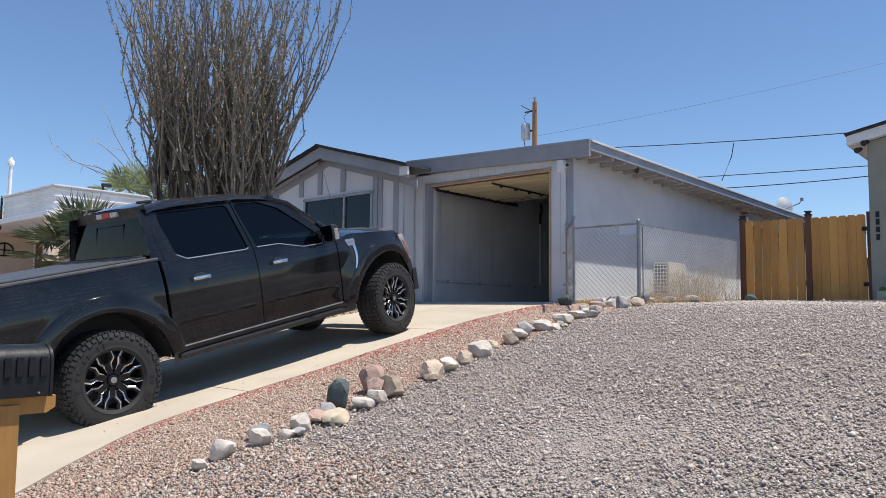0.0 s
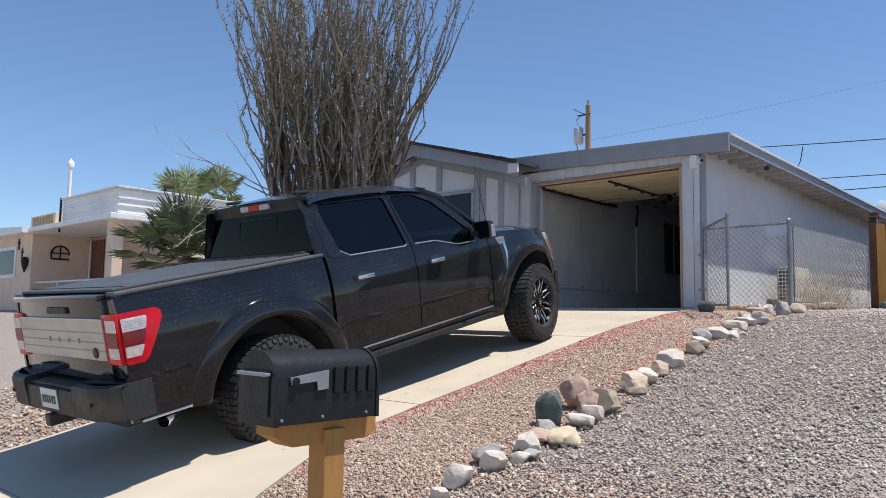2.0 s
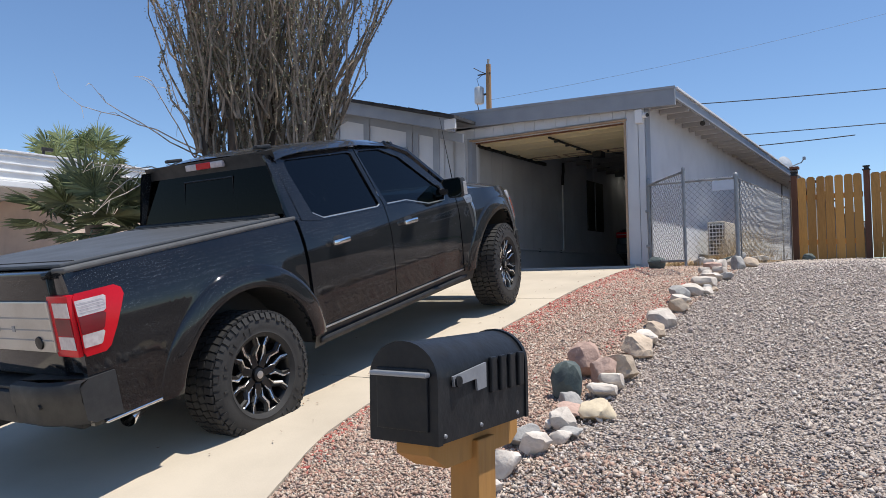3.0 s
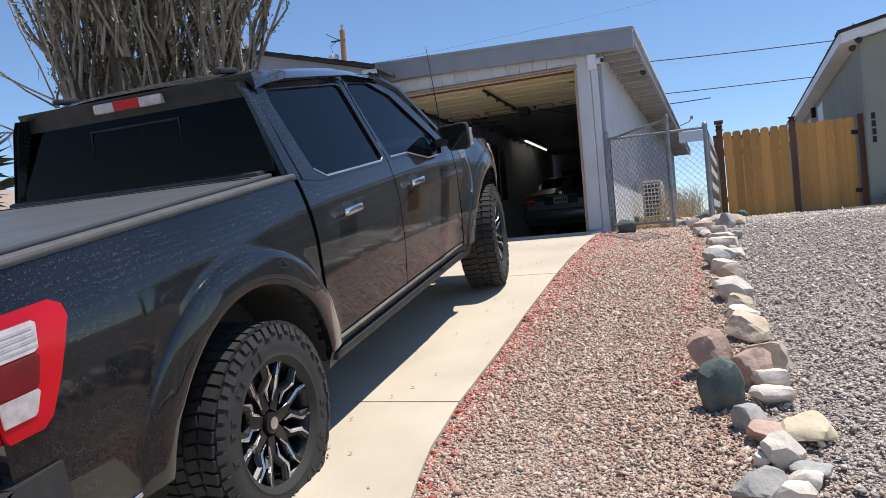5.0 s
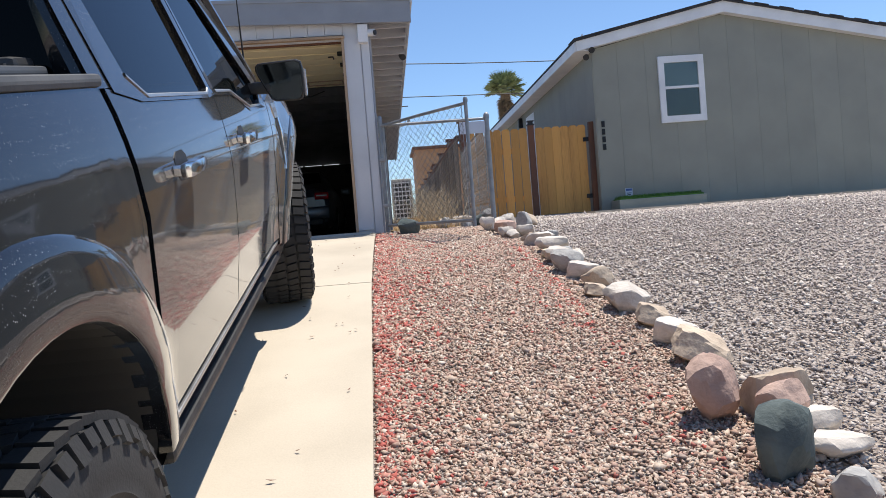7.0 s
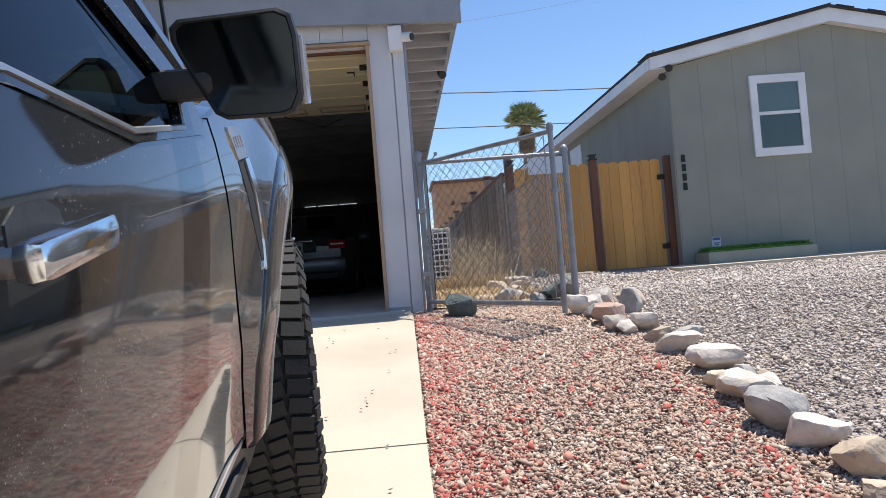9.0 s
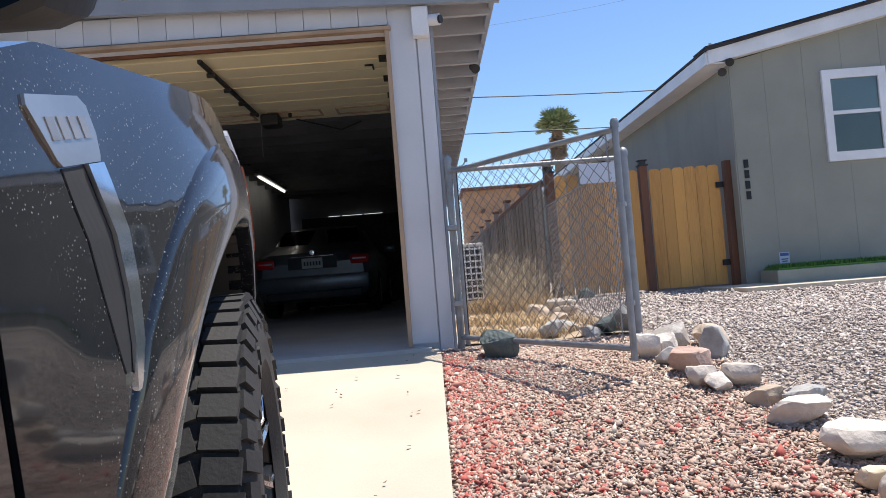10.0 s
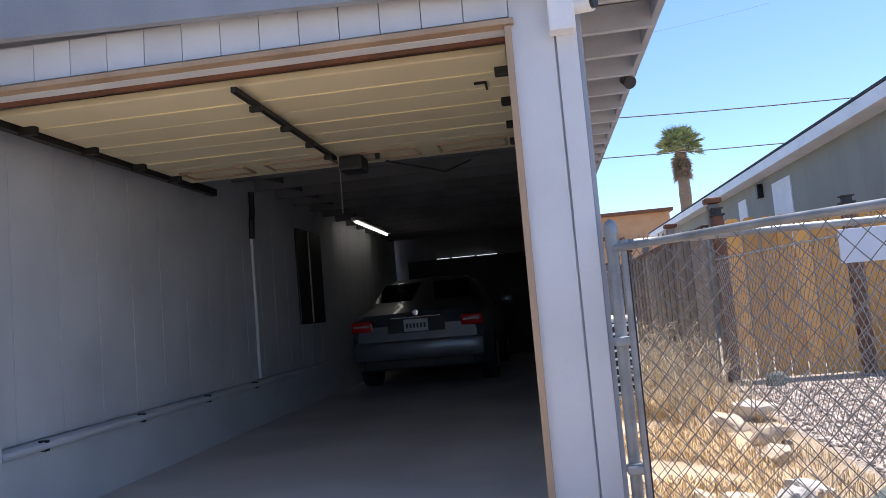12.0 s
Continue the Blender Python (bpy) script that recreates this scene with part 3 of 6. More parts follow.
for bx, lo in ((-13.2, 0), (-12.35, 2.18), (-11.75, 2.18), (-11.05, 2.18), (-10.12, -0.5)):
    hi = gable_edge(bx) - 0.12
    part("batten", Mesh().box((bx, HY - 0.014, (lo + hi) / 2), (0.13, 0.028, hi - lo), 0.004), "trim_grey", house)
part("batten", Mesh().box((-9.98, HY - 0.012, 0.9), (0.1, 0.024, 2.9), 0.004), "trim_grey", house)
for s in (-1, 1):
    ex, ez = GX + s * 2.45, 2.40
    part("rake_board", Mesh().prism([(GX, 10.34, GZ - 0.2), (ex, 10.34, ez - 0.2), (ex, 10.34, ez), (GX, 10.34, GZ + 0.02)], (0, 0.04, 0)), "trim_grey", house)
    part("inner_rake", Mesh().prism([(GX, HY - 0.02, GZ - 0.32), (ex, HY - 0.02, ez - 0.34), (ex, HY - 0.02, ez - 0.2), (GX, HY - 0.02, GZ - 0.18)], (0, 0.03, 0)), "trim_grey", house)
    rp = Mesh().prism([(GX, 10.28, GZ + 0.02), (ex + s * 0.05, 10.28, ez), (ex + s * 0.05, 10.28, ez + 0.05), (GX, 10.28, GZ + 0.075)], (0, 9, 0))
    roofp = part("gable_roof", rp, "shingle", house, "dark shingled gable roof")
    for k in range(9):
        for i in range(6):
            t0 = k / 9
            px = GX + (ex - GX) * (t0 + 0.05)
            pz = GZ + (ez - GZ) * (t0 + 0.05) + 0.062
            part("shingle", Mesh().box((px, 10.45 + i * 0.4, pz), (0.3, 0.38, 0.012), 0, pose(0, 0, 0, 0, s * 17.0, 0)), "shingle", roofp)
part("rake_end", Mesh().box((-9.12, 10.345, 2.33), (0.2, 0.05, 0.16), 0.004), "white_paint", house, "bare white end of the rake board")
hw = thing("window_1", "dark two-pane house window in a grey frame", "window", kind="structure")
part("window_frame", Mesh().box((-11.2, HY - 0.02, 2.09), (2.1, 0.05, 0.06), 0.006).box((-11.2, HY - 0.02, 1.0), (2.1, 0.05, 0.06), 0.006).box((-10.2, HY - 0.02, 1.55), (0.06, 0.05, 1.1), 0.006).box((-12.2, HY - 0.02, 1.55), (0.06, 0.05, 1.1), 0.006).box((-10.98, HY - 0.02, 1.55), (0.05, 0.05, 1.1), 0.006), "flag_grey", hw)
part("pane", Mesh().box((-10.6, HY - 0.008, 1.55), (0.74, 0.01, 1.04)), "dark_glass", hw)
part("pane", Mesh().box((-11.6, HY - 0.008, 1.55), (1.16, 0.01, 1.04)), "dark_glass", hw)
# black sheet painted in for the unlit room behind the panes
part("dark_room", Mesh().box((-11.2, HY - 0.0025, 1.55), (2.0, 0.004, 1.04)), "ac_dark", hw)

# open sectional door under the ceiling, with tracks and opener
gd = thing("garage_door", "open cream sectional garage door raised under the ceiling", "garage door")
for i in range(4):
    y0 = 11.28 + i * 0.535
    p = Mesh().box(((OL + OR) / 2, y0 + 0.265, 2.14), (OR - OL - 0.02, 0.525, 0.04), 0.008)
    sec = part("door_section", p, "door_cream", gd)
    if i == 3:
        for k in range(4):
            cx = OL + 0.36 + k * 0.64
            part("window_rim", Mesh().box((cx, y0 + 0.13, 2.117), (0.50, 0.02, 0.02), 0.004).box((cx, y0 + 0.37, 2.117), (0.50, 0.02, 0.02), 0.004).box((cx - 0.24, y0 + 0.25, 2.117), (0.02, 0.24, 0.02), 0.004).box((cx + 0.24, y0 + 0.25, 2.117), (0.02, 0.24, 0.02), 0.004), "raw_wood", sec)
    else:
        part("rib", Mesh().box(((OL + OR) / 2, y0 + 0.27, 2.117), (OR - OL - 0.1, 0.012, 0.008)), "door_cream", sec)
part("lift_handle", Mesh().box((OR - 0.14, 11.75, 2.112), (0.012, 0.12, 0.012)).box((OR - 0.17, 11.69, 2.112), (0.06, 0.012, 0.012)), "steel_dark", gd)
for tx in (OL - 0.03, OR + 0.03):
    part("track", Mesh().box((tx, 12.55, 2.12), (0.05, 2.7, 0.06)), "steel_dark", gd, "dark roller track")
    for yy in (11.5, 12.05, 12.6, 13.1):
        part("roller", Mesh().box((tx + (0.06 if tx < -8 else -0.06), yy, 2.10), (0.1, 0.04, 0.05), 0.008), "steel_dark", gd)
op = thing("garage_door_opener", "black overhead garage door opener with a long rail", "door opener")
part("rail", Mesh().box((-7.82, 12.1, 2.09), (0.03, 1.75, 0.028), 0.004), "steel_dark", op)
for yy in (11.5, 11.95, 12.4, 12.8):
    part("bracket", Mesh().box((-7.82, yy, 2.065), (0.06, 0.03, 0.03), 0.004), "steel_dark", op)
part("motor_box", Mesh().box((-7.72, 13.1, 2.055), (0.17, 0.22, 0.11), 0.02), "black_plastic", op)
part("hanger", Mesh().box((-7.78, 13.1, 2.28), (0.03, 0.03, 0.4)), "steel_dark", op)
part("hanger", Mesh().box((-7.54, 13.1, 2.28), (0.03, 0.03, 0.4)), "steel_dark", op)
part("pull_cord", Mesh().tube([(-7.8, 13.0, 2.05), (-7.8, 13.0, 1.7)], 0.004, 5), "flag_grey", op)
part("power_cable", Mesh().tube([(-7.5, 13.2, 2.08), (-7.25, 13.35, 2.03), (-7.1, 13.45, 2.0), (-6.9, 13.5, 2.08)], 0.008, 5), "cable", op)
tl = thing("tube_lamp", "lit white fluorescent tube lamp on the garage ceiling", "lamp")
part("lamp_body", Mesh().box((-9.0, 19.2, 2.345), (0.12, 2.2, 0.045), 0.008), "white_paint", tl)
part("tube", Mesh().tube([(-9.0, 18.15, 2.305), (-9.0, 20.25, 2.305)], 0.02), "tube_light", tl, "", True)
# back vehicle door; glowing bars stand in for daylight leaking over it
bd = thing("door_1", "closed dark rear garage door with daylight at its top edge", "door", kind="structure")
part("leaf", Mesh().box((-7.9, BY + 0.18, 0.98), (2.4, 0.06, 1.96), 0.01), "steel_dark", bd)
for i, (a, b) in enumerate(((-8.5, -8.25), (-8.2, -7.75), (-7.7, -7.3))):
    part("gap_light", Mesh().box(((a + b) / 2, BY + 0.14, 1.97), (b - a, 0.01, 0.011)), "slit_light", bd, "thin glowing bar for a slit of daylight")
# wall box and camera at the corner
jb = thing("security_camera", "white box with a small round security camera", "camera")
part("mount_box", Mesh().box((-6.26, FY - 0.06, 2.17), (0.11, 0.08, 0.2), 0.01), "white_paint", jb)
part("camera_body", Mesh().tube([(-6.2, FY - 0.06, 2.18), (-6.13, FY - 0.10, 2.17)], 0.038, 14), "white_paint", jb, "", True)
part("lens", Mesh().tube([(-6.132, FY - 0.099, 2.17), (-6.118, FY - 0.107, 2.169)], 0.028, 14), "black_plastic", jb, "", True)
fl = thing("eave_lamp", "small black spotlight under the eave", "lamp")
part("lamp_head", Mesh().tube([(-5.80, 12.75, 2.34), (-5.775, 12.66, 2.29)], [0.03, 0.042], 12), "black_plastic", fl, "", True)
sd = thing("satellite_dish", "pale satellite dish on the garage roof edge", "satellite dish")
part("dish", Mesh().lathe([(0.005, 0.0), (0.12, 0.012), (0.24, 0.05), (0.245, 0.06), (0.12, 0.022), (0.005, 0.01)], 22, "y"), "transformer", sd, "", True, pose(-5.85, 21.5, 2.72, -12, 0, 55))
part("arm", Mesh().tube([(-5.85, 21.5, 2.62), (-5.5, 21.4, 2.72), (-5.44, 21.38, 2.8)], 0.015), "flag_grey", sd)
part("feed", Mesh().box((-5.43, 21.38, 2.82), (0.07, 0.09, 0.08), 0.015), "flag_grey", sd)
part("mast", Mesh().tube([(-5.8, 21.6, 2.5), (-5.85, 21.55, 2.7)], 0.02), "flag_grey", sd)

# ---- pickup truck ----
TILT_T = math.degrees(math.atan2(0.815, 3.600))
TM = pose(-7.71, 4.09, -0.82, TILT_T, 0, 0) @ pose(0, 0, -0.45)
WR, ARCH, WB = 0.452, 0.62, 3.69


def side_x(y, z):
    """Half width of the truck's skin at a place along and up."""
    x = float(np.interp(z, [0.45, 0.55, 0.74, 0.80, 0.95, 1.15, 1.27, 1.36, 1.43, 1.50, 1.93, 2.0], [0.90, 0.945, 0.966, 0.978, 0.988, 0.996, 0.984, 0.966, 0.945, 0.920, 0.775, 0.72]))
    if y > 3.4:
        x -= 0.19 * (y - 3.4) ** 2
    if y < -0.9:
        x -= 0.02 * ((-0.9 - y) / 0.3) ** 2
    for cy, swell, far, band in ((0.0, 0.026, 0.81, 0.17), (WB, 0.042, 0.98, 0.34)):
        r = math.hypot(y - cy, z - 0.45)
        t = min(1, max(0, (far - r) / band))
        x += swell * t * t * (3 - 2 * t)
    return x


def arch_z(y, sill):
    for cy in (0.0, WB):
        if abs(y - cy) < ARCH:
            return max(sill, 0.45 + math.sqrt(ARCH ** 2 - (y - cy) ** 2))
    return sill


def sample(y0, y1, step=0.05):
    s = {y0, y1}
    y = y0
    while y < y1:
        s.add(round(y, 4))
        y += step
    for cy in (0.0, WB):
        for k in range(25):
            v = cy + ARCH * 0.9995 * math.cos(math.pi * k / 24)
            if y0 < v < y1:
                s.add(v)
    return sorted(s)


def belt(y):
    return float(np.interp(y, [-2, 0.66, 0.9, 1.75, 2.05, 2.37, 2.7, 3.1, 3.9, 4.1, 4.6], [1.455, 1.45, 1.415, 1.40, 1.392, 1.31, 1.305, 1.375, 1.31, 1.265, 1.24]))


def nose(y, z):
    """Sheared place along the truck so that the front leans back with height."""
    end = float(np.interp(z, [0.56, 0.75, 0.9, 1.25], [4.27, 4.235, 4.19, 4.095]))
    return y if y < 3.85 else 3.85 + (y - 3.85) * (end - 3.85) / 0.55


def skin(y0, y1, sill, top, s, nz=14):
    """One outer panel of the truck's side with a returned edge."""
    rows = []
    for y in sample(y0, y1):
        lo, hi = arch_z(y, sill), top(y)
        col = []
        for k in range(nz + 1):
            z = lo + (hi - lo) * k / nz
            col.append((s * side_x(nose(y, z), z), nose(y, z), z))
        rows.append([(col[0][0] - s * 0.06, col[0][1], col[0][2])] + col + [(col[-1][0] - s * 0.05, col[-1][1], col[-1][2] + 0.004)])
    m = Mesh().grid(rows)
    for row in (rows[0], rows[-1]):
        m.grid([row, [(p[0] - s * 0.04, p[1], p[2]) for p in row]])
    return m


def patch(s, rows, lift, n=4):
    """A strip of trim lying on the truck's skin; rows of (height, rear edge, front edge)."""
    out = []
    for z, y0, y1 in rows:
        ys = [y0 + (y1 - y0) * k / n for k in range(n + 1)]
        out.append([(s * (side_x(y0, z) - 0.004), y0, z)] + [(s * (side_x(y, z) + lift), y, z) for y in ys] + [(s * (side_x(y1, z) - 0.004), y1, z)])
    return Mesh().grid(out)


truck = thing("pickup_truck", "dusty black crew-cab pickup truck parked on the driveway", "pickup truck", TM)
for s in (1, -1):
    bed = part("bed_side", skin(-1.20, 0.625, 0.56, lambda y: 1.455, s), "truck_paint", truck, smooth=True)
    part("bed_rail_cap", Mesh().box((s * 0.875, -0.28, 1.468), (0.14, 1.84, 0.03), 0.012), "rail_plastic", truck, "dusty grey plastic bed rail cap")
    part("rocker_trim", Mesh().box((s * 0.945, -0.88, 0.565), (0.02, 0.52, 0.018), 0.005), "chrome", truck, "thin bright lower trim")
    part("bed_corner", Mesh().box((s * 0.845, -1.165, 1.17), (0.17, 0.06, 0.60), 0.015), "truck_paint", truck, smooth=True)
    part("rocker_trim", Mesh().box((s * 0.948, 1.85, 0.578), (0.018, 2.36, 0.014), 0.004), "satin_silver", truck, "thin bright rocker trim")
    rd = part("rear_door", skin(0.66, 1.715, 0.60, belt, s), "truck_paint", truck, smooth=True)
    fd = part("front_door", skin(1.725, 2.86, 0.60, belt, s), "truck_paint", truck, smooth=True)
    part("front_fender", skin(2.875, 4.40, 0.56, belt, s), "truck_paint", truck, smooth=True)
    part("rocker_panel", Mesh().grid([[(s * side_x(y, z) - s * 0.012, y, z) for z in (0.44, 0.50, 0.55, 0.597)] for y in sample(0.64, 3.06, 0.2)]), "black_plastic", truck, smooth=True)
    part("running_board", Mesh().box((s * 0.86, 1.82, 0.49), (0.18, 2.25, 0.05), 0.02), "black_plastic", truck, "black running board")
    # arch lip and inner liner
    for cy in (0.0, WB):
        lip, lin = [], []
        for k in range(33):
            a = math.pi * (k / 32) * 1.06 - 0.03 * math.pi
            y, z = cy + ARCH * math.cos(a), 0.45 + ARCH * math.sin(a)
            if cy > 1 and y > 4.28:
                continue
            z = max(z, 0.5)
            y = nose(y, z)
            xs_ = side_x(y, z)
            lip.append((s * (xs_ + 0.004), y, z))
            lin.append([(s * (xs_ - 0.03), y, z), (s * 0.45, y, z)])
        part("wheel_liner", Mesh().grid(lin), "ac_dark", truck)
        flare = []
        for k in range(33):
            a = math.pi * k / 32
            r0 = ARCH
            row = []
            for r, o in ((r0, -0.03), (r0 + 0.002, 0.003), (r0 + 0.012, 0.006), (r0 + 0.06, 0.007), (r0 + 0.12, 0.007), (r0 + 0.15, 0.006), (r0 + 0.158, 0.002), (r0 + 0.164, -0.008)):
                y, z = min(4.385, cy + r * math.cos(a)), max(0.545, 0.45 + r * math.sin(a))
                y = nose(y, z)
                row.append((s * (side_x(y, z) + o), y, z))
            flare.append(row)
        part("wheel_flare", Mesh().grid(flare), "truck_paint", truck, smooth=True)
    # windows: a frame ring round each pane
    rear_w = [(0.84, 1.485), (0.755, 1.885), (0.79, 1.91), (1.54, 1.905), (1.58, 1.89), (1.665, 1.43), (1.63, 1.415), (0.94, 1.43)]
    rear_o = [(0.70, 1.44), (0.66, 1.94), (0.74, 1.975), (1.56, 1.965), (1.625, 1.93), (1.715, 1.40), (1.64, 1.393), (0.88, 1.41)]
    front_w = [(1.775, 1.42), (1.66, 1.88), (1.70, 1.905), (1.98, 1.895), (2.22, 1.80), (2.70, 1.395), (2.66, 1.328), (2.385, 1.332), (2.06, 1.413)]
    front_o = [(1.725, 1.40), (1.64, 1.93), (1.68, 1.965), (2.06, 1.955), (2.30, 1.85), (2.80, 1.40), (2.80, 1.303), (2.37, 1.308), (2.05, 1.390)]
    for door, inner, outer, glass in ((rd, rear_w, rear_o, "tint_glass"), (fd, front_w, front_o, "front_glass")):
        m = Mesh()
        a = [(s * (side_x(y, z) + 0.004), y, z) for y, z in outer]
        b = [(s * (side_x(y, z) + 0.002), y, z) for y, z in inner]
        c = [(s * (side_x(y, z) - 0.02), y, z) for y, z in inner]
        n = len(a)
        m.add(a + b + c, [(i, (i + 1) % n, n + (i + 1) % n, n + i) for i in range(n)] + [(n + i, n + (i + 1) % n, 2 * n + (i + 1) % n, 2 * n + i) for i in range(n)])
        part("window_surround", m, "truck_paint", door)
        part("pane", Mesh().add([(s * (side_x(y, z) - 0.014), y, z) for y, z in inner], [tuple(range(n))]), glass, door, "dark tinted window pane", away=(0, 1.7, 1.6))
        strip = [(y, z) for y, z in (inner[-2:] + inner[:1] if door is rd else [inner[5], inner[6], inner[7], inner[8], inner[0]])]
        if door is rd:
            strip = [inner[5], inner[6], inner[7], inner[0]]
        part("belt_trim", Mesh().grid([[(s * (side_x(y, z + dz) + o), y, z + dz) for dz, o in ((-0.011, 0.002), (-0.010, 0.006), (-0.002, 0.006), (0.0, 0.002))] for y, z in strip]), "satin_silver", door, "bright satin belt trim", True)
    for door, y1 in ((rd, 1.12), (fd, 2.09)):
        h = Mesh().box((s * 1.026, y1 - 0.10, 1.218), (0.036, 0.20, 0.044), 0.016)
        part("handle_cup", patch(s, [(1.265, y1 - 0.12, y1 - 0.06), (1.25, y1 - 0.15, y1 - 0.03), (1.21, y1 - 0.16, y1 - 0.02), (1.185, y1 - 0.13, y1 - 0.05)], 0.0015), "black_plastic", door)
        part("handle", h, "chrome", door, "chrome door handle", True)
        for yo in (-0.18, -0.02):
            part("handle_stem", Mesh().box((s * 1.004, y1 + yo, 1.218), (0.04, 0.026, 0.030), 0.008), "chrome", door)
    # pillars, mirror, fender badge, lamps
    part("rear_pillar", Mesh().grid([[(s * side_x(y, z), y, z) for z in (1.45, 1.6, 1.75, 1.90, 1.965)] for y in (0.60, 0.65, 0.70, 0.77)]), "truck_paint", truck, smooth=True)
    ap = [(s * 0.755, 2.10, 1.935), (s * 0.80, 2.36, 1.835), (s * 0.90, 2.84, 1.43)]
    part("front_pillar", Mesh().tube(ap, [0.035, 0.038, 0.05], 8), "truck_paint", truck, smooth=True)
    mp = [(-.116, .085), (-.10, .10), (.085, .112), (.108, .10), (.116, .06), (.116, -.06), (.10, -.095), (.08, -.102), (-.03, -.102), (-.05, -.09), (-.105, .03), (-.116, .06)]
    ring = lambda k, dy: [(s * (1.09 + 0.005 + (x - 0.005) * k), 2.70 + dy, 1.425 + z * k * 0.93) for x, z in mp + mp[:1]]
    shell = Mesh().grid([ring(k, dy) for k, dy in ((0.3, 0.085), (0.62, 0.078), (0.85, 0.05), (0.97, 0.01), (1.0, -0.03), (0.985, -0.052), (0.93, -0.056), (0.90, -0.046))])
    mir = part("side_mirror", shell, "black_plastic", truck, "large black door mirror", True)
    part("mirror_glass", Mesh().prism(ring(0.905, -0.047)[:-1], (0, 0.004, 0)), "mirror_dim", mir, "silvered mirror glass")
    part("mirror_arm", Mesh().box((s * 0.97, 2.70, 1.40), (0.16, 0.10, 0.06), 0.02), "black_plastic", mir, "", True)
    part("turn_lamp", Mesh().box((s * 1.207, 2.70, 1.415), (0.012, 0.06, 0.13), 0.006), "lens_clear", mir, "clear turn lamp")
    # fender vent: a badge plate over a dark slot and a bright blade
    vt = part("fender_vent", patch(s, [(1.312, 3.02, 3.145), (1.30, 3.015, 3.16), (1.265, 3.03, 3.162), (1.238, 3.045, 3.157), (1.230, 3.055, 3.152)], 0.004), "satin_silver", truck, "bright fender vent trim", True)
    for k in range(4):
        part("badge_bar", patch(s, [(1.287, 3.043 + k * 0.027, 3.061 + k * 0.027), (1.260, 3.046 + k * 0.027, 3.064 + k * 0.027)], 0.0055), "flag_grey", vt)
    part("vent_blade", patch(s, [(1.229, 3.11, 3.152), (1.20, 3.116, 3.156), (1.14, 3.125, 3.158), (1.07, 3.122, 3.15), (1.0, 3.108, 3.13), (0.955, 3.092, 3.105), (0.945, 3.09, 3.097)], 0.008), "chrome", vt, "", True)
    part("vent_slot", patch(s, [(1.228, 3.055, 3.109), (1.19, 3.062, 3.116), (1.14, 3.072, 3.124), (1.07, 3.078, 3.121), (1.0, 3.082, 3.107), (0.97, 3.084, 3.093)], 0.0015), "ac_dark", vt)
    # headlight wrapping from the fender round to the grille
    lens, amber = [], []
    for z, y0, y1 in ((1.25, 3.99, 4.08), (1.238, 3.965, 4.095), (1.18, 3.98, 4.11), (1.10, 4.02, 4.135), (1.02, 4.07, 4.16), (0.95, 4.12, 4.18), (0.90, 4.155, 4.19), (0.88, 4.175, 4.195)):
        f = [y0, y0 + 0.01, (y0 + y1) / 2, y1]
        row = [(s * (side_x(y, z) + o), y, z) for y, o in zip(f, (0.0, 0.008, 0.012, 0.006))]
        xe = side_x(y1, z)
        lens.append(row + [(s * (xe - 0.03), y1 + 0.028, z), (s * (xe - 0.09), y1 + 0.045, z), (s * (xe - 0.20), y1 + 0.055, z)])
    lamp = part("headlight", Mesh().grid(lens), "lens_clear", truck, "clear wraparound headlight", True)
    part("amber_strip", patch(s, [(1.16, 4.025, 4.06), (1.11, 4.045, 4.09), (1.04, 4.085, 4.125), (0.97, 4.125, 4.15), (0.93, 4.15, 4.162)], 0.0145), "lens_amber", lamp, "reddish amber side marker", True)
    # tail light
    tl_rows = [(1.335, -1.18, -0.95), (1.31, -1.20, -0.91), (1.27, -1.20, -0.905), (1.20, -1.20, -0.94), (1.10, -1.20, -0.99), (1.0, -1.20, -1.045), (0.975, -1.19, -1.08)]
    tail = part("tail_light", patch(s, tl_rows, 0.012).box((s * 0.855, -1.205, 1.155), (0.22, 0.05, 0.36), 0.018), "lens_red", truck, "red wraparound tail light", True)
    part("reverse_lens", patch(s, [(1.295, -1.195, -1.03), (1.285, -1.197, -1.018), (1.215, -1.197, -1.035), (1.205, -1.195, -1.05)], 0.0155).box((s * 0.885, -1.2325, 1.25), (0.15, 0.004, 0.085)), "lens_white", tail, "clear ribbed reversing lens", True)
    for k in range(4):
        part("lens_rib", patch(s, [(1.278 - k * 0.018, -1.19, -1.035), (1.274 - k * 0.018, -1.19, -1.035)], 0.0175), "lens_clear", tail)
    part("brake_lens", patch(s, [(1.20, -1.195, -1.05), (1.19, -1.197, -1.04), (1.115, -1.197, -1.065), (1.105, -1.195, -1.075)], 0.0155).box((s * 0.885, -1.2325, 1.152), (0.15, 0.004, 0.098)), "lens_deep", tail, "deep red brake lens", True)
    part("lower_lens", patch(s, [(1.10, -1.195, -1.075), (1.09, -1.197, -1.068), (1.035, -1.197, -1.09), (1.025, -1.195, -1.10)], 0.0155).box((s * 0.885, -1.2325, 1.06), (0.15, 0.004, 0.075)), "lens_white", tail, "clear lower lens", True)

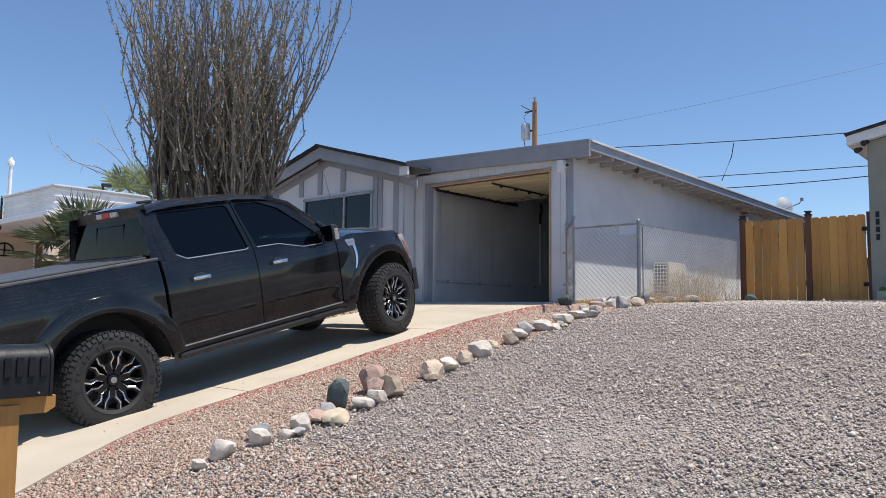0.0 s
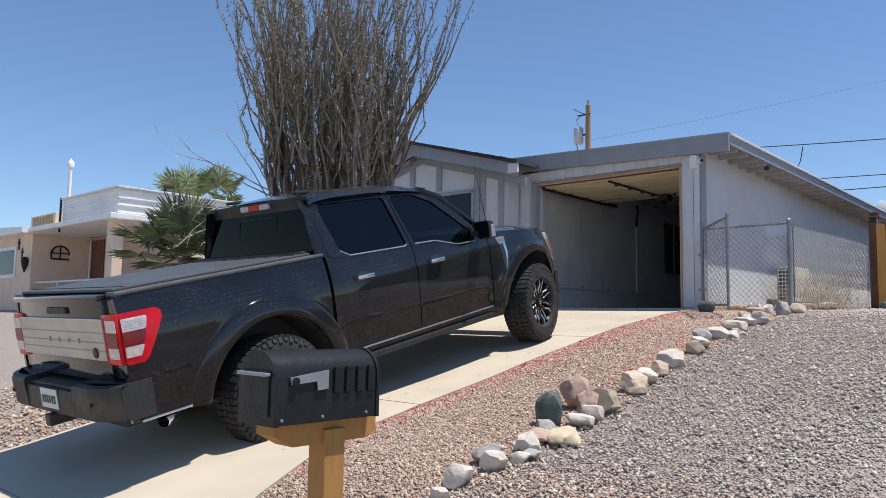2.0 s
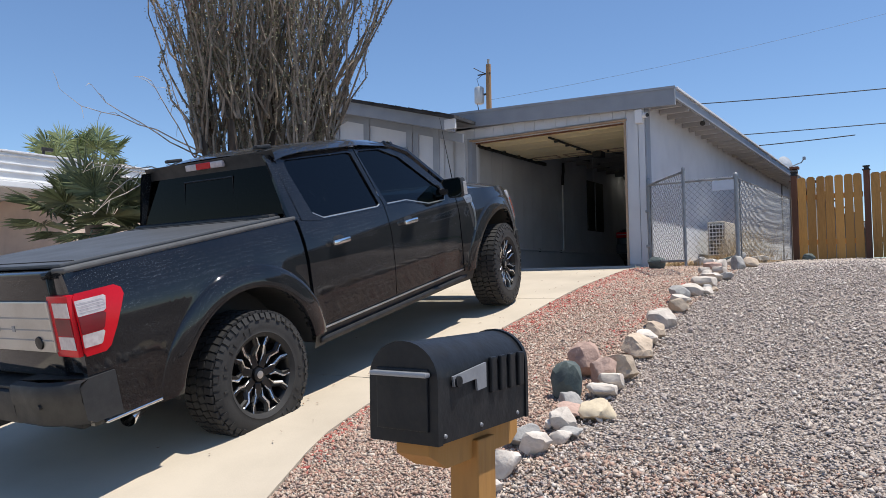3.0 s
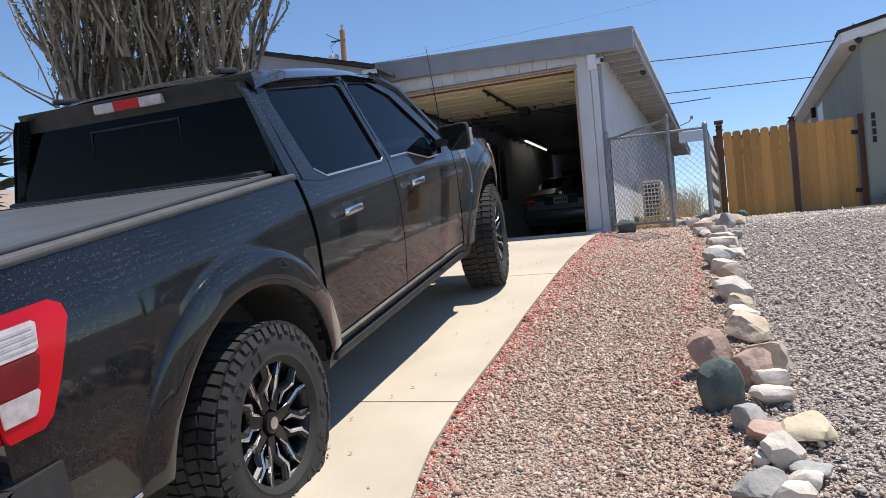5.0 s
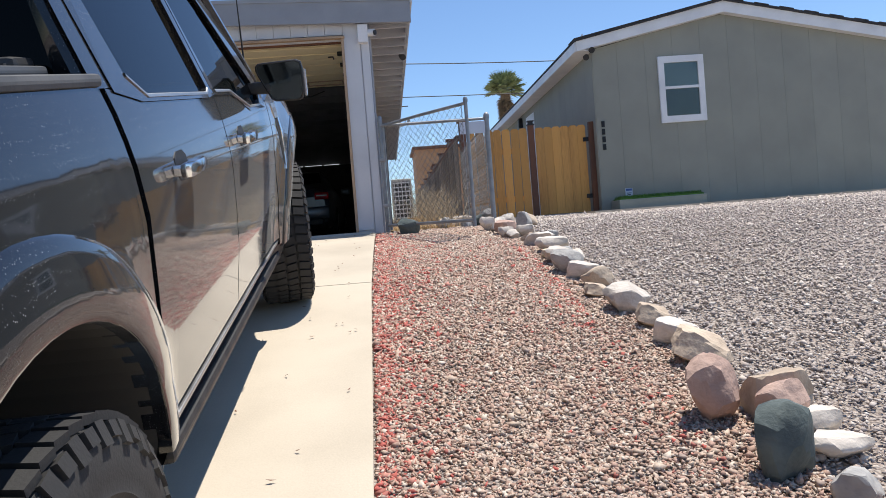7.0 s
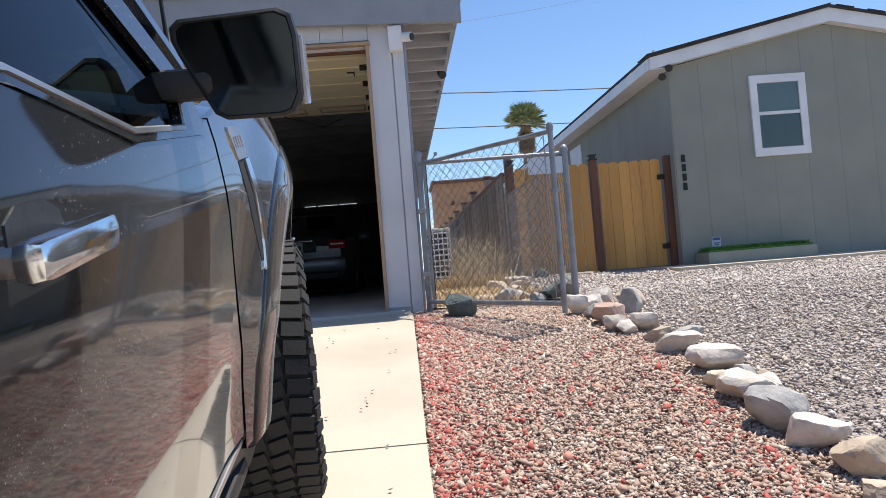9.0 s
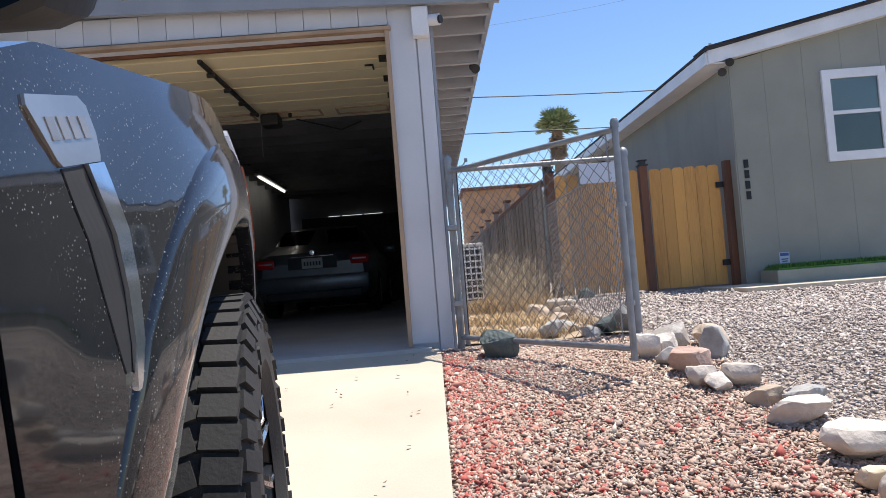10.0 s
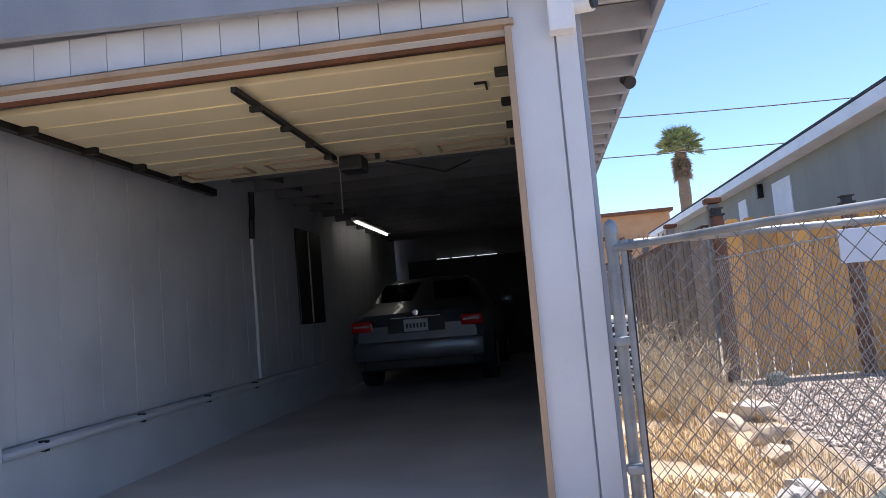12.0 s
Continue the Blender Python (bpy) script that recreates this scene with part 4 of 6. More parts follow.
# roof and glass
roofrows = []
for y in (0.665, 0.69, 0.76, 0.95, 1.3, 1.7, 2.0, 2.14, 2.22):
    drop = 0.05 * ((0.95 - y) / 0.3) ** 2 if y < 0.95 else (0.07 * ((y - 1.5) / 0.7) ** 2 if y > 1.5 else 0)
    row = []
    for k in range(-12, 13):
        u = k / 12
        z = 2.055 - 0.05 * abs(u) ** 2.5 - 0.045 * max(0, abs(u) - 0.86) / 0.14 - drop
        row.append((0.80 * u, y, z))
    roofrows.append(row)
part("roof", Mesh().grid(roofrows), "truck_paint", truck, smooth=True)
for s in (1, -1):
    part("roof_edge", Mesh().grid([[(s * 0.80, y, roofrows[i][-1][2]), (s * side_x(y, 1.95) + s * 0.006, y, 1.95)] for i, y in enumerate((0.665, 0.69, 0.76, 0.95, 1.3, 1.7, 2.0, 2.14, 2.22))]), "truck_paint", truck, smooth=True)
    part("roof_fin", Mesh().box((s * 0.55, 0.80, 2.04), (0.06, 0.15, 0.03), 0.013), "black_plastic", truck, "black roof rack foot cover", True)
part("rear_glass", Mesh().grid([[(x, 0.60 + 0.09 * (z - 1.45) / 0.45, z) for x in (-0.87 + (z - 1.45) * 0.26, 0, 0.87 - (z - 1.45) * 0.26)] for z in (1.44, 1.70, 1.90)]), "rear_tint", truck, "dark tinted rear window", away=(0, 1.7, 1.6))
part("rear_glass_frame", Mesh().tube([(-0.30, 0.625, 1.52), (-0.30, 0.675, 1.84), (0.30, 0.675, 1.84), (0.30, 0.625, 1.52), (-0.30, 0.625, 1.52)], 0.009, 6), "black_plastic", truck)
part("cab_rear_panel", Mesh().grid([[(x, 0.61, z) for x in (-0.93, 0, 0.93)] for z in (1.0, 1.44)]), "truck_paint", truck)
part("rear_header", Mesh().grid([[(x, y, z) for x in (-0.79, -0.4, 0, 0.4, 0.79)] for y, z in ((0.689, 1.885), (0.683, 1.925), (0.676, 1.965), (0.668, 1.985), (0.666, 2.0))]), "black_plastic", truck, "black strip over the rear window", True)
for s in (1, -1):
    part("rear_corner", Mesh().grid([[(s * (0.865 - (z - 1.45) * 0.26), 0.598 + 0.09 * (z - 1.45) / 0.45, z), (s * (side_x(0.6, z) - 0.03), 0.59 + 0.05 * (z - 1.45), z), (s * side_x(0.62, z), 0.62, z)] for z in (1.44, 1.6, 1.75, 1.9, 1.96)]), "truck_paint", truck, smooth=True)
sl = part("brake_light", Mesh().box((0, 0.672, 1.955), (0.46, 0.04, 0.055), 0.012), "lens_white", truck, "high brake light in red and white")
part("red_lens", Mesh().box((0, 0.651, 1.955), (0.17, 0.012, 0.05), 0.004), "lens_red", sl)
part("windscreen", Mesh().grid([[(x, 2.20 + 0.72 * t - 0.12 * abs(x) ** 2, 1.955 - 0.50 * t) for x in (-0.80, -0.4, 0, 0.4, 0.80)] for t in (0, 0.5, 1)]), "front_glass", truck, "windscreen", True, away=(0, 1.7, 1.6))
hood = []
for y in (2.82, 3.0, 3.4, 3.7, 3.92, 4.04, 4.11):
    row = []
    for k in range(-12, 13):
        u = k / 12
        hw_ = side_x(min(y, 4.3), belt(y)) - 0.01
        z = belt(y) + 0.075 * (1 - abs(u) ** 3) + 0.03 * (1 if 0.45 < abs(u) < 0.8 else 0.3) * (1 - abs(u)) - (0.10 * max(0, (y - 3.92) / 0.19) ** 2)
        row.append((hw_ * u, y, z))
    hood.append(row)
part("hood", Mesh().grid(hood), "truck_paint", truck, smooth=True)
part("grille", Mesh().box((0, 4.17, 1.05), (1.34, 0.08, 0.36), 0.03), "black_plastic", truck)
part("front_bumper", Mesh().prism([(-0.90, 4.20, 0.47), (0.90, 4.20, 0.47), (0.905, 4.24, 0.47), (0.87, 4.31, 0.47), (0.70, 4.38, 0.47), (-0.70, 4.38, 0.47), (-0.87, 4.31, 0.47), (-0.905, 4.24, 0.47)], (0, 0, 0.28)), "black_plastic", truck, "black front bumper")
part("tonneau_cover", Mesh().box((0, -0.30, 1.492), (1.72, 1.74, 0.025), 0.01), "vinyl_black", truck, "black roll-up bed cover")
part("cover_drum", Mesh().box((0, 0.535, 1.50), (1.66, 0.10, 0.05), 0.015), "black_plastic", truck)
for yy in (-1.08, 0.40):
    part("cover_seam", Mesh().box((0, yy, 1.506), (1.70, 0.012, 0.006)), "ac_dark", truck)
tg = part("tailgate", Mesh().box((0, -1.19, 1.155), (1.55, 0.06, 0.61), 0.02), "truck_paint", truck, smooth=True)
part("tailgate_lip", Mesh().box((0, -1.21, 1.45), (1.62, 0.10, 0.045), 0.016), "truck_paint", tg, "", True)
part("tailgate_panel", Mesh().box((0, -1.232, 1.155), (1.545, 0.025, 0.30), 0.008), "satin_silver", tg, "wide satin silver tailgate panel")
part("panel_crease", Mesh().box((0, -1.246, 1.205), (1.54, 0.005, 0.006)).box((0, -1.246, 1.135), (1.54, 0.005, 0.006)).box((0, -1.246, 1.075), (1.54, 0.005, 0.006)), "flag_grey", tg)
part("raised_mark", Mesh().box((0.18, -1.247, 1.14), (0.03, 0.005, 0.035)).box((0.36, -1.247, 1.14), (0.03, 0.005, 0.035)).box((0.0, -1.247, 1.14), (0.03, 0.005, 0.035)).box((-0.18, -1.247, 1.14), (0.03, 0.005, 0.035)), "flag_grey", tg)
part("oval_badge", Mesh().lathe([(0.001, -1.256), (0.036, -1.254), (0.04, -1.246)], 20, "y", (0.62, 0, 1.06)), "rim_black", tg)
part("tailgate_handle", Mesh().box((0.0, -1.226, 1.36), (0.36, 0.03, 0.05), 0.01), "black_plastic", tg)
bump_ = part("rear_bumper", Mesh().box((0, -1.26, 0.70), (1.0, 0.24, 0.20), 0.03), "black_plastic", truck, "black rear step bumper", True)
for s in (1, -1):
    corner = Mesh().grid([[(s * (0.46 + 0.53 * u), -1.385 + 0.30 * max(0, u - 0.45) ** 1.6 + o, z) for u in (0, 0.15, 0.3, 0.45, 0.6, 0.72, 0.82, 0.9, 0.96, 1.0)] for z, o in ((0.60, 0.06), (0.605, 0.02), (0.63, 0.0), (0.72, 0.0), (0.735, -0.008), (0.82, -0.008), (0.845, 0.006), (0.855, 0.05))])
    for u0, x_ in ((0, 0.46), (1, 0.99)):
        y_ = -1.385 + 0.30 * max(0, u0 - 0.45) ** 1.6
        corner.add([(s * x_, y_ + 0.05, 0.60), (s * x_, y_, 0.63), (s * x_, y_ - 0.005, 0.82), (s * x_, y_ + 0.05, 0.855), (s * x_, -1.05, 0.855), (s * x_, -1.05, 0.60)], [(0, 1, 2, 3, 4, 5)])
    corner.add([(s * 0.46, -1.335, 0.855), (s * 0.99, -1.22, 0.855), (s * 0.99, -1.05, 0.855), (s * 0.46, -1.05, 0.855)], [(0, 1, 2, 3)])
    part("bumper_corner", corner, "black_plastic", bump_, smooth=True)
part("bumper_step", Mesh().box((0, -1.25, 0.81), (0.92, 0.20, 0.02), 0.006), "black_plastic", bump_)
part("number_plate", Mesh().box((0.0, -1.386, 0.72), (0.31, 0.008, 0.15), 0.002), "plate_white", bump_, "white number plate")
for k in range(6):
    part("plate_bar", Mesh().box((-0.11 + k * 0.044, -1.392, 0.715), (0.026, 0.004, 0.06)), "plate_ink", bump_)
for s in (1, -1):
    part("bumper_sensor", Mesh().lathe([(0.001, -1.396), (0.014, -1.396), (0.016, -1.36)], 12, "y", (s * 0.74, 0, 0.73)), "black_plastic", bump_)
part("exhaust_tip", Mesh().lathe([(0.030, 0.0), (0.048, 0.0), (0.052, -0.02), (0.052, -0.26), (0.046, -0.27), (0.044, -0.02)], 18, "y"), "chrome", truck, "round polished exhaust tip", True, pose(0.70, -0.72, 0.52, 6, 0, 32))
part("hitch", Mesh().box((0, -1.30, 0.56), (0.09, 0.25, 0.09), 0.01), "black_plastic", truck)
# frame and axles, plus dark boxes added to block light through the shell
part("chassis", Mesh().box((0, 1.45, 0.56), (1.20, 5.1, 0.20), 0.02).box((0, 1.7, 0.80), (1.70, 2.1, 0.42)).box((0, -0.3, 0.98), (1.2, 1.7, 0.9)).box((0, 3.6, 0.85), (1.05, 0.9, 0.55)).box((0, 0, 0.45), (1.5, 0.16, 0.16), 0.05).box((0, WB, 0.45), (1.5, 0.14, 0.14), 0.05), "ac_dark", truck, "dark underbody with light-blocking filler boxes")
for sx_ in (-0.42, 0.42):
    for sy_ in (1.25, 2.15):
        part("cabin_seat", Mesh().box((sx_, sy_, 1.15), (0.5, 0.5, 0.2), 0.06).box((sx_, sy_ - 0.22, 1.42), (0.48, 0.16, 0.5), 0.06).box((sx_, sy_ - 0.24, 1.74), (0.26, 0.10, 0.17), 0.04), "black_plastic", truck)
part("dashboard", Mesh().box((0, 2.72, 1.28), (1.5, 0.34, 0.24), 0.06), "black_plastic", truck)
part("steering_wheel", Mesh().tube([(-0.42 + 0.18 * math.cos(a * math.pi / 8), 2.48 + 0.06 * math.sin(a * math.pi / 8), 1.36 + 0.17 * math.sin(a * math.pi / 8)) for a in range(17)], 0.015, 6), "black_plastic", truck)
part("antenna", Mesh().tube([(0.86, 3.05, 1.42), (0.87, 2.99, 1.75), (0.88, 2.93, 2.12)], [0.006, 0.004, 0.002], 5), "black_plastic", truck, "thin whip antenna")


def wheel(parent, m, s):
    """An off-road tyre on a black split-spoke rim, outer side towards +x of m."""
    rim = Mesh().lathe([(0.22, -0.13), (0.262, -0.12), (0.272, 0.09), (0.286, 0.125), (0.294, 0.137), (0.288, 0.142), (0.273, 0.128), (0.258, 0.10), (0.246, 0.02), (0.24, -0.02), (0.04, -0.03)], 44)
    wh = part("wheel", rim, "rim_black", parent, "black split-spoke off-road wheel", True, m)
    ty = Mesh().lathe([(0.268, -0.135), (0.283, -0.15), (0.33, -0.162), (0.395, -0.158), (0.428, -0.138), (0.437, -0.10), (0.439, 0.0), (0.437, 0.10), (0.428, 0.138), (0.395, 0.158), (0.33, 0.162), (0.305, 0.158), (0.300, 0.161), (0.284, 0.15), (0.268, 0.135)], 56)
    n = 50
    tread = Mesh()
    for k in range(n):
        a = 360 * k / n
        for row, (x, wdt, sh) in enumerate(((-0.108, 0.066, 0), (-0.036, 0.058, 0.5), (0.036, 0.058, 0.0), (0.108, 0.066, 0.5))):
            m2 = pose(0, 0, 0, a + sh * 360 / n, 0, 0) @ pose(0, 0, 0, 0, 0, 14 if row in (1, 2) else -8)
            tread.box(m2 @ Vector((x, 0, 0.443)), (wdt, 0.044, 0.018), 0, m2)
        for sx in (-1, 1):
            m2 = pose(0, 0, 0, a + (0.5 if sx > 0 else 0) * 360 / n, 0, 0)
            ln = 0.05 if k % 2 else 0.032
            tread.box(m2 @ Vector((sx * 0.150, 0, 0.424 - ln / 4)), (0.016, 0.036, ln), 0, m2 @ pose(0, 0, 0, 0, sx * -24, 0))
    for k in range(40):
        m2 = pose(0, 0, 0, k * 9, 0, 0)
        if k % 20 < 11 and k % 3:
            ty.box(m2 @ Vector((0.163, 0, 0.345)), (0.006, 0.016, 0.035), 0, m2)
    part("tyre", ty, "tyre_rubber", wh, "black knobbly all-terrain tyre", True)
    part("tread", tread, "tyre_rubber", wh)["kind"] = "stuff"
    part("hub_cap", Mesh().lathe([(0.075, 0.02), (0.072, 0.075), (0.05, 0.085), (0.048, 0.112), (0.035, 0.118), (0.001, 0.119)], 18), "rim_black", wh, "", True)
    part("hub_badge", Mesh().lathe([(0.028, 0.1192), (0.001, 0.1215)], 14), "satin_silver", wh)
    part("brake_disc", Mesh().lathe([(0.17, -0.05), (0.17, -0.04), (0.05, -0.04)], 28), "steel_dark", wh)
    sp = Mesh().box((0.082, 0, 0.10), (0.035, 0.052, 0.10), 0.008)
    for q in (-1, 1):
        a0, a1 = Vector((0.085, q * 0.014, 0.135)), Vector((0.112, q * 0.052, 0.175))
        a2 = Vector((0.118, q * 0.050, 0.252))
        sp.tube([a0, a1], 0.020, 6).tube([a1, a2], 0.018, 6)
    ed = Mesh()
    for q in (-1, 1):
        ed.tube([(0.104, q * 0.026, 0.085), (0.108, q * 0.030, 0.135), (0.128, q * 0.062, 0.178), (0.134, q * 0.064, 0.246)], [0.004, 0.008, 0.009, 0.006], 5)
    spm, edm = sp.data("spoke"), ed.data("milled_edge")
    spm.materials.append(MATS["rim_black"]), edm.materials.append(MATS["milled_silver"])
    for k in range(7):
        mm = pose(0, 0, 0, k * 360 / 7 + 12, 0, 0)
        mm = mm @ Matrix.Diagonal((1, 1.12, 1.12, 1))
        part("spoke", spm, "", wh, m=mm)
        part("milled_edge", edm, "", wh, "bright milled spoke edge" if k == 0 else "", m=mm)


for cy in (0.0, WB):
    for s in (1, -1):
        wheel(truck, pose(s * 0.865, cy, 0.455, 0, 0, (0 if s > 0 else 180) + (9 if cy > 1 else 0)), s)

# ---- mailbox ----
MX, MY0, MY1, MZ = -3.75, 1.90, 2.36, -0.575    # side face, front, back, underside
mb = thing("mailbox", "black metal post-mounted mailbox with raised numerals", "mailbox", pose(MX - 0.10, 0, 0))


def arch_sect(hw, zs, top, n=14):
    pts = [(-hw, zs), (hw, zs)]
    for k in range(n + 1):
        a = math.pi * k / n
        pts.append((hw * math.cos(a), top + hw * 0.92 * math.sin(a)))
    return pts


sec = arch_sect(0.10, MZ, -0.425)
part("box_body", Mesh().prism([(x, MY0 + 0.01, z) for x, z in sec], (0, MY1 - MY0 - 0.02, 0)), "black_metal", mb, smooth=True)
part("front_door", Mesh().prism([(x * 1.035, MY0 - 0.004, z + (0.004 if z > -0.43 else -0.002)) for x, z in arch_sect(0.10, MZ, -0.425)], (0, 0.02, 0)), "black_metal", mb, smooth=True)
part("rear_rim", Mesh().prism([(x * 1.05, MY1 - 0.014, z + (0.005 if z > -0.43 else -0.002)) for x, z in arch_sect(0.10, MZ, -0.425)], (0, 0.014, 0)), "black_metal", mb, smooth=True)
part("door_panel", Mesh().box((0, MY0 - 0.006, -0.47), (0.155, 0.008, 0.15), 0.003), "black_metal", mb)
part("door_pull", Mesh().box((0, MY0 - 0.018, -0.408), (0.17, 0.022, 0.012), 0.004), "flag_grey", mb, "grey metal door pull")
fg = part("flag", Mesh().prism([(0.104, y, z) for y, z in ((1.955, -0.418), (2.115, -0.398), (2.115, -0.462), (2.07, -0.466), (2.065, -0.435), (1.96, -0.443))], (0.006, 0, 0)), "flag_grey", mb, "grey flag lying flat along the side")
part("flag_pivot", Mesh().tube([(0.10, 1.975, -0.432), (0.116, 1.975, -0.432)], 0.014, 12), "black_metal", fg, "", True)
for k in range(4):
    y = 2.145 + k * 0.052
    part("raised_bar", Mesh().box((0.104, y + 0.014, -0.435), (0.012, 0.030, 0.095), 0.005), "black_metal", mb, "raised black numeral worn to a bar")
for yy in (1.93, 2.10, 2.30):
    part("rivet", Mesh().lathe([(0.001, 0.105), (0.005, 0.104), (0.006, 0.10)], 8, "x", (0, yy, -0.558)), "flag_grey", mb)
post = thing("mailbox_post", "orange-brown timber post with a cross arm", "post")
part("post", Mesh().box((MX - 0.082, 2.19, (gz(2.2) - 0.2 - 0.60) / 2), (0.092, 0.092, -0.62 - gz(2.2) + 0.2), 0.006), "mailbox_post", post)
part("cross_arm", Mesh().prism([(MX - 0.155, y, z) for y, z in ((1.94, MZ - 0.004), (2.40, MZ - 0.004), (2.40, MZ - 0.06), (2.36, MZ - 0.085), (2.02, MZ - 0.085), (1.94, MZ - 0.04))], (0.10, 0, 0)), "mailbox_post", post)

# ---- chain-link gate and fence ----


def link_mesh(p0, p1, height, pitch=0.060, r=0.0020, lift=0.0):
    """Two sets of slanted wires between two feet, clipped to the panel."""
    p0, p1 = Vector(p0), Vector(p1)
    d = p1 - p0
    flat = Vector((d.x, d.y, 0))
    L = flat.length
    u = flat.normalized()
    nrm = Vector((-u.y, u.x, 0))
    rise = d.z / L
    m = Mesh()
    step = pitch * 1.35
    n = int((L + height) / step) + 1
    for sg in (1, -1):
        for i in range(n + 1):
            a = -height + i * step
            q = [(a, 0.0), (a + height, height)] if sg > 0 else [(a + height, 0.0), (a, height)]
            (s0, h0), (s1, h1) = q
            ds = s1 - s0
            t_in = sorted(((0 - s0) / ds, (L - s0) / ds))
            k0, k1 = max(0, t_in[0]), min(1, t_in[1])
            if k1 - k0 < 0.01:
                continue
            nseg = max(1, int((k1 - k0) * height / 0.11))
            pts = []
            for j in range(nseg + 1):
                t = k0 + (k1 - k0) * j / nseg
                s_, h_ = s0 + ds * t, h0 + (h1 - h0) * t
                pts.append(p0 + u * s_ + Vector((0, 0, h_ + rise * s_ + lift)) + nrm * (0.004 * sg * (1 if j % 2 else -0.6)))
            m.tube(pts, r, 3, False)
        for i in range(int(L / step)):
            s_ = (i + 0.5) * step
            b = p0 + u * s_ + Vector((0, 0, height + rise * s_ + lift - 0.01))
            if sg > 0:
                m.tube([b, b + Vector((0, 0, 0.035)) + u * 0.012], r, 3, False)
                m.tube([b, b + Vector((0, 0, 0.035)) - u * 0.012], r, 3, False)
    return m


H0, H1 = Vector((-6.14, 10.96, 0.02)), Vector((-5.325, 9.80, 0.02))
gate = thing("chain_link_gate", "ajar galvanised chain-link gate beside the garage", "gate")
part("hinge_stile", Mesh().tube([H0 + Vector((0.03, -0.05, -0.02)), H0 + Vector((0.03, -0.05, 1.15))], 0.016, 10), "galvanised", gate, "", True)
part("latch_stile", Mesh().tube([H1 + Vector((0, 0, -0.06)), H1 + Vector((0, 0, 1.135))], 0.018, 12), "galvanised", gate, "", True)
part("stile_cap", Mesh().lathe([(0.022, 1.125), (0.024, 1.15), (0.016, 1.17), (0.001, 1.177)], 12, "z", (H1.x, H1.y, H1.z)), "galvanised", gate, "", True)
part("top_rail", Mesh().tube([H0 + Vector((0, -0.03, 1.12)), H0.lerp(H1, 0.5) + Vector((0, 0, 1.125)), H1 + Vector((0, 0, 1.115))], 0.0155, 10), "galvanised", gate, "", True)
part("bottom_rail", Mesh().tube([H0 + Vector((0, -0.03, 0.03)), H1 + Vector((0, 0, 0.0))], 0.017, 10), "galvanised", gate, "", True)
part("tension_bar", Mesh().box(H0.lerp(H1, 0.05) + Vector((0, 0, 0.58)), (0.006, 0.012, 1.08)), "steel_dark", gate)
part("tension_bar", Mesh().box(H0.lerp(H1, 0.955) + Vector((0, 0, 0.58)), (0.005, 0.008, 1.08)), "flag_grey", gate)
part("gate_mesh", link_mesh(H0.lerp(H1, 0.04) + Vector((0, 0, 0.04)), H0.lerp(H1, 0.965) + Vector((0, 0, 0.02)), 1.085), "chain_wire", gate, "diamond wire mesh")
for z in (0.25, 0.75):
    part("hinge", Mesh().box(H0 + Vector((0.0, -0.02, z)), (0.09, 0.07, 0.035), 0.008), "galvanised", gate)
    part("tie_band", Mesh().lathe([(0.027, z - 0.012), (0.028, z), (0.027, z + 0.012)], 12, "z", (H1.x, H1.y, 0)), "galvanised", gate)
fence = thing("chain_link_fence", "low galvanised chain-link fence along the side yard", "fence")
FX = -4.96


def post_at(x, y, h, r=0.024, cap=True):
    z = gz(y) - 0.1
    p = part("post", Mesh().tube([(x, y, z), (x, y, h)], r, 12), "galvanised", fence, "", True)
    if cap:
        part("post_cap", Mesh().lathe([(r + 0.004, h - 0.02), (r + 0.006, h + 0.01), (r * 0.8, h + 0.035), (0.001, h + 0.045)], 12, "z", (x, y, 0)), "galvanised", p, "", True)


post_at(-6.15, 10.98, 1.22, 0.024)
post_at(FX, 11.03, 1.19, 0.028)
part("fixed_rail", Mesh().tube([(-6.17, 11.06, 1.165), (FX, 11.04, 1.165)], 0.016, 10), "galvanised", fence, "", True)
part("fixed_mesh", link_mesh((-6.14, 11.075, 0.05), (FX, 11.06, 0.05), 1.12), "chain_wire", fence, "diamond wire mesh")
part("side_mesh", link_mesh((FX + 0.02, 11.05, 0.03), (FX + 0.09, 14.95, 0.10), 1.10), "chain_wire", fence, "diamond wire mesh")
part("top_wire", Mesh().tube([(FX + 0.02, 11.05, 1.15), (FX + 0.09, 14.95, 1.20)], 0.006, 6), "galvanised", fence)
part("tension_bar", Mesh().box((FX + 0.03, 11.10, 0.58), (0.014, 0.006, 1.08)), "galvanised", fence)
solid("warning_sign", Mesh().box((-5.12, 11.02, 1.07), (0.30, 0.006, 0.135), 0.002), "sign_white", "blank white plastic sign hung on the chain-link fence", "sign")

# ---- wooden fence and gate ----
wf = thing("wooden_fence", "new orange cedar picket fence panel with brown posts", "fence")


def picket(w, h, ear=0.03):
    return Mesh().prism([(-w / 2, 0, 0), (w / 2, 0, 0), (w / 2, 0, h - ear), (w / 2 - ear, 0, h), (-w / 2 + ear, 0, h), (-w / 2, 0, h - ear)], (0, 0.018, 0))


pm = picket(0.132, 1.46).data("picket")
pm.materials.append(MATS["cedar"])
for k in range(7):
    part("picket", pm, "", wf, m=pose(-4.675 + k * 0.147, 15.0, 0.10, 0, RND.uniform(-0.5, 0.5), 0))
for z in (0.4, 1.2):
    part("rail", Mesh().box((-4.25, 15.06, z), (1.05, 0.04, 0.09), 0.004), "cedar", wf)


def cap_post(x, y, h, parent, w=0.095):
    z = gz(y) - 0.1
    p = part("post", Mesh().box((x, y, (z + h) / 2), (w, w, h - z), 0.005), "brown_post", parent, "dark brown stained post")
    return p


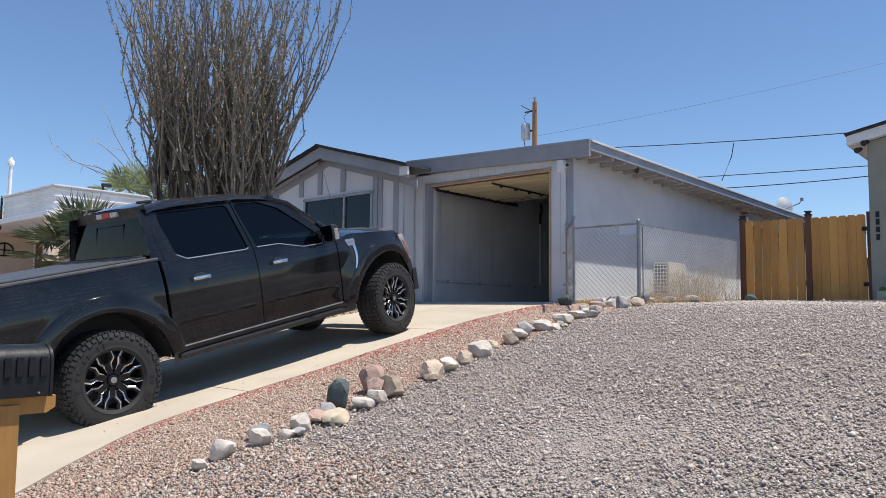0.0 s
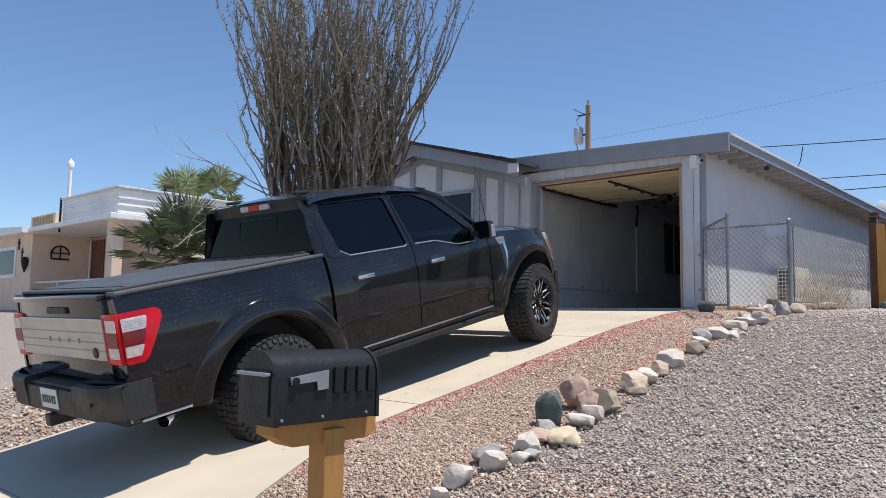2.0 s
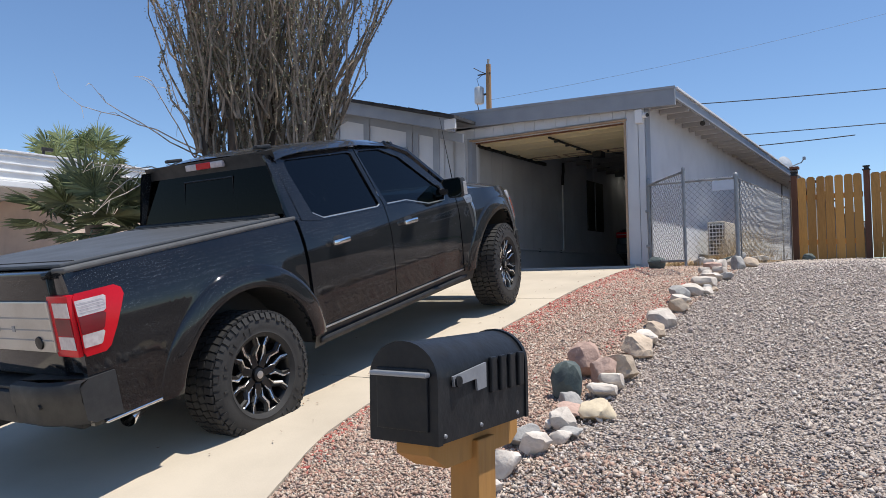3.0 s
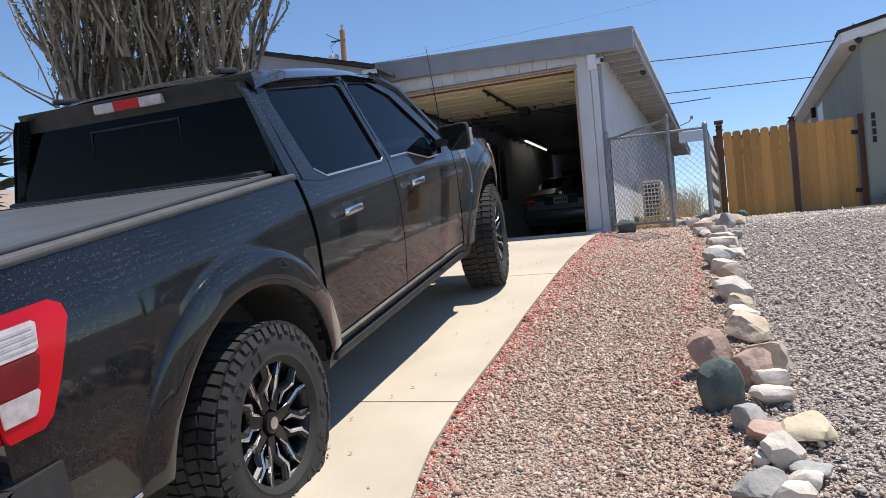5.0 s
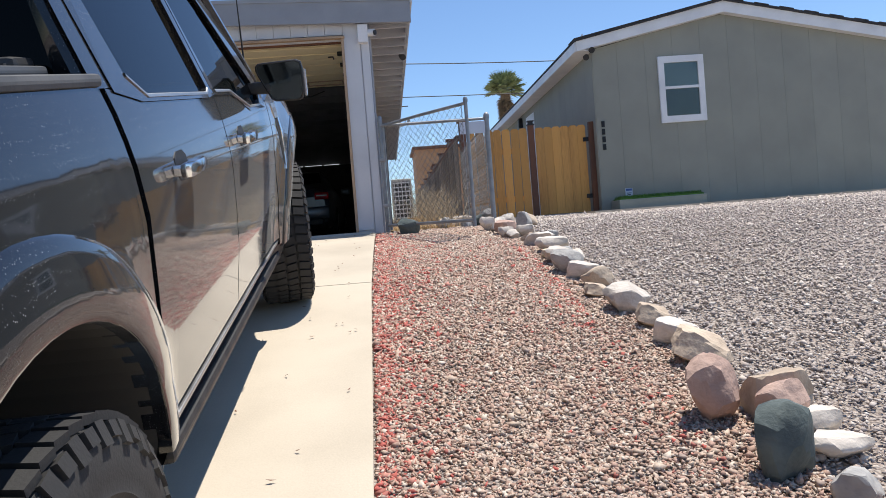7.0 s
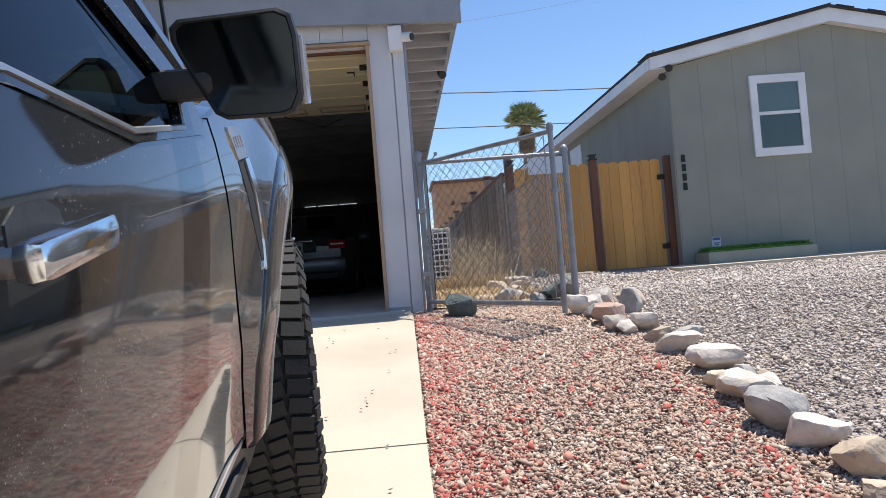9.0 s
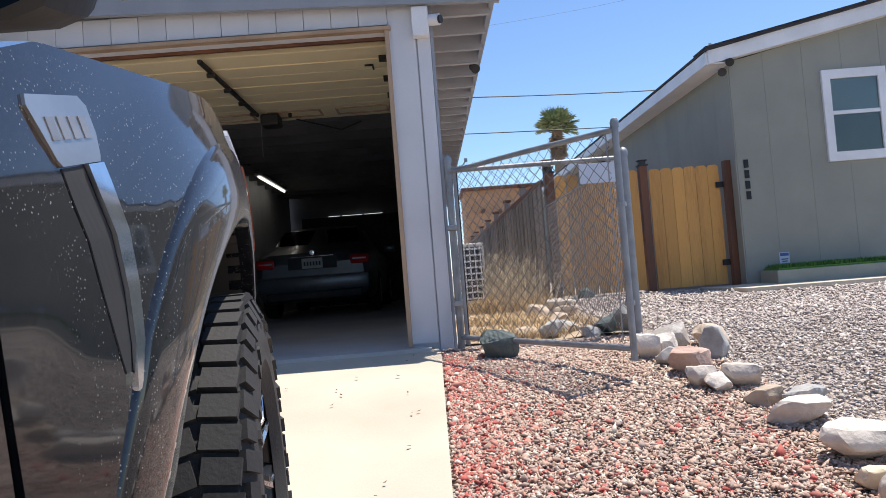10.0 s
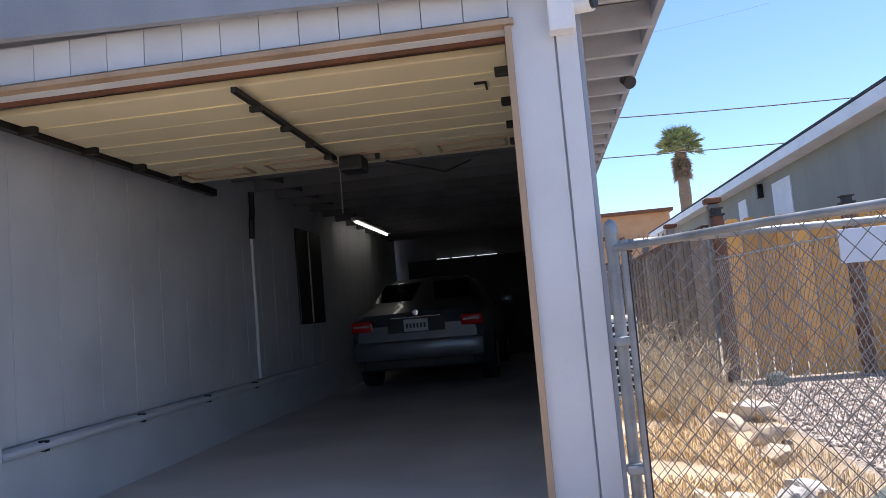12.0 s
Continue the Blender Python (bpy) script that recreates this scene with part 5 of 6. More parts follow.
for x in (-4.80, -3.66):
    cap_post(x, 15.03, 1.60, wf)
    sc = part("solar_cap", Mesh().box((x, 15.03, 1.61), (0.12, 0.12, 0.02), 0.004).box((x, 15.03, 1.64), (0.075, 0.075, 0.05), 0.004).box((x, 15.03, 1.672), (0.11, 0.11, 0.016), 0.005), "black_plastic", wf, "black solar light post cap")
wg = thing("wooden_gate", "closed cedar board gate on black hinges", "gate")
gm = picket(0.138, 1.45, 0.028).data("board")
gm.materials.append(MATS["cedar"])
for k in range(6):
    part("board", gm, "", wg, m=pose(-3.53 + k * 0.142, 14.975, 0.10))
for z in (0.4, 1.25):
    part("rail", Mesh().box((-3.17, 15.01, z), (0.84, 0.04, 0.09), 0.004), "cedar", wg)
cap_post(-2.67, 14.92, 1.58, wg, 0.09)
for z in (0.36, 1.30):
    part("hinge", Mesh().box((-2.755, 14.955, z), (0.10, 0.02, 0.07), 0.006), "black_metal", wg, "black strap hinge")

# weathered fence running back along the lot line
bf = thing("board_fence", "old grey weathered board fence with capped posts", "fence")
bmesh_ = picket(0.19, 1.45, 0.01).data("plank")
bmesh_.materials.append(MATS["weathered_wood"])
y = 15.15
k = 0
while y < 33:
    part("plank", bmesh_, "", bf, m=pose(-4.88 + 0.012 * (k % 2), y + 0.1, gz(y) - 0.02 + RND.uniform(-0.012, 0.012), 0, RND.uniform(-0.6, 0.6), 90))
    if k % 12 == 0:
        part("post", Mesh().box((-4.80, y, 0.85), (0.1, 0.1, 1.75), 0.006), "weathered_wood", bf)
        part("post_cap", Mesh().box((-4.80, y, 1.76), (0.15, 0.15, 0.05), 0.012), "brown_post", bf)
    y += 0.2
    k += 1
part("top_rail", Mesh().box((-4.86, 24.1, 1.52), (0.10, 17.8, 0.05), 0.006), "brown_post", bf)

# ---- neighbour's green-grey house ----
NX, NY = -2.62, 14.72
nh = thing("neighbour_house", "green-grey panelled house with white rake boards", "house")
PX, PZ, EZ = -0.42, 3.30, 2.74
part("front_wall", Mesh().prism([(x, NY + 0.02, z) for x, z in ((NX, 0.02), (4.4, 0.02), (4.4, 2.1), (PX, PZ - 0.16), (NX, EZ - 0.08))], (0, 0.14, 0)), "green_grey", nh)
x = NX
k = 0
while x < 4.3:
    x1 = min(x + (0.47 if k else 0.41), 4.4)
    xm = (x + x1) / 2
    hi0 = np.interp(x + 0.003, [NX, PX, 4.4], [EZ - 0.02, PZ - 0.1, 2.2])
    hi1 = np.interp(x1 - 0.003, [NX, PX, 4.4], [EZ - 0.02, PZ - 0.1, 2.2])
    part("panel", Mesh().prism([(x + 0.0013, NY, 0.03), (x1 - 0.0013, NY, 0.03), (x1 - 0.0013, NY, hi1), (x + 0.0013, NY, hi0)], (0, 0.018, 0)), "green_grey", nh)
    x, k = x1, k + 1
part("side_wall", Mesh().box((NX + 0.077, NY + 8.55, 1.4), (0.15, 17, 2.76)), "green_grey", nh)
for k in range(30):
    part("panel", Mesh().box((NX - 0.008, NY + 0.24 + k * 0.47, 1.38), (0.016, 0.467, 2.7), 0.001), "green_grey", nh)
part("rake_board", Mesh().prism([(-2.90, NY - 0.13, EZ - 0.06), (PX, NY - 0.13, PZ - 0.12), (PX, NY - 0.13, PZ + 0.06), (-2.90, NY - 0.13, EZ + 0.10)], (0, 0.14, 0)), "white_paint", nh, "white painted rake board")
part("rake_board", Mesh().prism([(4.6, NY - 0.13, 2.12), (PX, NY - 0.13, PZ - 0.12), (PX, NY - 0.13, PZ + 0.06), (4.6, NY - 0.13, 2.30)], (0, 0.14, 0)), "white_paint", nh)
part("eave_board", Mesh().box((-2.905, NY + 8.9, EZ + 0.02), (0.03, 18, 0.15), 0.004), "white_paint", nh, "white eave fascia")
part("soffit", Mesh().box((-2.76, NY + 8.9, EZ - 0.045), (0.27, 18, 0.02)), "white_paint", nh)
for a, za, b, zb in ((-2.93, EZ + 0.10, PX, PZ + 0.06), (PX, PZ + 0.06, 4.65, 2.30)):
    rp = part("roof", Mesh().prism([(a, NY - 0.17, za), (b, NY - 0.17, zb), (b, NY - 0.17, zb + 0.03), (a, NY - 0.17, za + 0.03)], (0, 18.2, 0)), "shingle", nh, "dark shingle roof edge")
    ang = math.degrees(math.atan2(zb - za, b - a))
    for k in range(12):
        t = (k + 0.5) / 12
        part("shingle", Mesh().box((a + (b - a) * t, NY + 0.02, za + (zb - za) * t + 0.036), (0.24, 0.40, 0.014), 0, pose(0, 0, 0, 0, -ang, 0)), "shingle", rp)
win = thing("window_2", "white-framed sash window with a pale blind", "window", kind="structure")
WX0, WX1, WZ0, WZ1 = -1.54, -0.77, 1.45, 2.53
wf_ = Mesh()
for c, s in ((((WX0 + WX1) / 2, WZ1 - 0.05), (WX1 - WX0, 0.11)), (((WX0 + WX1) / 2, WZ0 + 0.05), (WX1 - WX0, 0.11)), ((WX0 + 0.05, (WZ0 + WZ1) / 2), (0.10, WZ1 - WZ0 - 0.2)), ((WX1 - 0.05, (WZ0 + WZ1) / 2), (0.10, WZ1 - WZ0 - 0.2))):
    wf_.box((c[0], NY - 0.016, c[1]), (s[0], 0.04, s[1]), 0.005)
part("window_frame", wf_, "white_paint", win, "white window casing")
part("sash_bar", Mesh().box(((WX0 + WX1) / 2, NY - 0.012, 2.02), (WX1 - WX0 - 0.2, 0.03, 0.045), 0.005), "white_paint", win)
part("pane", Mesh().box(((WX0 + WX1) / 2, NY - 0.010, 2.235), (WX1 - WX0 - 0.2, 0.006, 0.38)), "clear_glass", win)
part("pane", Mesh().box(((WX0 + WX1) / 2, NY - 0.010, 1.78), (WX1 - WX0 - 0.2, 0.006, 0.43)), "clear_glass", win)
part("blind", Mesh().box(((WX0 + WX1) / 2, NY - 0.004, 2.235), (WX1 - WX0 - 0.2, 0.004, 0.38)), "blind", win, "pale roller blind")
part("insect_screen", Mesh().box(((WX0 + WX1) / 2, NY - 0.004, 1.78), (WX1 - WX0 - 0.2, 0.004, 0.43)), "planter", win, "grey insect screen")
for k in range(4):
    part("number_bar", Mesh().box((-2.52, NY - 0.008, 1.50 - k * 0.125), (0.055, 0.012, 0.095), 0.004), "black_metal", nh, "black house number as a plain bar" if k == 0 else "")
part("alarm_sign", Mesh().box((-2.17, NY - 0.006, 0.36), (0.12, 0.008, 0.13), 0.002), "sign_white", nh, "small white and blue sticker sign")
part("sign_band", Mesh().box((-2.17, NY - 0.012, 0.40), (0.10, 0.004, 0.035)), "sign_blue", nh)
part("sign_bars", Mesh().box((-2.17, NY - 0.012, 0.345), (0.08, 0.004, 0.012)).box((-2.17, NY - 0.012, 0.32), (0.06, 0.004, 0.012)), "plate_ink", nh)
for dx, dz in ((0, 0), (-0.10, -0.11)):
    part("spotlight", Mesh().tube([(-2.62 + dx, NY - 0.05, 2.72 + dz), (-2.66 + dx, NY - 0.15, 2.68 + dz)], [0.035, 0.05], 12), "black_plastic", nh, "small black eave spotlight", True)
part("roof_vent", Mesh().tube([(-2.6, 15.2, 2.8), (-2.62, 15.2, 3.1)], 0.02, 8), "white_paint", nh)
part("porch_lamp", Mesh().box((NX - 0.06, 21.04, 2.5), (0.11, 0.14, 0.24), 0.02), "black_metal", nh, "black lantern on the wall")
part("side_door", Mesh().box((NX - 0.02, 20.0, 1.3), (0.03, 0.9, 2.45), 0.005), "white_paint", nh, "white side door casing")
part("side_window", Mesh().box((NX - 0.02, 22.3, 2.2), (0.03, 0.55, 0.6), 0.005), "white_paint", nh)
part("upper_storey", Mesh().box((3.6, 21.0, 3.2), (3.0, 3, 0.9), 0.02), "white_metal", nh, "pale ribbed roof structure behind the ridge")
solid("pavement", Mesh().prism([(-3.25, 14.66, 0.03), (-3.0, 13.86, 0.02), (4.8, 13.70, 0.02), (4.8, 14.70, 0.03)], (0, 0, 0.06)), "concrete", "narrow pale concrete walk along the neighbour's wall", "pavement", kind="structure")
pl = thing("planter", "low grey-green planter box topped with artificial turf", "planter")
part("planter_box", Mesh().box((-1.78, 14.46, 0.15), (1.42, 0.44, 0.16), 0.012), "planter", pl)
part("turf_bed", Mesh().box((-1.78, 14.46, 0.238), (1.36, 0.38, 0.03), 0.006), "turf", pl, "green artificial turf")
tf = Mesh()
for k in range(2200):
    x_, y_ = RND.uniform(-2.45, -1.11), RND.uniform(14.28, 14.64)
    h_, a_ = RND.uniform(0.03, 0.06), RND.uniform(0, 6.3)
    d_ = Vector((math.cos(a_), math.sin(a_), 0)) * 0.006
    tf.add([(x_ - d_.x, y_ - d_.y, 0.25), (x_ + d_.x, y_ + d_.y, 0.25), (x_ + RND.uniform(-0.02, 0.02), y_ + RND.uniform(-0.02, 0.02), 0.25 + h_)], [(0, 1, 2)])
part("turf", tf, "turf", pl)["kind"] = "stuff"

# ---- condenser in the side yard ----
ac = thing("air_conditioner", "beige outdoor air-conditioning condenser with a grille", "air conditioner")
part("cabinet", Mesh().box((-5.90, 14.25, 0.46), (0.30, 0.80, 0.64), 0.02), "ac_beige", ac)
part("grille_back", Mesh().box((-5.90, 13.845, 0.46), (0.25, 0.012, 0.56)), "ac_dark", ac)
for k in range(9):
    part("grille_bar", Mesh().box((-5.90, 13.836, 0.20 + k * 0.065), (0.26, 0.012, 0.018), 0.003), "white_paint", ac)
for k in range(5):
    part("grille_bar", Mesh().box((-6.01 + k * 0.055, 13.838, 0.46), (0.012, 0.012, 0.56), 0.003), "white_paint", ac)
part("foot", Mesh().box((-5.90, 13.95, 0.09), (0.34, 0.06, 0.10), 0.01), "black_plastic", ac)
part("foot", Mesh().box((-5.90, 14.55, 0.09), (0.34, 0.06, 0.10), 0.01), "black_plastic", ac)

# ---- sedan inside the garage ----
car = thing("sedan", "silver-grey sedan parked deep in the dark garage", "car", pose(-8.05, 17.0, 0))
CS = [(0.0, 0.74, 0.42, 0.78, 0.80, 0.70), (0.06, 0.82, 0.30, 0.90, 0.95, 0.72), (0.30, 0.87, 0.24, 0.95, 1.03, 0.70), (0.62, 0.885, 0.22, 0.97, 1.08, 0.66), (1.15, 0.89, 0.22, 0.98, 1.36, 0.58), (1.6, 0.89, 0.22, 0.98, 1.43, 0.58), (2.4, 0.89, 0.22, 0.97, 1.42, 0.58), (3.2, 0.885, 0.22, 0.96, 1.03, 0.66), (4.1, 0.86, 0.22, 0.88, 0.93, 0.66), (4.5, 0.75, 0.3, 0.7, 0.75, 0.6)]
rows = []
for y, hw_, z0, zs, zt, tw in CS:
    half = [(0, z0), (hw_ * 0.9, z0), (hw_, z0 + 0.12), (hw_ * 1.01, (z0 + zs) / 2), (hw_, zs - 0.06), (hw_ * 0.96, zs), (tw + 0.02, zt - 0.04), (tw * 0.9, zt), (0, zt + 0.015)]
    rows.append([(-x_, y, z_) for x_, z_ in half[::-1]] + [(x_, y, z_) for x_, z_ in half[1:]])
body = Mesh().grid(rows)
body.add([p for p in rows[0]], [tuple(range(len(rows[0])))])
part("body", body, "car_silver", car, smooth=True)
part("rear_window", Mesh().grid([[(x_ * (1 - 0.12 * t), 0.66 + 0.47 * t, 1.10 + 0.25 * t + 0.012) for x_ in (-0.66, 0, 0.66)] for t in (0, 0.5, 1)]), "rear_tint", car, "dark rear window", away=(0, 2, 0.9))
bp_ = part("bumper", Mesh().box((0, 0.02, 0.50), (1.66, 0.16, 0.24), 0.06), "car_silver", car, smooth=True)
part("lower_valance", Mesh().box((0, 0.05, 0.33), (1.4, 0.14, 0.12), 0.03), "black_plastic", car)
part("plate_recess", Mesh().box((0, -0.004, 0.80), (0.72, 0.02, 0.17), 0.006), "black_plastic", car)
part("number_plate", Mesh().box((0, -0.022, 0.80), (0.305, 0.008, 0.15), 0.003), "plate_white", car, "white number plate")
for k in range(6):
    part("plate_bar", Mesh().box((-0.11 + k * 0.044, -0.029, 0.795), (0.026, 0.004, 0.06)), "plate_ink", car)
part("trunk_trim", Mesh().box((0, -0.012, 0.90), (0.62, 0.012, 0.012), 0.003), "chrome", car)
part("round_badge", Mesh().lathe([(0.001, 0.03), (0.035, 0.032), (0.037, 0.05)], 18, "y", (0, -0.03, 0.955)), "chrome", car)
for s in (-1, 1):
    tl_ = part("tail_light", Mesh().box((s * 0.69, 0.05, 0.82), (0.27, 0.14, 0.14), 0.03), "lens_red", car, "red tail light", True)
    part("reflector_strip", Mesh().box((s * 0.69, -0.022, 0.825), (0.20, 0.006, 0.02), 0.002), "lens_clear", tl_)
    part("side_mirror", Mesh().box((s * 1.0, 2.75, 1.05), (0.2, 0.08, 0.13), 0.03), "car_silver", car, smooth=True)
    for yw in (0.95, 3.65):
        w_ = part("wheel", Mesh().lathe([(0.05, 0.09), (0.2, 0.10), (0.22, 0.11), (0.31, 0.10), (0.325, 0.06), (0.325, -0.08), (0.3, -0.1)], 24, "x"), "tyre_rubber", car, "", True, pose(s * 0.80, yw, 0.325, 0, 0, 0 if s > 0 else 180))
        part("rim", Mesh().lathe([(0.001, 0.10), (0.06, 0.115), (0.2, 0.112)], 20), "satin_silver", w_)

# ---- ocotillo ----
oc = thing("ocotillo", "tall many-stemmed ocotillo with thorny grey wands", "ocotillo")
TX, TY, TZ = -9.86, 7.0, gz(7.0) - 0.1
leaves, blooms = Mesh(), Mesh()
R2 = random.Random(5)


def leafy(p, d, count, spread):
    for _ in range(count):
        q = p + Vector((R2.gauss(0, spread), R2.gauss(0, spread), R2.gauss(0, spread * 1.6)))
        a = Vector((R2.gauss(0, 1), R2.gauss(0, 1), R2.gauss(0, 1))).normalized() * R2.uniform(0.015, 0.034)
        b = a.cross(d).normalized() * R2.uniform(0.007, 0.013)
        leaves.add([q - b, q + a, q + b, q - a * 0.4], [(0, 1, 2, 3)])


for i in range(17):
    ang = i * 2.399 + R2.uniform(-0.3, 0.3)
    rad = math.sqrt((i + 0.6) / 17)
    bx, by = TX + 0.46 * rad * math.cos(ang), TY + 0.46 * rad * math.sin(ang)
    lean = 0.02 + 0.19 * rad
    top = 2.7 + R2.uniform(-0.4, 0.6)
    pts = []
    for k in range(6):
        t = k / 5
        out = lean * top * (t ** 1.3)
        pts.append((bx + out * math.cos(ang) + R2.gauss(0, 0.025), by + out * math.sin(ang) + R2.gauss(0, 0.025), TZ + top * t * 1.05))
    r0 = R2.uniform(0.055, 0.10)
    stem = part("trunk", Mesh().tube(pts, [r0, r0 * 0.92, r0 * 0.85, r0 * 0.75, r0 * 0.6, r0 * 0.45], 7), "bark", oc, "fissured grey-brown trunk" if i == 0 else "", True)
    for j in range(22):
        low = R2.choice((2, 3, 3, 4, 4, 4, 5, 5, 5))
        start = Vector(pts[low])
        a2 = ang + R2.gauss(0, 1.0)
        ln = R2.uniform(1.7, 3.6)
        out = (0.06 + 0.36 * rad) * R2.uniform(0.4, 1.35) * (0.45, 0.65, 0.9, 1.1)[low - 2]
        wp = []
        wob = R2.uniform(0, 6)
        for k in range(9):
            t = k / 8
            o = out * ln * (t - 0.30 * t * t)
            wp.append(start + Vector((o * math.cos(a2) + 0.075 * math.sin(wob + 7 * t) + R2.gauss(0, 0.03), o * math.sin(a2) + 0.075 * math.cos(wob + 6 * t) + R2.gauss(0, 0.03), ln * t * 0.95)))
        wm = Mesh().tube(wp, [0.019, 0.016, 0.014, 0.012, 0.011, 0.010, 0.008, 0.007, 0.004], 4, False)
        green = R2.random()
        for k in range(2, 9):
            for q in range(4):
                p = wp[k - 1].lerp(wp[k], q / 4)
                d = (wp[k] - wp[k - 1]).normalized()
                leafy(p, d, 6 if green > 0.35 else 3, 0.02)
                e = Vector((R2.gauss(0, 1), R2.gauss(0, 1), 0.3)).normalized() * 0.035
                wm.add([p - d * 0.005, p + e, p + d * 0.005], [(0, 1, 2)])
        part("wand", wm, "wand", stem)
        if R2.random() < 0.2:
            tip = wp[-1] if R2.random() < 0.5 else wp[4]
            for q in range(30):
                b = tip + Vector((R2.gauss(0, 0.05), R2.gauss(0, 0.05), R2.gauss(0, 0.08)))
                blooms.add([b, b + Vector((0.025, 0.005, 0.015)), b + Vector((0.004, 0.025, 0.02))], [(0, 1, 2)])
part("leaves", leaves, "ocotillo_leaf", oc, "tiny green leaves")["kind"] = "stuff"
part("bloom", blooms, "ocotillo_bloom", oc, "faded red blossom")["kind"] = "stuff"
side = Mesh()
for k in range(7):
    p_ = Vector((-10.35, 6.55, 1.22 + 0.04 * k))
    v_ = Vector((R2.uniform(0.0, 0.12), -0.2, R2.uniform(-0.02, 0.09)))
    pts = [p_]
    for q in range(8):
        v_ = v_ + Vector((R2.gauss(0, 0.03), R2.gauss(0, 0.02), R2.gauss(0, 0.05) - 0.012 * (k % 3)))
        p_ = p_ + v_ * 0.95
        pts.append(p_)
        if q > 2:
            e_ = p_ + Vector((R2.gauss(0, 0.08), R2.gauss(-0.06, 0.08), R2.gauss(0, 0.12)))
            side.tube([p_, p_.lerp(e_, 0.5) + Vector((0, 0, 0.02)), e_], [0.004, 0.003, 0.0015], 4)
    side.tube(pts, [0.011, 0.010, 0.009, 0.008, 0.007, 0.006, 0.005, 0.004, 0.002], 5)
part("side_branch", side, "dead_wood", oc, "pale bare side branches", True)
part("dead_branch", Mesh().tube([(-9.62, 6.35, 2.62), (-9.5, 6.42, 2.55), (-9.38, 6.5, 2.60), (-9.27, 6.58, 2.72), (-9.2, 6.62, 2.86), (-9.15, 6.63, 2.86)], [0.008, 0.014, 0.018, 0.018, 0.014, 0.008], 6), "dead_wood", oc, "bleached bent dead branch", True)


# ---- palms ----
def fan_leaf(mesh, base, tip, size, rnd, blades=26, dry=False):
    """A fan of stiff blades at the end of a stalk."""
    base, tip = Vector(base), Vector(tip)
    d = (tip - base).normalized()
    side_ = d.cross(Vector((0, 0, 1)))
    side_ = side_.normalized() if side_.length > 0.05 else Vector((1, 0, 0))
    up = side_.cross(d).normalized()
    mesh.tube([base, base.lerp(tip, 0.5) + Vector((0, 0, 0.03 * size)), tip], [0.018 * size + 0.004, 0.012 * size + 0.003, 0.01 * size + 0.003], 4, False)
    tilt = rnd.uniform(-0.4, 0.5)
    for k in range(blades):
        a = (k / (blades - 1) - 0.5) * 4.3
        v = (d * math.cos(a) + side_ * math.sin(a)).normalized()
        v = (v + up * (0.18 * math.cos(a) + 0.1 * tilt + rnd.uniform(-0.08, 0.08))).normalized()
        ln = size * (0.75 + 0.25 * math.cos(a * 0.5)) * rnd.uniform(0.85, 1.08)
        w_ = v.cross(up).normalized() * size * 0.026
        m1 = tip + v * ln * 0.55
        e = tip + v * ln - Vector((0, 0, ln * rnd.uniform(0.02, 0.22)))
        mesh.add([tip, m1 - w_ + up * 0.008 * size, e, m1 + w_ + up * 0.008 * size], [(0, 1, 2), (0, 2, 3)])


def palm(label, base, height, size, count, trunk_r, skirt, seed, leaf="palm_leaf"):
    rnd = random.Random(seed)
    p = thing("fan_palm", label, "palm")
    b = Vector(base)
    tr = Mesh()
    pts, rs = [], []
    for k in range(14):
        t = k / 13
        pts.append(b + Vector((0.03 * math.sin(3 * t), 0.03 * math.cos(2 * t), height * t)))
        rs.append(trunk_r * (1.1 - 0.2 * t) * (1 + 0.08 * (k % 2)))
    tr.tube(pts, rs, 10)
    part("trunk", tr, "palm_trunk", p, smooth=True)
    top = b + Vector((0, 0, height))
    green, dry = Mesh(), Mesh()
    for k in range(count):
        a = k * 2.399 + rnd.uniform(-0.2, 0.2)
        el = 1.35 - 1.75 * (k / count) + rnd.uniform(-0.12, 0.12)
        v = Vector((math.cos(a) * math.cos(el), math.sin(a) * math.cos(el), math.sin(el)))
        fan_leaf(green, top, top + v * size * rnd.uniform(0.55, 0.85), size * rnd.uniform(0.6, 0.85), rnd, 34)
    for k in range(skirt):
        a = rnd.uniform(0, 6.28)
        dp = rnd.uniform(0.1, 1.0)
        s0 = top - Vector((0, 0, 0.1 * size + dp * size * 1.2))
        v = Vector((math.cos(a) * 0.45, math.sin(a) * 0.45, -0.8)).normalized()
        fan_leaf(dry, s0, s0 + v * size * 0.35, size * 0.6, rnd, 12)
    part("fronds", green, leaf, p, "green fan fronds")
    if skirt:
        part("dry_fronds", dry, "palm_dry", p, "hanging dry brown fronds")


palm("low dark green fan palm in the front yard", (-11.95, 6.05, gz(6.05) - 0.1), 1.55, 0.78, 20, 0.12, 10, 3, "palm_dark")
palm("tall fan palm with a shaggy dry skirt", (4.2, 63.0, 0.0), 11.3, 1.3, 48, 0.42, 70, 4)
palm("bright fan palm beyond the cream house", (-30, 15.7, 0.0), 4.35, 1.35, 10, 0.2, 0, 6)
palm("bright fan palm beyond the cream house", (-30, 17.1, 0.0), 4.6, 1.35, 10, 0.2, 0, 7)

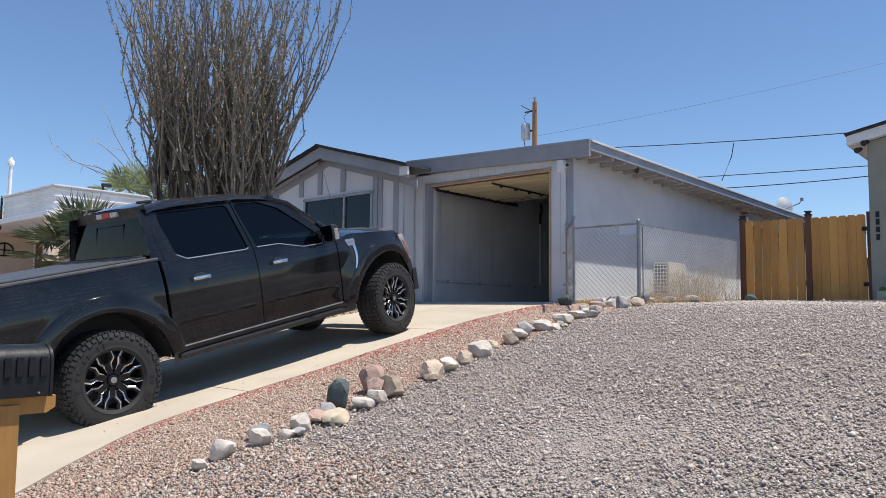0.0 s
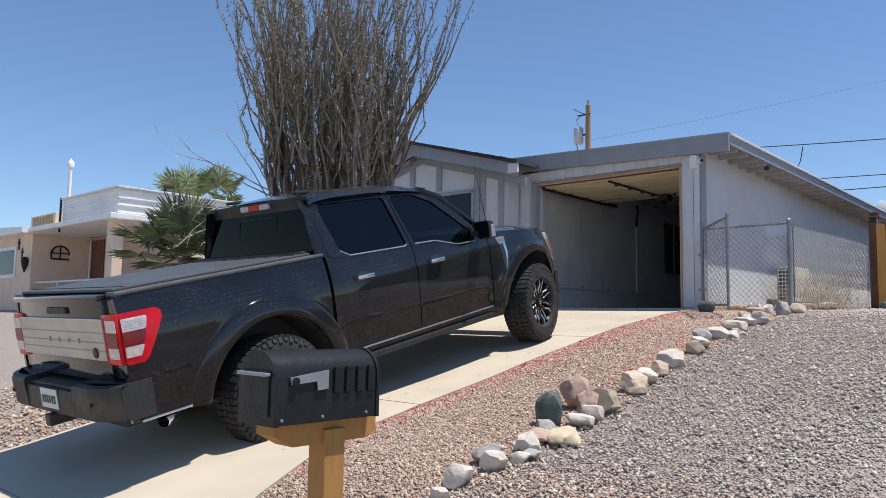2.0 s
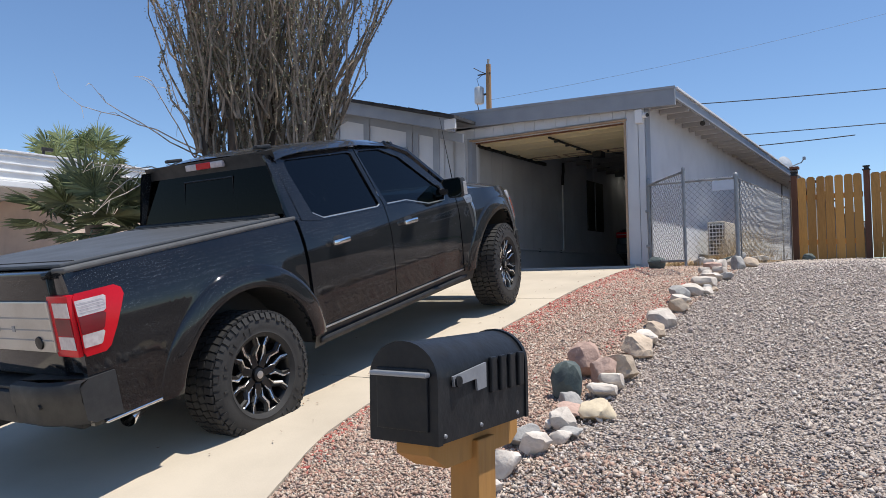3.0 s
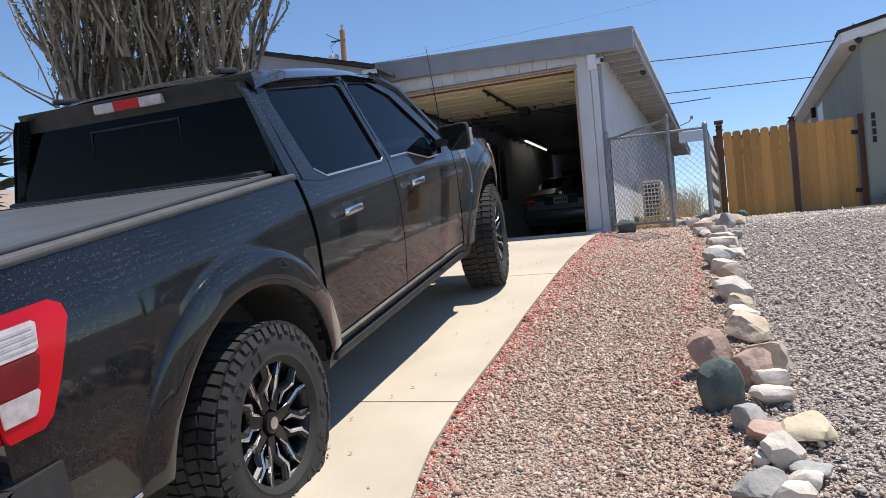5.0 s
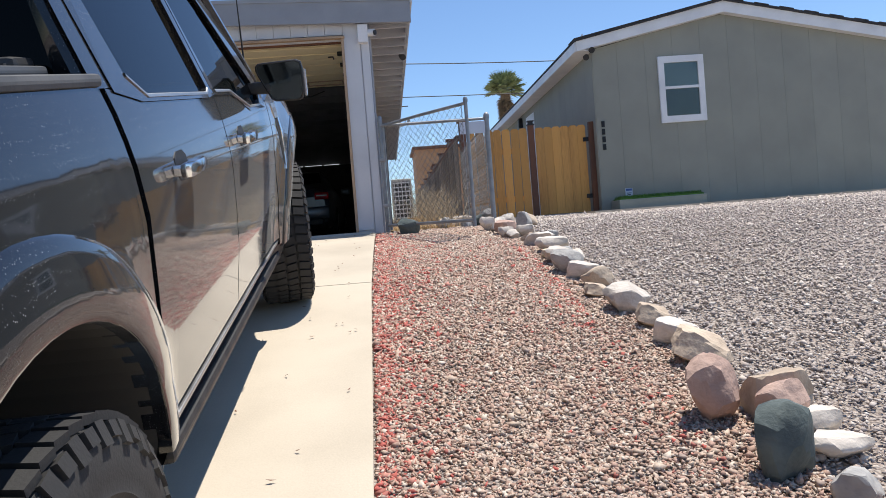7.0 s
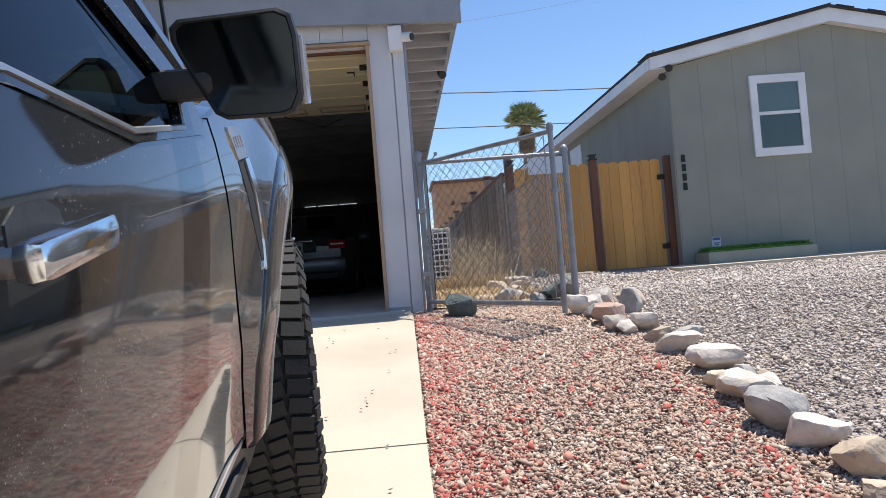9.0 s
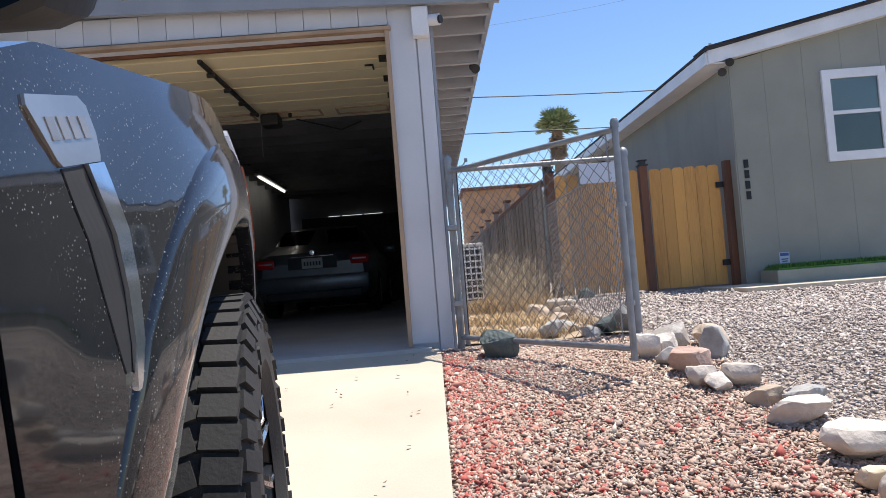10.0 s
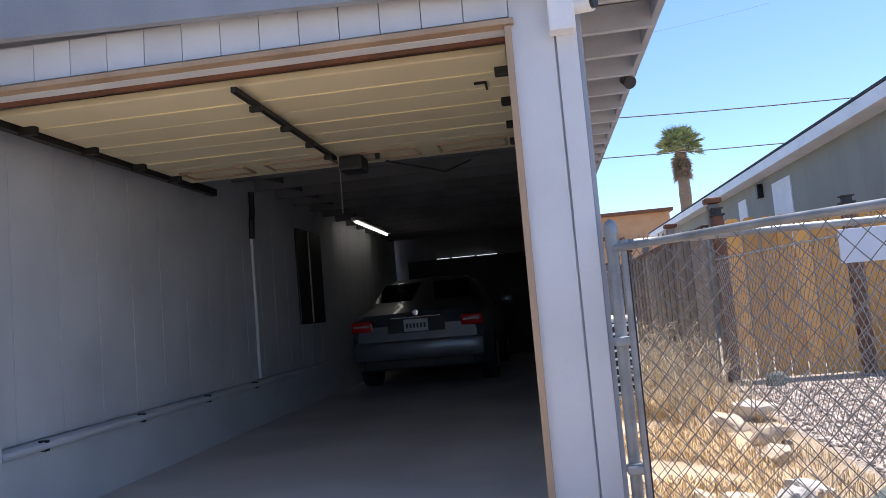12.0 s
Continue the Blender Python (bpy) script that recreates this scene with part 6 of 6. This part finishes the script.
# ---- cream house across the yard ----
ch = thing("cream_house", "cream stucco house with a white ribbed roof parapet", "house")
part("wing_wall", Mesh().box((-32.6, 12.8, 0.6), (7.9, 6.4, 3.6)), "cream_stucco", ch)
part("porch_wall", Mesh().box((-25.4, 11.6, 0.6), (6.2, 0.3, 3.6)), "shaded_stucco", ch)
part("right_wall", Mesh().box((-22.4, 14.0, 0.6), (0.3, 4.6, 3.6)), "cream_stucco", ch)
part("porch_roof", Mesh().box((-25.5, 10.9, 2.50), (6.4, 3.0, 0.16), 0.02), "white_metal", ch, "white flat porch roof")
part("wing_roof", Mesh().prism([(-37, 9.2, 2.40), (-28.5, 9.2, 2.40), (-28.5, 9.2, 2.58), (-31.5, 9.2, 2.74), (-37, 9.2, 2.58)], (0, 7, 0)), "white_metal", ch, "low white roof")
pp = part("parapet", Mesh().box((-24.4, 11.9, 2.95), (3.95, 4.5, 0.76), 0.01), "white_metal", ch, "white ribbed metal parapet")
for k in range(4):
    part("rib", Mesh().box((-22.41, 11.9, 2.62 + k * 0.21), (0.05, 4.55, 0.04), 0.01), "white_metal", pp)
    part("rib", Mesh().box((-24.4, 9.63, 2.62 + k * 0.21), (3.98, 0.05, 0.04), 0.01), "white_metal", pp)
part("parapet_cap", Mesh().box((-24.4, 11.9, 3.35), (4.1, 4.65, 0.05), 0.01), "white_paint", ch)
part("parapet_post", Mesh().box((-26.42, 9.6, 2.85), (0.06, 0.06, 1.1), 0.01), "steel_dark", ch)
cw = part("window", Mesh().box((-31.4, 9.585, 1.50), (2.7, 0.05, 1.1), 0.01), "white_paint", ch, "white-framed window with yellow curtains")
part("pane", Mesh().box((-31.4, 9.555, 1.50), (2.4, 0.01, 0.85)), "dark_glass", cw)
part("curtain", Mesh().box((-31.0, 9.558, 1.50), (1.4, 0.004, 0.84)), "cooler_beige", cw)
cd = part("door", Mesh().box((-27.8, 11.43, 1.2), (1.0, 0.05, 2.2), 0.01), "brown_post", ch, "shaded brown door")
part("door_frame", Mesh().box((-28.38, 11.42, 1.2), (0.1, 0.07, 2.3), 0.01), "white_paint", cd)
part("wall_grille", Mesh().tube([(-28.62, 10.5 + 0.3 * math.cos(a_ * math.pi / 10), 1.75 + 0.3 * abs(math.sin(a_ * math.pi / 10)) * (1 if a_ <= 10 else 0) - (0.15 if a_ > 10 else 0)) for a_ in range(21)], 0.03, 5).box((-28.62, 10.5, 1.80), (0.03, 0.6, 0.04)).box((-28.62, 10.5, 1.83), (0.03, 0.04, 0.45)), "black_metal", ch, "arched wrought-iron wall grille")
part("wall_lantern", Mesh().lathe([(0.02, 1.1), (0.10, 1.35), (0.13, 1.52), (0.05, 1.62)], 10, "z", (-28.95, 9.5, 0)), "black_metal", ch)
for i, (x_, z_) in enumerate(((-33.5, 1.75), (-33.0, 2.05), (-29.85, 2.1), (-29.5, 1.75))):
    part("wall_ornament", Mesh().box((x_, 9.58, z_), (0.08, 0.03, 0.40), 0.01).box((x_, 9.58, z_ + 0.06), (0.26, 0.03, 0.05), 0.01), "steel_dark", ch, "small dark cross-shaped wall ornament" if i == 0 else "")
part("porch_column", Mesh().box((-22.75, 9.75, 0.7), (0.42, 0.3, 3.5), 0.02), "cream_stucco", ch)
part("porch_rail", Mesh().tube([(-28.4, 9.7, 0.75), (-23.0, 9.7, 0.75)], 0.03), "white_paint", ch, "white pipe porch rail", True)
part("rail_post", Mesh().tube([(-26.6, 9.7, -0.6), (-26.6, 9.7, 0.75)], 0.025), "white_paint", ch)
part("rail_post", Mesh().tube([(-24.8, 9.7, -0.6), (-24.8, 9.7, 0.75)], 0.025), "white_paint", ch)
ev = thing("evaporative_cooler", "beige rooftop evaporative cooler", "cooler")
part("cooler_body", Mesh().box((-28.6, 10.3, 2.86), (2.2, 0.9, 0.42), 0.03), "cooler_beige", ev)
for k in range(7):
    part("louvre", Mesh().box((-29.4 + k * 0.27, 9.84, 2.86), (0.2, 0.02, 0.3), 0.005), "palm_dry", ev)
lp = thing("roof_mast", "white roof mast with a lantern top", "mast")
part("mast_pole", Mesh().tube([(-26.1, 9.7, 3.3), (-26.1, 9.7, 4.4)], 0.055, 10), "white_paint", lp, "", True)
part("mast_head", Mesh().lathe([(0.06, 4.36), (0.10, 4.40), (0.10, 4.52), (0.05, 4.58), (0.001, 4.66)], 12, "z", (-26.1, 9.7, 0)), "white_paint", lp, "", True)
rm = thing("roof_camera", "small dark camera on a roof pole", "camera")
part("pole", Mesh().tube([(-22.8, 11.2, 3.2), (-22.8, 11.2, 3.62)], 0.04, 8), "steel_dark", rm)
part("head", Mesh().box((-22.8, 11.3, 3.60), (0.1, 0.3, 0.1), 0.02), "steel_dark", rm)
ph = thing("peach_house", "peach stucco building with a flat brown roof edge", "house")
part("wall", Mesh().box((-2.2, 47, 2.4), (4.2, 4, 4.8)), "peach_stucco", ph)
part("roof_edge", Mesh().box((-2.2, 46.9, 4.88), (4.5, 4.4, 0.16), 0.02), "brown_post", ph)
for k in range(3):
    part("roof_beam", Mesh().box((-3.4 + k * 0.9, 44.7, 3.7 - k * 0.1), (0.18, 0.6, 0.18), 0.02), "brown_post", ph)

oh = thing("street_house", "tan low house across the street", "house")
part("wall", Mesh().box((-9, -27, -0.6), (15, 6, 3.0)), "cream_stucco", oh)
part("roof", Mesh().prism([(-17, -23.4, 0.85), (-1, -23.4, 0.85), (-1, -27, 2.2), (-17, -27, 2.2)], (0, -0.2, 0.12)).prism([(-17, -30.6, 0.85), (-1, -30.6, 0.85), (-1, -27, 2.2), (-17, -27, 2.2)], (0, 0.2, 0.12)), "shingle", oh)
part("window", Mesh().box((-6, -23.97, -0.3), (2.0, 0.06, 1.2), 0.01), "dark_glass", oh)
part("window", Mesh().box((-12, -23.97, -0.3), (2.4, 0.06, 1.2), 0.01), "dark_glass", oh)

# ---- utility pole and cables ----
up = thing("utility_pole", "weathered wooden utility pole with a transformer", "utility pole")
part("pole", Mesh().tube([(-20.55, 31.6, 0), (-20.52, 31.6, 5), (-20.5, 31.6, 10.35)], [0.17, 0.15, 0.12], 12), "pole_wood", up, "", True)
part("transformer", Mesh().lathe([(0.001, 8.45), (0.20, 8.47), (0.24, 8.55), (0.24, 9.2), (0.2, 9.28), (0.001, 9.3)], 18, "z", (-20.98, 31.5, 0)), "transformer", up, "pale grey transformer can", True)
part("bracket", Mesh().box((-20.72, 31.55, 8.9), (0.4, 0.08, 0.08)).box((-20.72, 31.55, 9.9), (0.7, 0.05, 0.06)), "steel_dark", up)
part("top_pin", Mesh().tube([(-20.5, 31.6, 10.3), (-20.5, 31.6, 10.6)], [0.04, 0.07], 8), "insulator", up)
part("jumper", Mesh().tube([(-21.3, 31.55, 10.3), (-20.9, 31.55, 10.05), (-20.6, 31.55, 9.9)], 0.02, 5), "cable", up)
part("jumper", Mesh().tube([(-20.98, 31.5, 9.3), (-21.1, 31.5, 9.7), (-20.75, 31.55, 9.9)], 0.015, 5), "cable", up)
part("jumper", Mesh().tube([(-21.1, 31.5, 8.5), (-20.9, 31.5, 7.6), (-20.6, 31.5, 7.2)], 0.02, 5), "cable", up)


def span(p, q, sag, r):
    p, q = Vector(p), Vector(q)
    pts = [p.lerp(q, k / 16) - Vector((0, 0, sag * 4 * (k / 16) * (1 - k / 16))) for k in range(17)]
    return Mesh().tube(pts, r, 5, False)


cb = thing("overhead_cables", "black overhead service cables", "cables")
part("upper_cable", span((-20.5, 31.5, 7.9), (14, 31.7, 6.4), 0.65, 0.02), "cable", cb)
part("lower_cable", span((-20.5, 31.5, 6.1), (14, 31.7, 5.1), 0.35, 0.018), "cable", cb)
part("lower_cable", span((-20.5, 31.5, 5.85), (-5.0, 31.7, 4.98), 0.3, 0.02), "cable", cb)
part("high_cable", span((-20.4, 31.6, 8.6), (8, 52, 17.0), 0.6, 0.006), "cable", cb)
part("cable_clamp", Mesh().tube([(-10.65, 31.5, 6.85), (-10.75, 31.5, 6.3), (-11.1, 31.3, 5.3)], 0.02, 5), "cable", cb)

# ---- border rocks ----
def rock_data(name, seed, material):
    rnd = random.Random(seed)
    bm = bmesh.new()
    bmesh.ops.create_icosphere(bm, subdivisions=3, radius=0.5)
    off = Vector((rnd.uniform(0, 50), rnd.uniform(0, 50), rnd.uniform(0, 50)))
    cuts = [(Vector((rnd.gauss(0, 1), rnd.gauss(0, 1), rnd.gauss(0, 0.7))).normalized(), rnd.uniform(0.22, 0.38)) for _ in range(13)]
    pts = []
    for v in bm.verts:
        p = v.co.copy()
        p *= 1 + 0.30 * noise.noise(p * 1.9 + off)
        for nrm, dist in cuts:
            over = p.dot(nrm) - dist
            if over > 0:
                p -= nrm * over * 0.93
        p *= 1 + 0.13 * noise.noise(p * 4.5 + off) + 0.07 * noise.noise(p * 11 + off) + 0.035 * noise.noise(p * 23 + off)
        v.co = p
        pts.append(p)
    for k in range(3):
        lo, hi = min(p[k] for p in pts), max(p[k] for p in pts)
        for v in bm.verts:
            v.co[k] = (v.co[k] - (lo + hi) / 2) / (hi - lo)
    me = bpy.data.meshes.new(name)
    bm.to_mesh(me)
    bm.free()
    me.materials.append(MATS[material])
    me.polygons.foreach_set("use_smooth", [True] * len(me.polygons))
    me.set_sharp_from_angle(angle=radians(24))
    return me


ROCKSETS = {c: [rock_data("rock", 10 * i + j, m) for j in range(4)] for i, (c, m) in enumerate((("w", "rock_white"), ("g", "rock_grey"), ("t", "rock_tan"), ("p", "rock_pink"), ("b", "rock_blue"), ("c", "rock_cream")))}
ROCKNAME = {"w": "chalky white", "g": "rough grey", "t": "tan", "p": "pinkish brown", "b": "dark blue-green", "c": "pale cream"}
NEAR_ROCKS = [(-4.66, 3.72, 0.12, 0.07), (-4.70, 3.92, 0.18, 0.13), (-4.65, 4.21, 0.17, 0.12), (-4.76, 4.28, 0.20, 0.13), (-4.56, 4.49, 0.15, 0.06), (-4.59, 4.40, 0.13, 0.07), (-4.65, 4.58, 0.16, 0.13), (-4.73, 4.56, 0.07, 0.06), (-4.69, 4.80, 0.18, 0.09), (-4.54, 4.84, 0.23, 0.12), (-4.76, 4.94, 0.16, 0.11), (-4.66, 5.24, 0.20, 0.08), (-4.65, 5.39, 0.17, 0.11), (-4.73, 5.44, 0.19, 0.20), (-4.67, 5.60, 0.27, 0.19), (-4.93, 5.60, 0.24, 0.26), (-4.88, 5.16, 0.20, 0.25), (-4.72, 6.18, 0.26, 0.16), (-4.74, 6.44, 0.21, 0.13), (-4.75, 6.71, 0.18, 0.13), (-4.79, 7.03, 0.26, 0.16), (-4.88, 7.34, 0.15, 0.09)]
FAR_ROCKS = [(-4.80, 7.58, 0.21, 0.13), (-4.84, 7.80, 0.21, 0.12), (-4.90, 7.98, 0.23, 0.17), (-4.86, 8.32, 0.27, 0.12), (-4.73, 8.35, 0.13, 0.08), (-4.76, 8.53, 0.11, 0.07), (-4.68, 8.50, 0.08, 0.05), (-4.91, 8.49, 0.13, 0.07), (-4.84, 8.72, 0.26, 0.12), (-4.86, 9.09, 0.26, 0.10), (-4.89, 9.33, 0.16, 0.08), (-4.75, 9.26, 0.19, 0.09), (-4.88, 9.60, 0.17, 0.11), (-5.00, 9.55, 0.14, 0.08), (-5.07, 9.64, 0.14, 0.10), (-5.02, 9.87, 0.21, 0.14), (-4.78, 10.14, 0.17, 0.17), (-5.15, 10.23, 0.15, 0.14), (-4.91, 10.50, 0.19, 0.14), (-5.09, 10.05, 0.11, 0.10), (-4.70, 10.42, 0.20, 0.13), (-5.03, 10.30, 0.17, 0.12)]
GATE_ROCKS = [(-5.93, 10.60, 0.23, 0.17), (-5.52, 11.22, 0.17, 0.13), (-5.14, 11.18, 0.18, 0.13), (-4.99, 11.26, 0.17, 0.19), (-5.25, 11.12, 0.14, 0.08), (-5.68, 11.30, 0.18, 0.08), (-5.82, 11.42, 0.14, 0.07), (-5.36, 11.45, 0.20, 0.10), (-5.20, 12.60, 0.24, 0.12), (-5.35, 13.00, 0.22, 0.12), (-5.10, 13.30, 0.30, 0.14), (-5.30, 12.10, 0.18, 0.10), (-4.55, 14.62, 0.20, 0.12)]


def lay_rocks(rows, tints, group, where):
    for (x_, y_, w_, h_), c in zip(rows, tints):
        ob = new("rock", ROCKSETS[c][RND.randrange(4)])
        ob.matrix_basis = pose(x_, y_, gz(y_) + h_ * 0.40, RND.uniform(-6, 6), RND.uniform(-6, 6), RND.uniform(-20, 20) + RND.choice((0, 180))) @ Matrix.Diagonal((w_ * 1.06, w_ * 0.92, h_ * 1.22, 1))
        size = "large " if w_ > 0.23 else ("small " if w_ < 0.14 else "")
        tagged(ob, size + ROCKNAME[c] + " landscaping rock " + where, "rock", group)


lay_rocks(NEAR_ROCKS, "wwwggwwwpcgwwptpbtwtwt", "border rocks", "in the gravel border")
lay_rocks(FAR_ROCKS, "twgwwgtcwwtgwwwpgwwgtw", "border rocks", "in the gravel border")
lay_rocks(GATE_ROCKS, "bgbggttgttwtb", "rocks by the gate", "beside the chain-link gate")

# ---- dry weeds in the side yard ----
ea = Mesh()
rows = [[(x_, y_, gz(y_) + 0.012 + 0.03 * noise.noise((x_ * 3, y_ * 3, 2))) for x_ in [-6.28 + k * 0.12 for k in range(12)]] for y_ in [11.1 + k * 0.25 for k in range(46)]]
solid("bare_earth", ea.grid(rows), "dry_earth", "dusty tan bare earth in the side yard", "ground", kind="structure", smooth=True)
gr, st = Mesh(), Mesh()
R3 = random.Random(9)
for k in range(20000):
    t = R3.random()
    y_ = 11.15 + 4.2 * t
    x_ = R3.gauss(-5.75, 0.24) if R3.random() < 0.8 else R3.uniform(-6.2, -5.0)
    if not -6.22 < x_ < -4.9 or noise.noise((x_ * 2.2, y_ * 1.7, 5)) < -0.12:
        continue
    h_ = R3.uniform(0.03, 0.11) * (1.6 if t > 0.45 else 0.8)
    a_ = R3.uniform(0, 6.28)
    ln = Vector((math.cos(a_), math.sin(a_), 0)) * h_ * R3.uniform(0.3, 1.1)
    wv = Vector((-ln.y, ln.x, 0)).normalized() * 0.0025
    b = Vector((x_, y_, gz(y_)))
    mid = b + ln * 0.4 + Vector((0, 0, h_ * 0.75))
    gr.add([b - wv, b + wv, mid + wv, b + ln + Vector((0, 0, h_)), mid - wv], [(0, 1, 2, 4), (4, 2, 3)])
for k in range(260):
    y_, x_ = R3.uniform(13.0, 15.6), R3.gauss(-5.5, 0.2)
    if not -6.1 < x_ < -4.97:
        continue
    h_ = R3.uniform(0.25, 0.62)
    b = Vector((x_, y_, gz(y_)))
    e = b + Vector((R3.gauss(0, 0.16), R3.gauss(0, 0.16), h_))
    st.tube([b, b.lerp(e, 0.5) + Vector((0.02, 0.01, 0.03)), e], [0.004, 0.003, 0.0015], 3, False)
    for q in range(5):
        p = b.lerp(e, R3.uniform(0.4, 1))
        st.tube([p, p + Vector((R3.gauss(0, 0.07), R3.gauss(0, 0.07), R3.uniform(0, 0.1)))], [0.002, 0.001], 3, False)
solid("dry_grass", gr, "straw", "straw-yellow dry grass in the side yard", "dry grass", kind="stuff")
solid("dry_weeds", st, "weed_stem", "brittle brown dead weeds in the side yard", "weeds", kind="stuff")

# ---- loose gravel ----
OCT = np.array([(1, 0, 0), (-1, 0, 0), (0, 1, 0), (0, -1, 0), (0, 0, 1), (0, 0, -1)], float)
OFC = np.array([(0, 2, 4), (2, 1, 4), (1, 3, 4), (3, 0, 4), (2, 0, 5), (1, 2, 5), (3, 1, 5), (0, 3, 5)])


def gravel(name, label, material, xy, sizes, seed):
    """Angular stones scattered on the slope, joined into one mesh."""
    rg = np.random.default_rng(seed)
    n = len(xy)
    gy, gzv = [q[0] for q in GROUND], [q[1] for q in GROUND]
    z = np.interp(xy[:, 1], gy, gzv)
    sh = OCT[None] * rg.uniform(0.6, 1.25, (n, 6, 1)) + rg.normal(0, 0.25, (n, 6, 3))
    sh *= sizes[:, None, None] * np.stack([np.ones(n), rg.uniform(0.62, 1.0, n), rg.uniform(0.4, 0.75, n)], 1)[:, None]
    a, b = rg.uniform(0, 2 * np.pi, n), rg.normal(0, 0.5, n)
    ca, sa, cb_, sb = np.cos(a), np.sin(a), np.cos(b), np.sin(b)
    x1, z1 = sh[..., 0] * cb_[:, None] - sh[..., 2] * sb[:, None], sh[..., 0] * sb[:, None] + sh[..., 2] * cb_[:, None]
    px = x1 * ca[:, None] - sh[..., 1] * sa[:, None] + xy[:, 0:1]
    py = x1 * sa[:, None] + sh[..., 1] * ca[:, None] + xy[:, 1:2]
    pz = z1 + z[:, None] + sizes[:, None] * rg.uniform(-0.2, 0.22, (n, 1))
    vs = np.stack([px, py, pz], -1).reshape(-1, 3)
    fs = (OFC[None] + 6 * np.arange(n)[:, None, None]).reshape(-1)
    me = bpy.data.meshes.new(name)
    me.vertices.add(len(vs)), me.loops.add(len(fs)), me.polygons.add(len(fs) // 3)
    me.vertices.foreach_set("co", vs.ravel().astype(np.float32))
    me.loops.foreach_set("vertex_index", fs.astype(np.int32))
    me.polygons.foreach_set("loop_start", np.arange(0, len(fs), 3, dtype=np.int32))
    me.update(calc_edges=True)
    me.materials.append(MATS[material])
    tagged(new(name, me), label, "gravel", kind="stuff")


rg = np.random.default_rng(3)


def scatter(n, x0, x1, y0, y1):
    return np.stack([rg.uniform(x0, x1, n), rg.uniform(y0, y1, n)], 1)


def thin_out(p, x0, x1, y0, y1, soft):
    """Let the stones grow sparse towards the edges of their patch."""
    d = np.min(np.stack([p[:, 0] - x0, x1 - p[:, 0], p[:, 1] - y0, y1 - p[:, 1]], 1), 1)
    return p[rg.random(len(p)) < d / soft]


def edge_right(y):
    return np.interp(y, [-4, 2, 2.7, 3.3, 4.0, 4.6, 5.2, 8, 11], [-4.5, -5.26, -5.52, -5.83, -6.09, -6.22, -6.27, -6.3, -6.29])


p = scatter(118000, -6.4, -4.75, 2.2, 11.0)
p = p[p[:, 0] > edge_right(p[:, 1]) + 0.012]
gravel("gravel", "pinkish tan crushed gravel between driveway and rocks", "pebbles_pink", p, rg.gamma(3, 0.0022, len(p)) + 0.0045, 21)
p = thin_out(scatter(22000, -5.0, -2.9, 0.6, 4.6), -5.0, -2.9, 0.6, 4.6, 0.6)
gravel("gravel", "pinkish tan crushed gravel by the mailbox", "pebbles_pink", p, rg.gamma(3, 0.0026, len(p)) + 0.005, 25)
p = thin_out(scatter(145000, -4.8, 2.4, 1.8, 11.9), -5.6, 2.4, 1.8, 11.9, 0.8)
gravel("gravel", "grey crushed gravel yard beyond the rocks", "pebbles_grey", p, rg.gamma(3, 0.0023, len(p)) + 0.005, 22)
p = scatter(30000, -4.9, 4.5, 11.4, 14.6)
p = p[(p[:, 1] < 13.75) | (p[:, 0] < -3.1)]
gravel("gravel", "grey crushed gravel beside the fence", "pebbles_grey", p, rg.gamma(4, 0.0028, len(p)) + 0.006, 23)
p = scatter(8000, -12.5, -9.1, 2.2, 10.4)
gravel("gravel", "pinkish tan gravel under the ocotillo", "pebbles_pink", p, rg.gamma(6, 0.003, len(p)) + 0.008, 24)
# red stones spilled along the driveway edge and by the rocks
n = 13000
yr = rg.uniform(3.6, 10.9, n)
xr = edge_right(yr) + 0.015 + rg.exponential(0.11, n) * np.interp(yr, [3.6, 6, 8.5, 10, 10.9], [0.5, 0.9, 2.0, 1.6, 0.7])
keep = rg.random(n) < np.interp(yr, [3.6, 5.5, 8, 10.2, 10.9], [0.15, 0.45, 1, 1, 0.3])
red = np.stack([xr, yr], 1)[keep]
m2 = 2400
yb = rg.uniform(5.2, 9.6, m2)
blob = np.stack([-5.02 - rg.exponential(0.10, m2), yb], 1)[rg.random(m2) < np.interp(yb, [5.2, 6.5, 7.6, 8.2, 9.6], [0.3, 0.2, 1, 0.9, 0.1])]
gravel("red_gravel", "bright red gravel along the driveway edge", "pebbles_red", np.concatenate([red, blob, np.stack([rg.normal(-5.6, 0.16, 220), rg.normal(8.6, 0.2, 220)], 1)]), rg.gamma(2.5, 0.0028, len(red) + len(blob) + 220) + 0.0045, 26)
# a few leaves and twigs lying about
lv = Mesh()
for k in range(60):
    y_ = RND.uniform(3.5, 10.8)
    x_ = RND.uniform(-6.9, -6.35) if k % 3 else RND.uniform(-8.6, -6.4)
    a_ = RND.uniform(0, 6.28)
    d_, e_ = Vector((math.cos(a_), math.sin(a_), 0)) * RND.uniform(0.008, 0.02), Vector((-math.sin(a_), math.cos(a_), 0)) * 0.006
    b = Vector((x_, y_, gz(y_) + 0.026))
    lv.add([b - d_, b - e_, b + d_ + Vector((0, 0, 0.006)), b + e_], [(0, 1, 2, 3)])
solid("fallen_leaves", lv, "brown_post", "scattered dry brown leaves on the driveway", "leaves", kind="stuff")
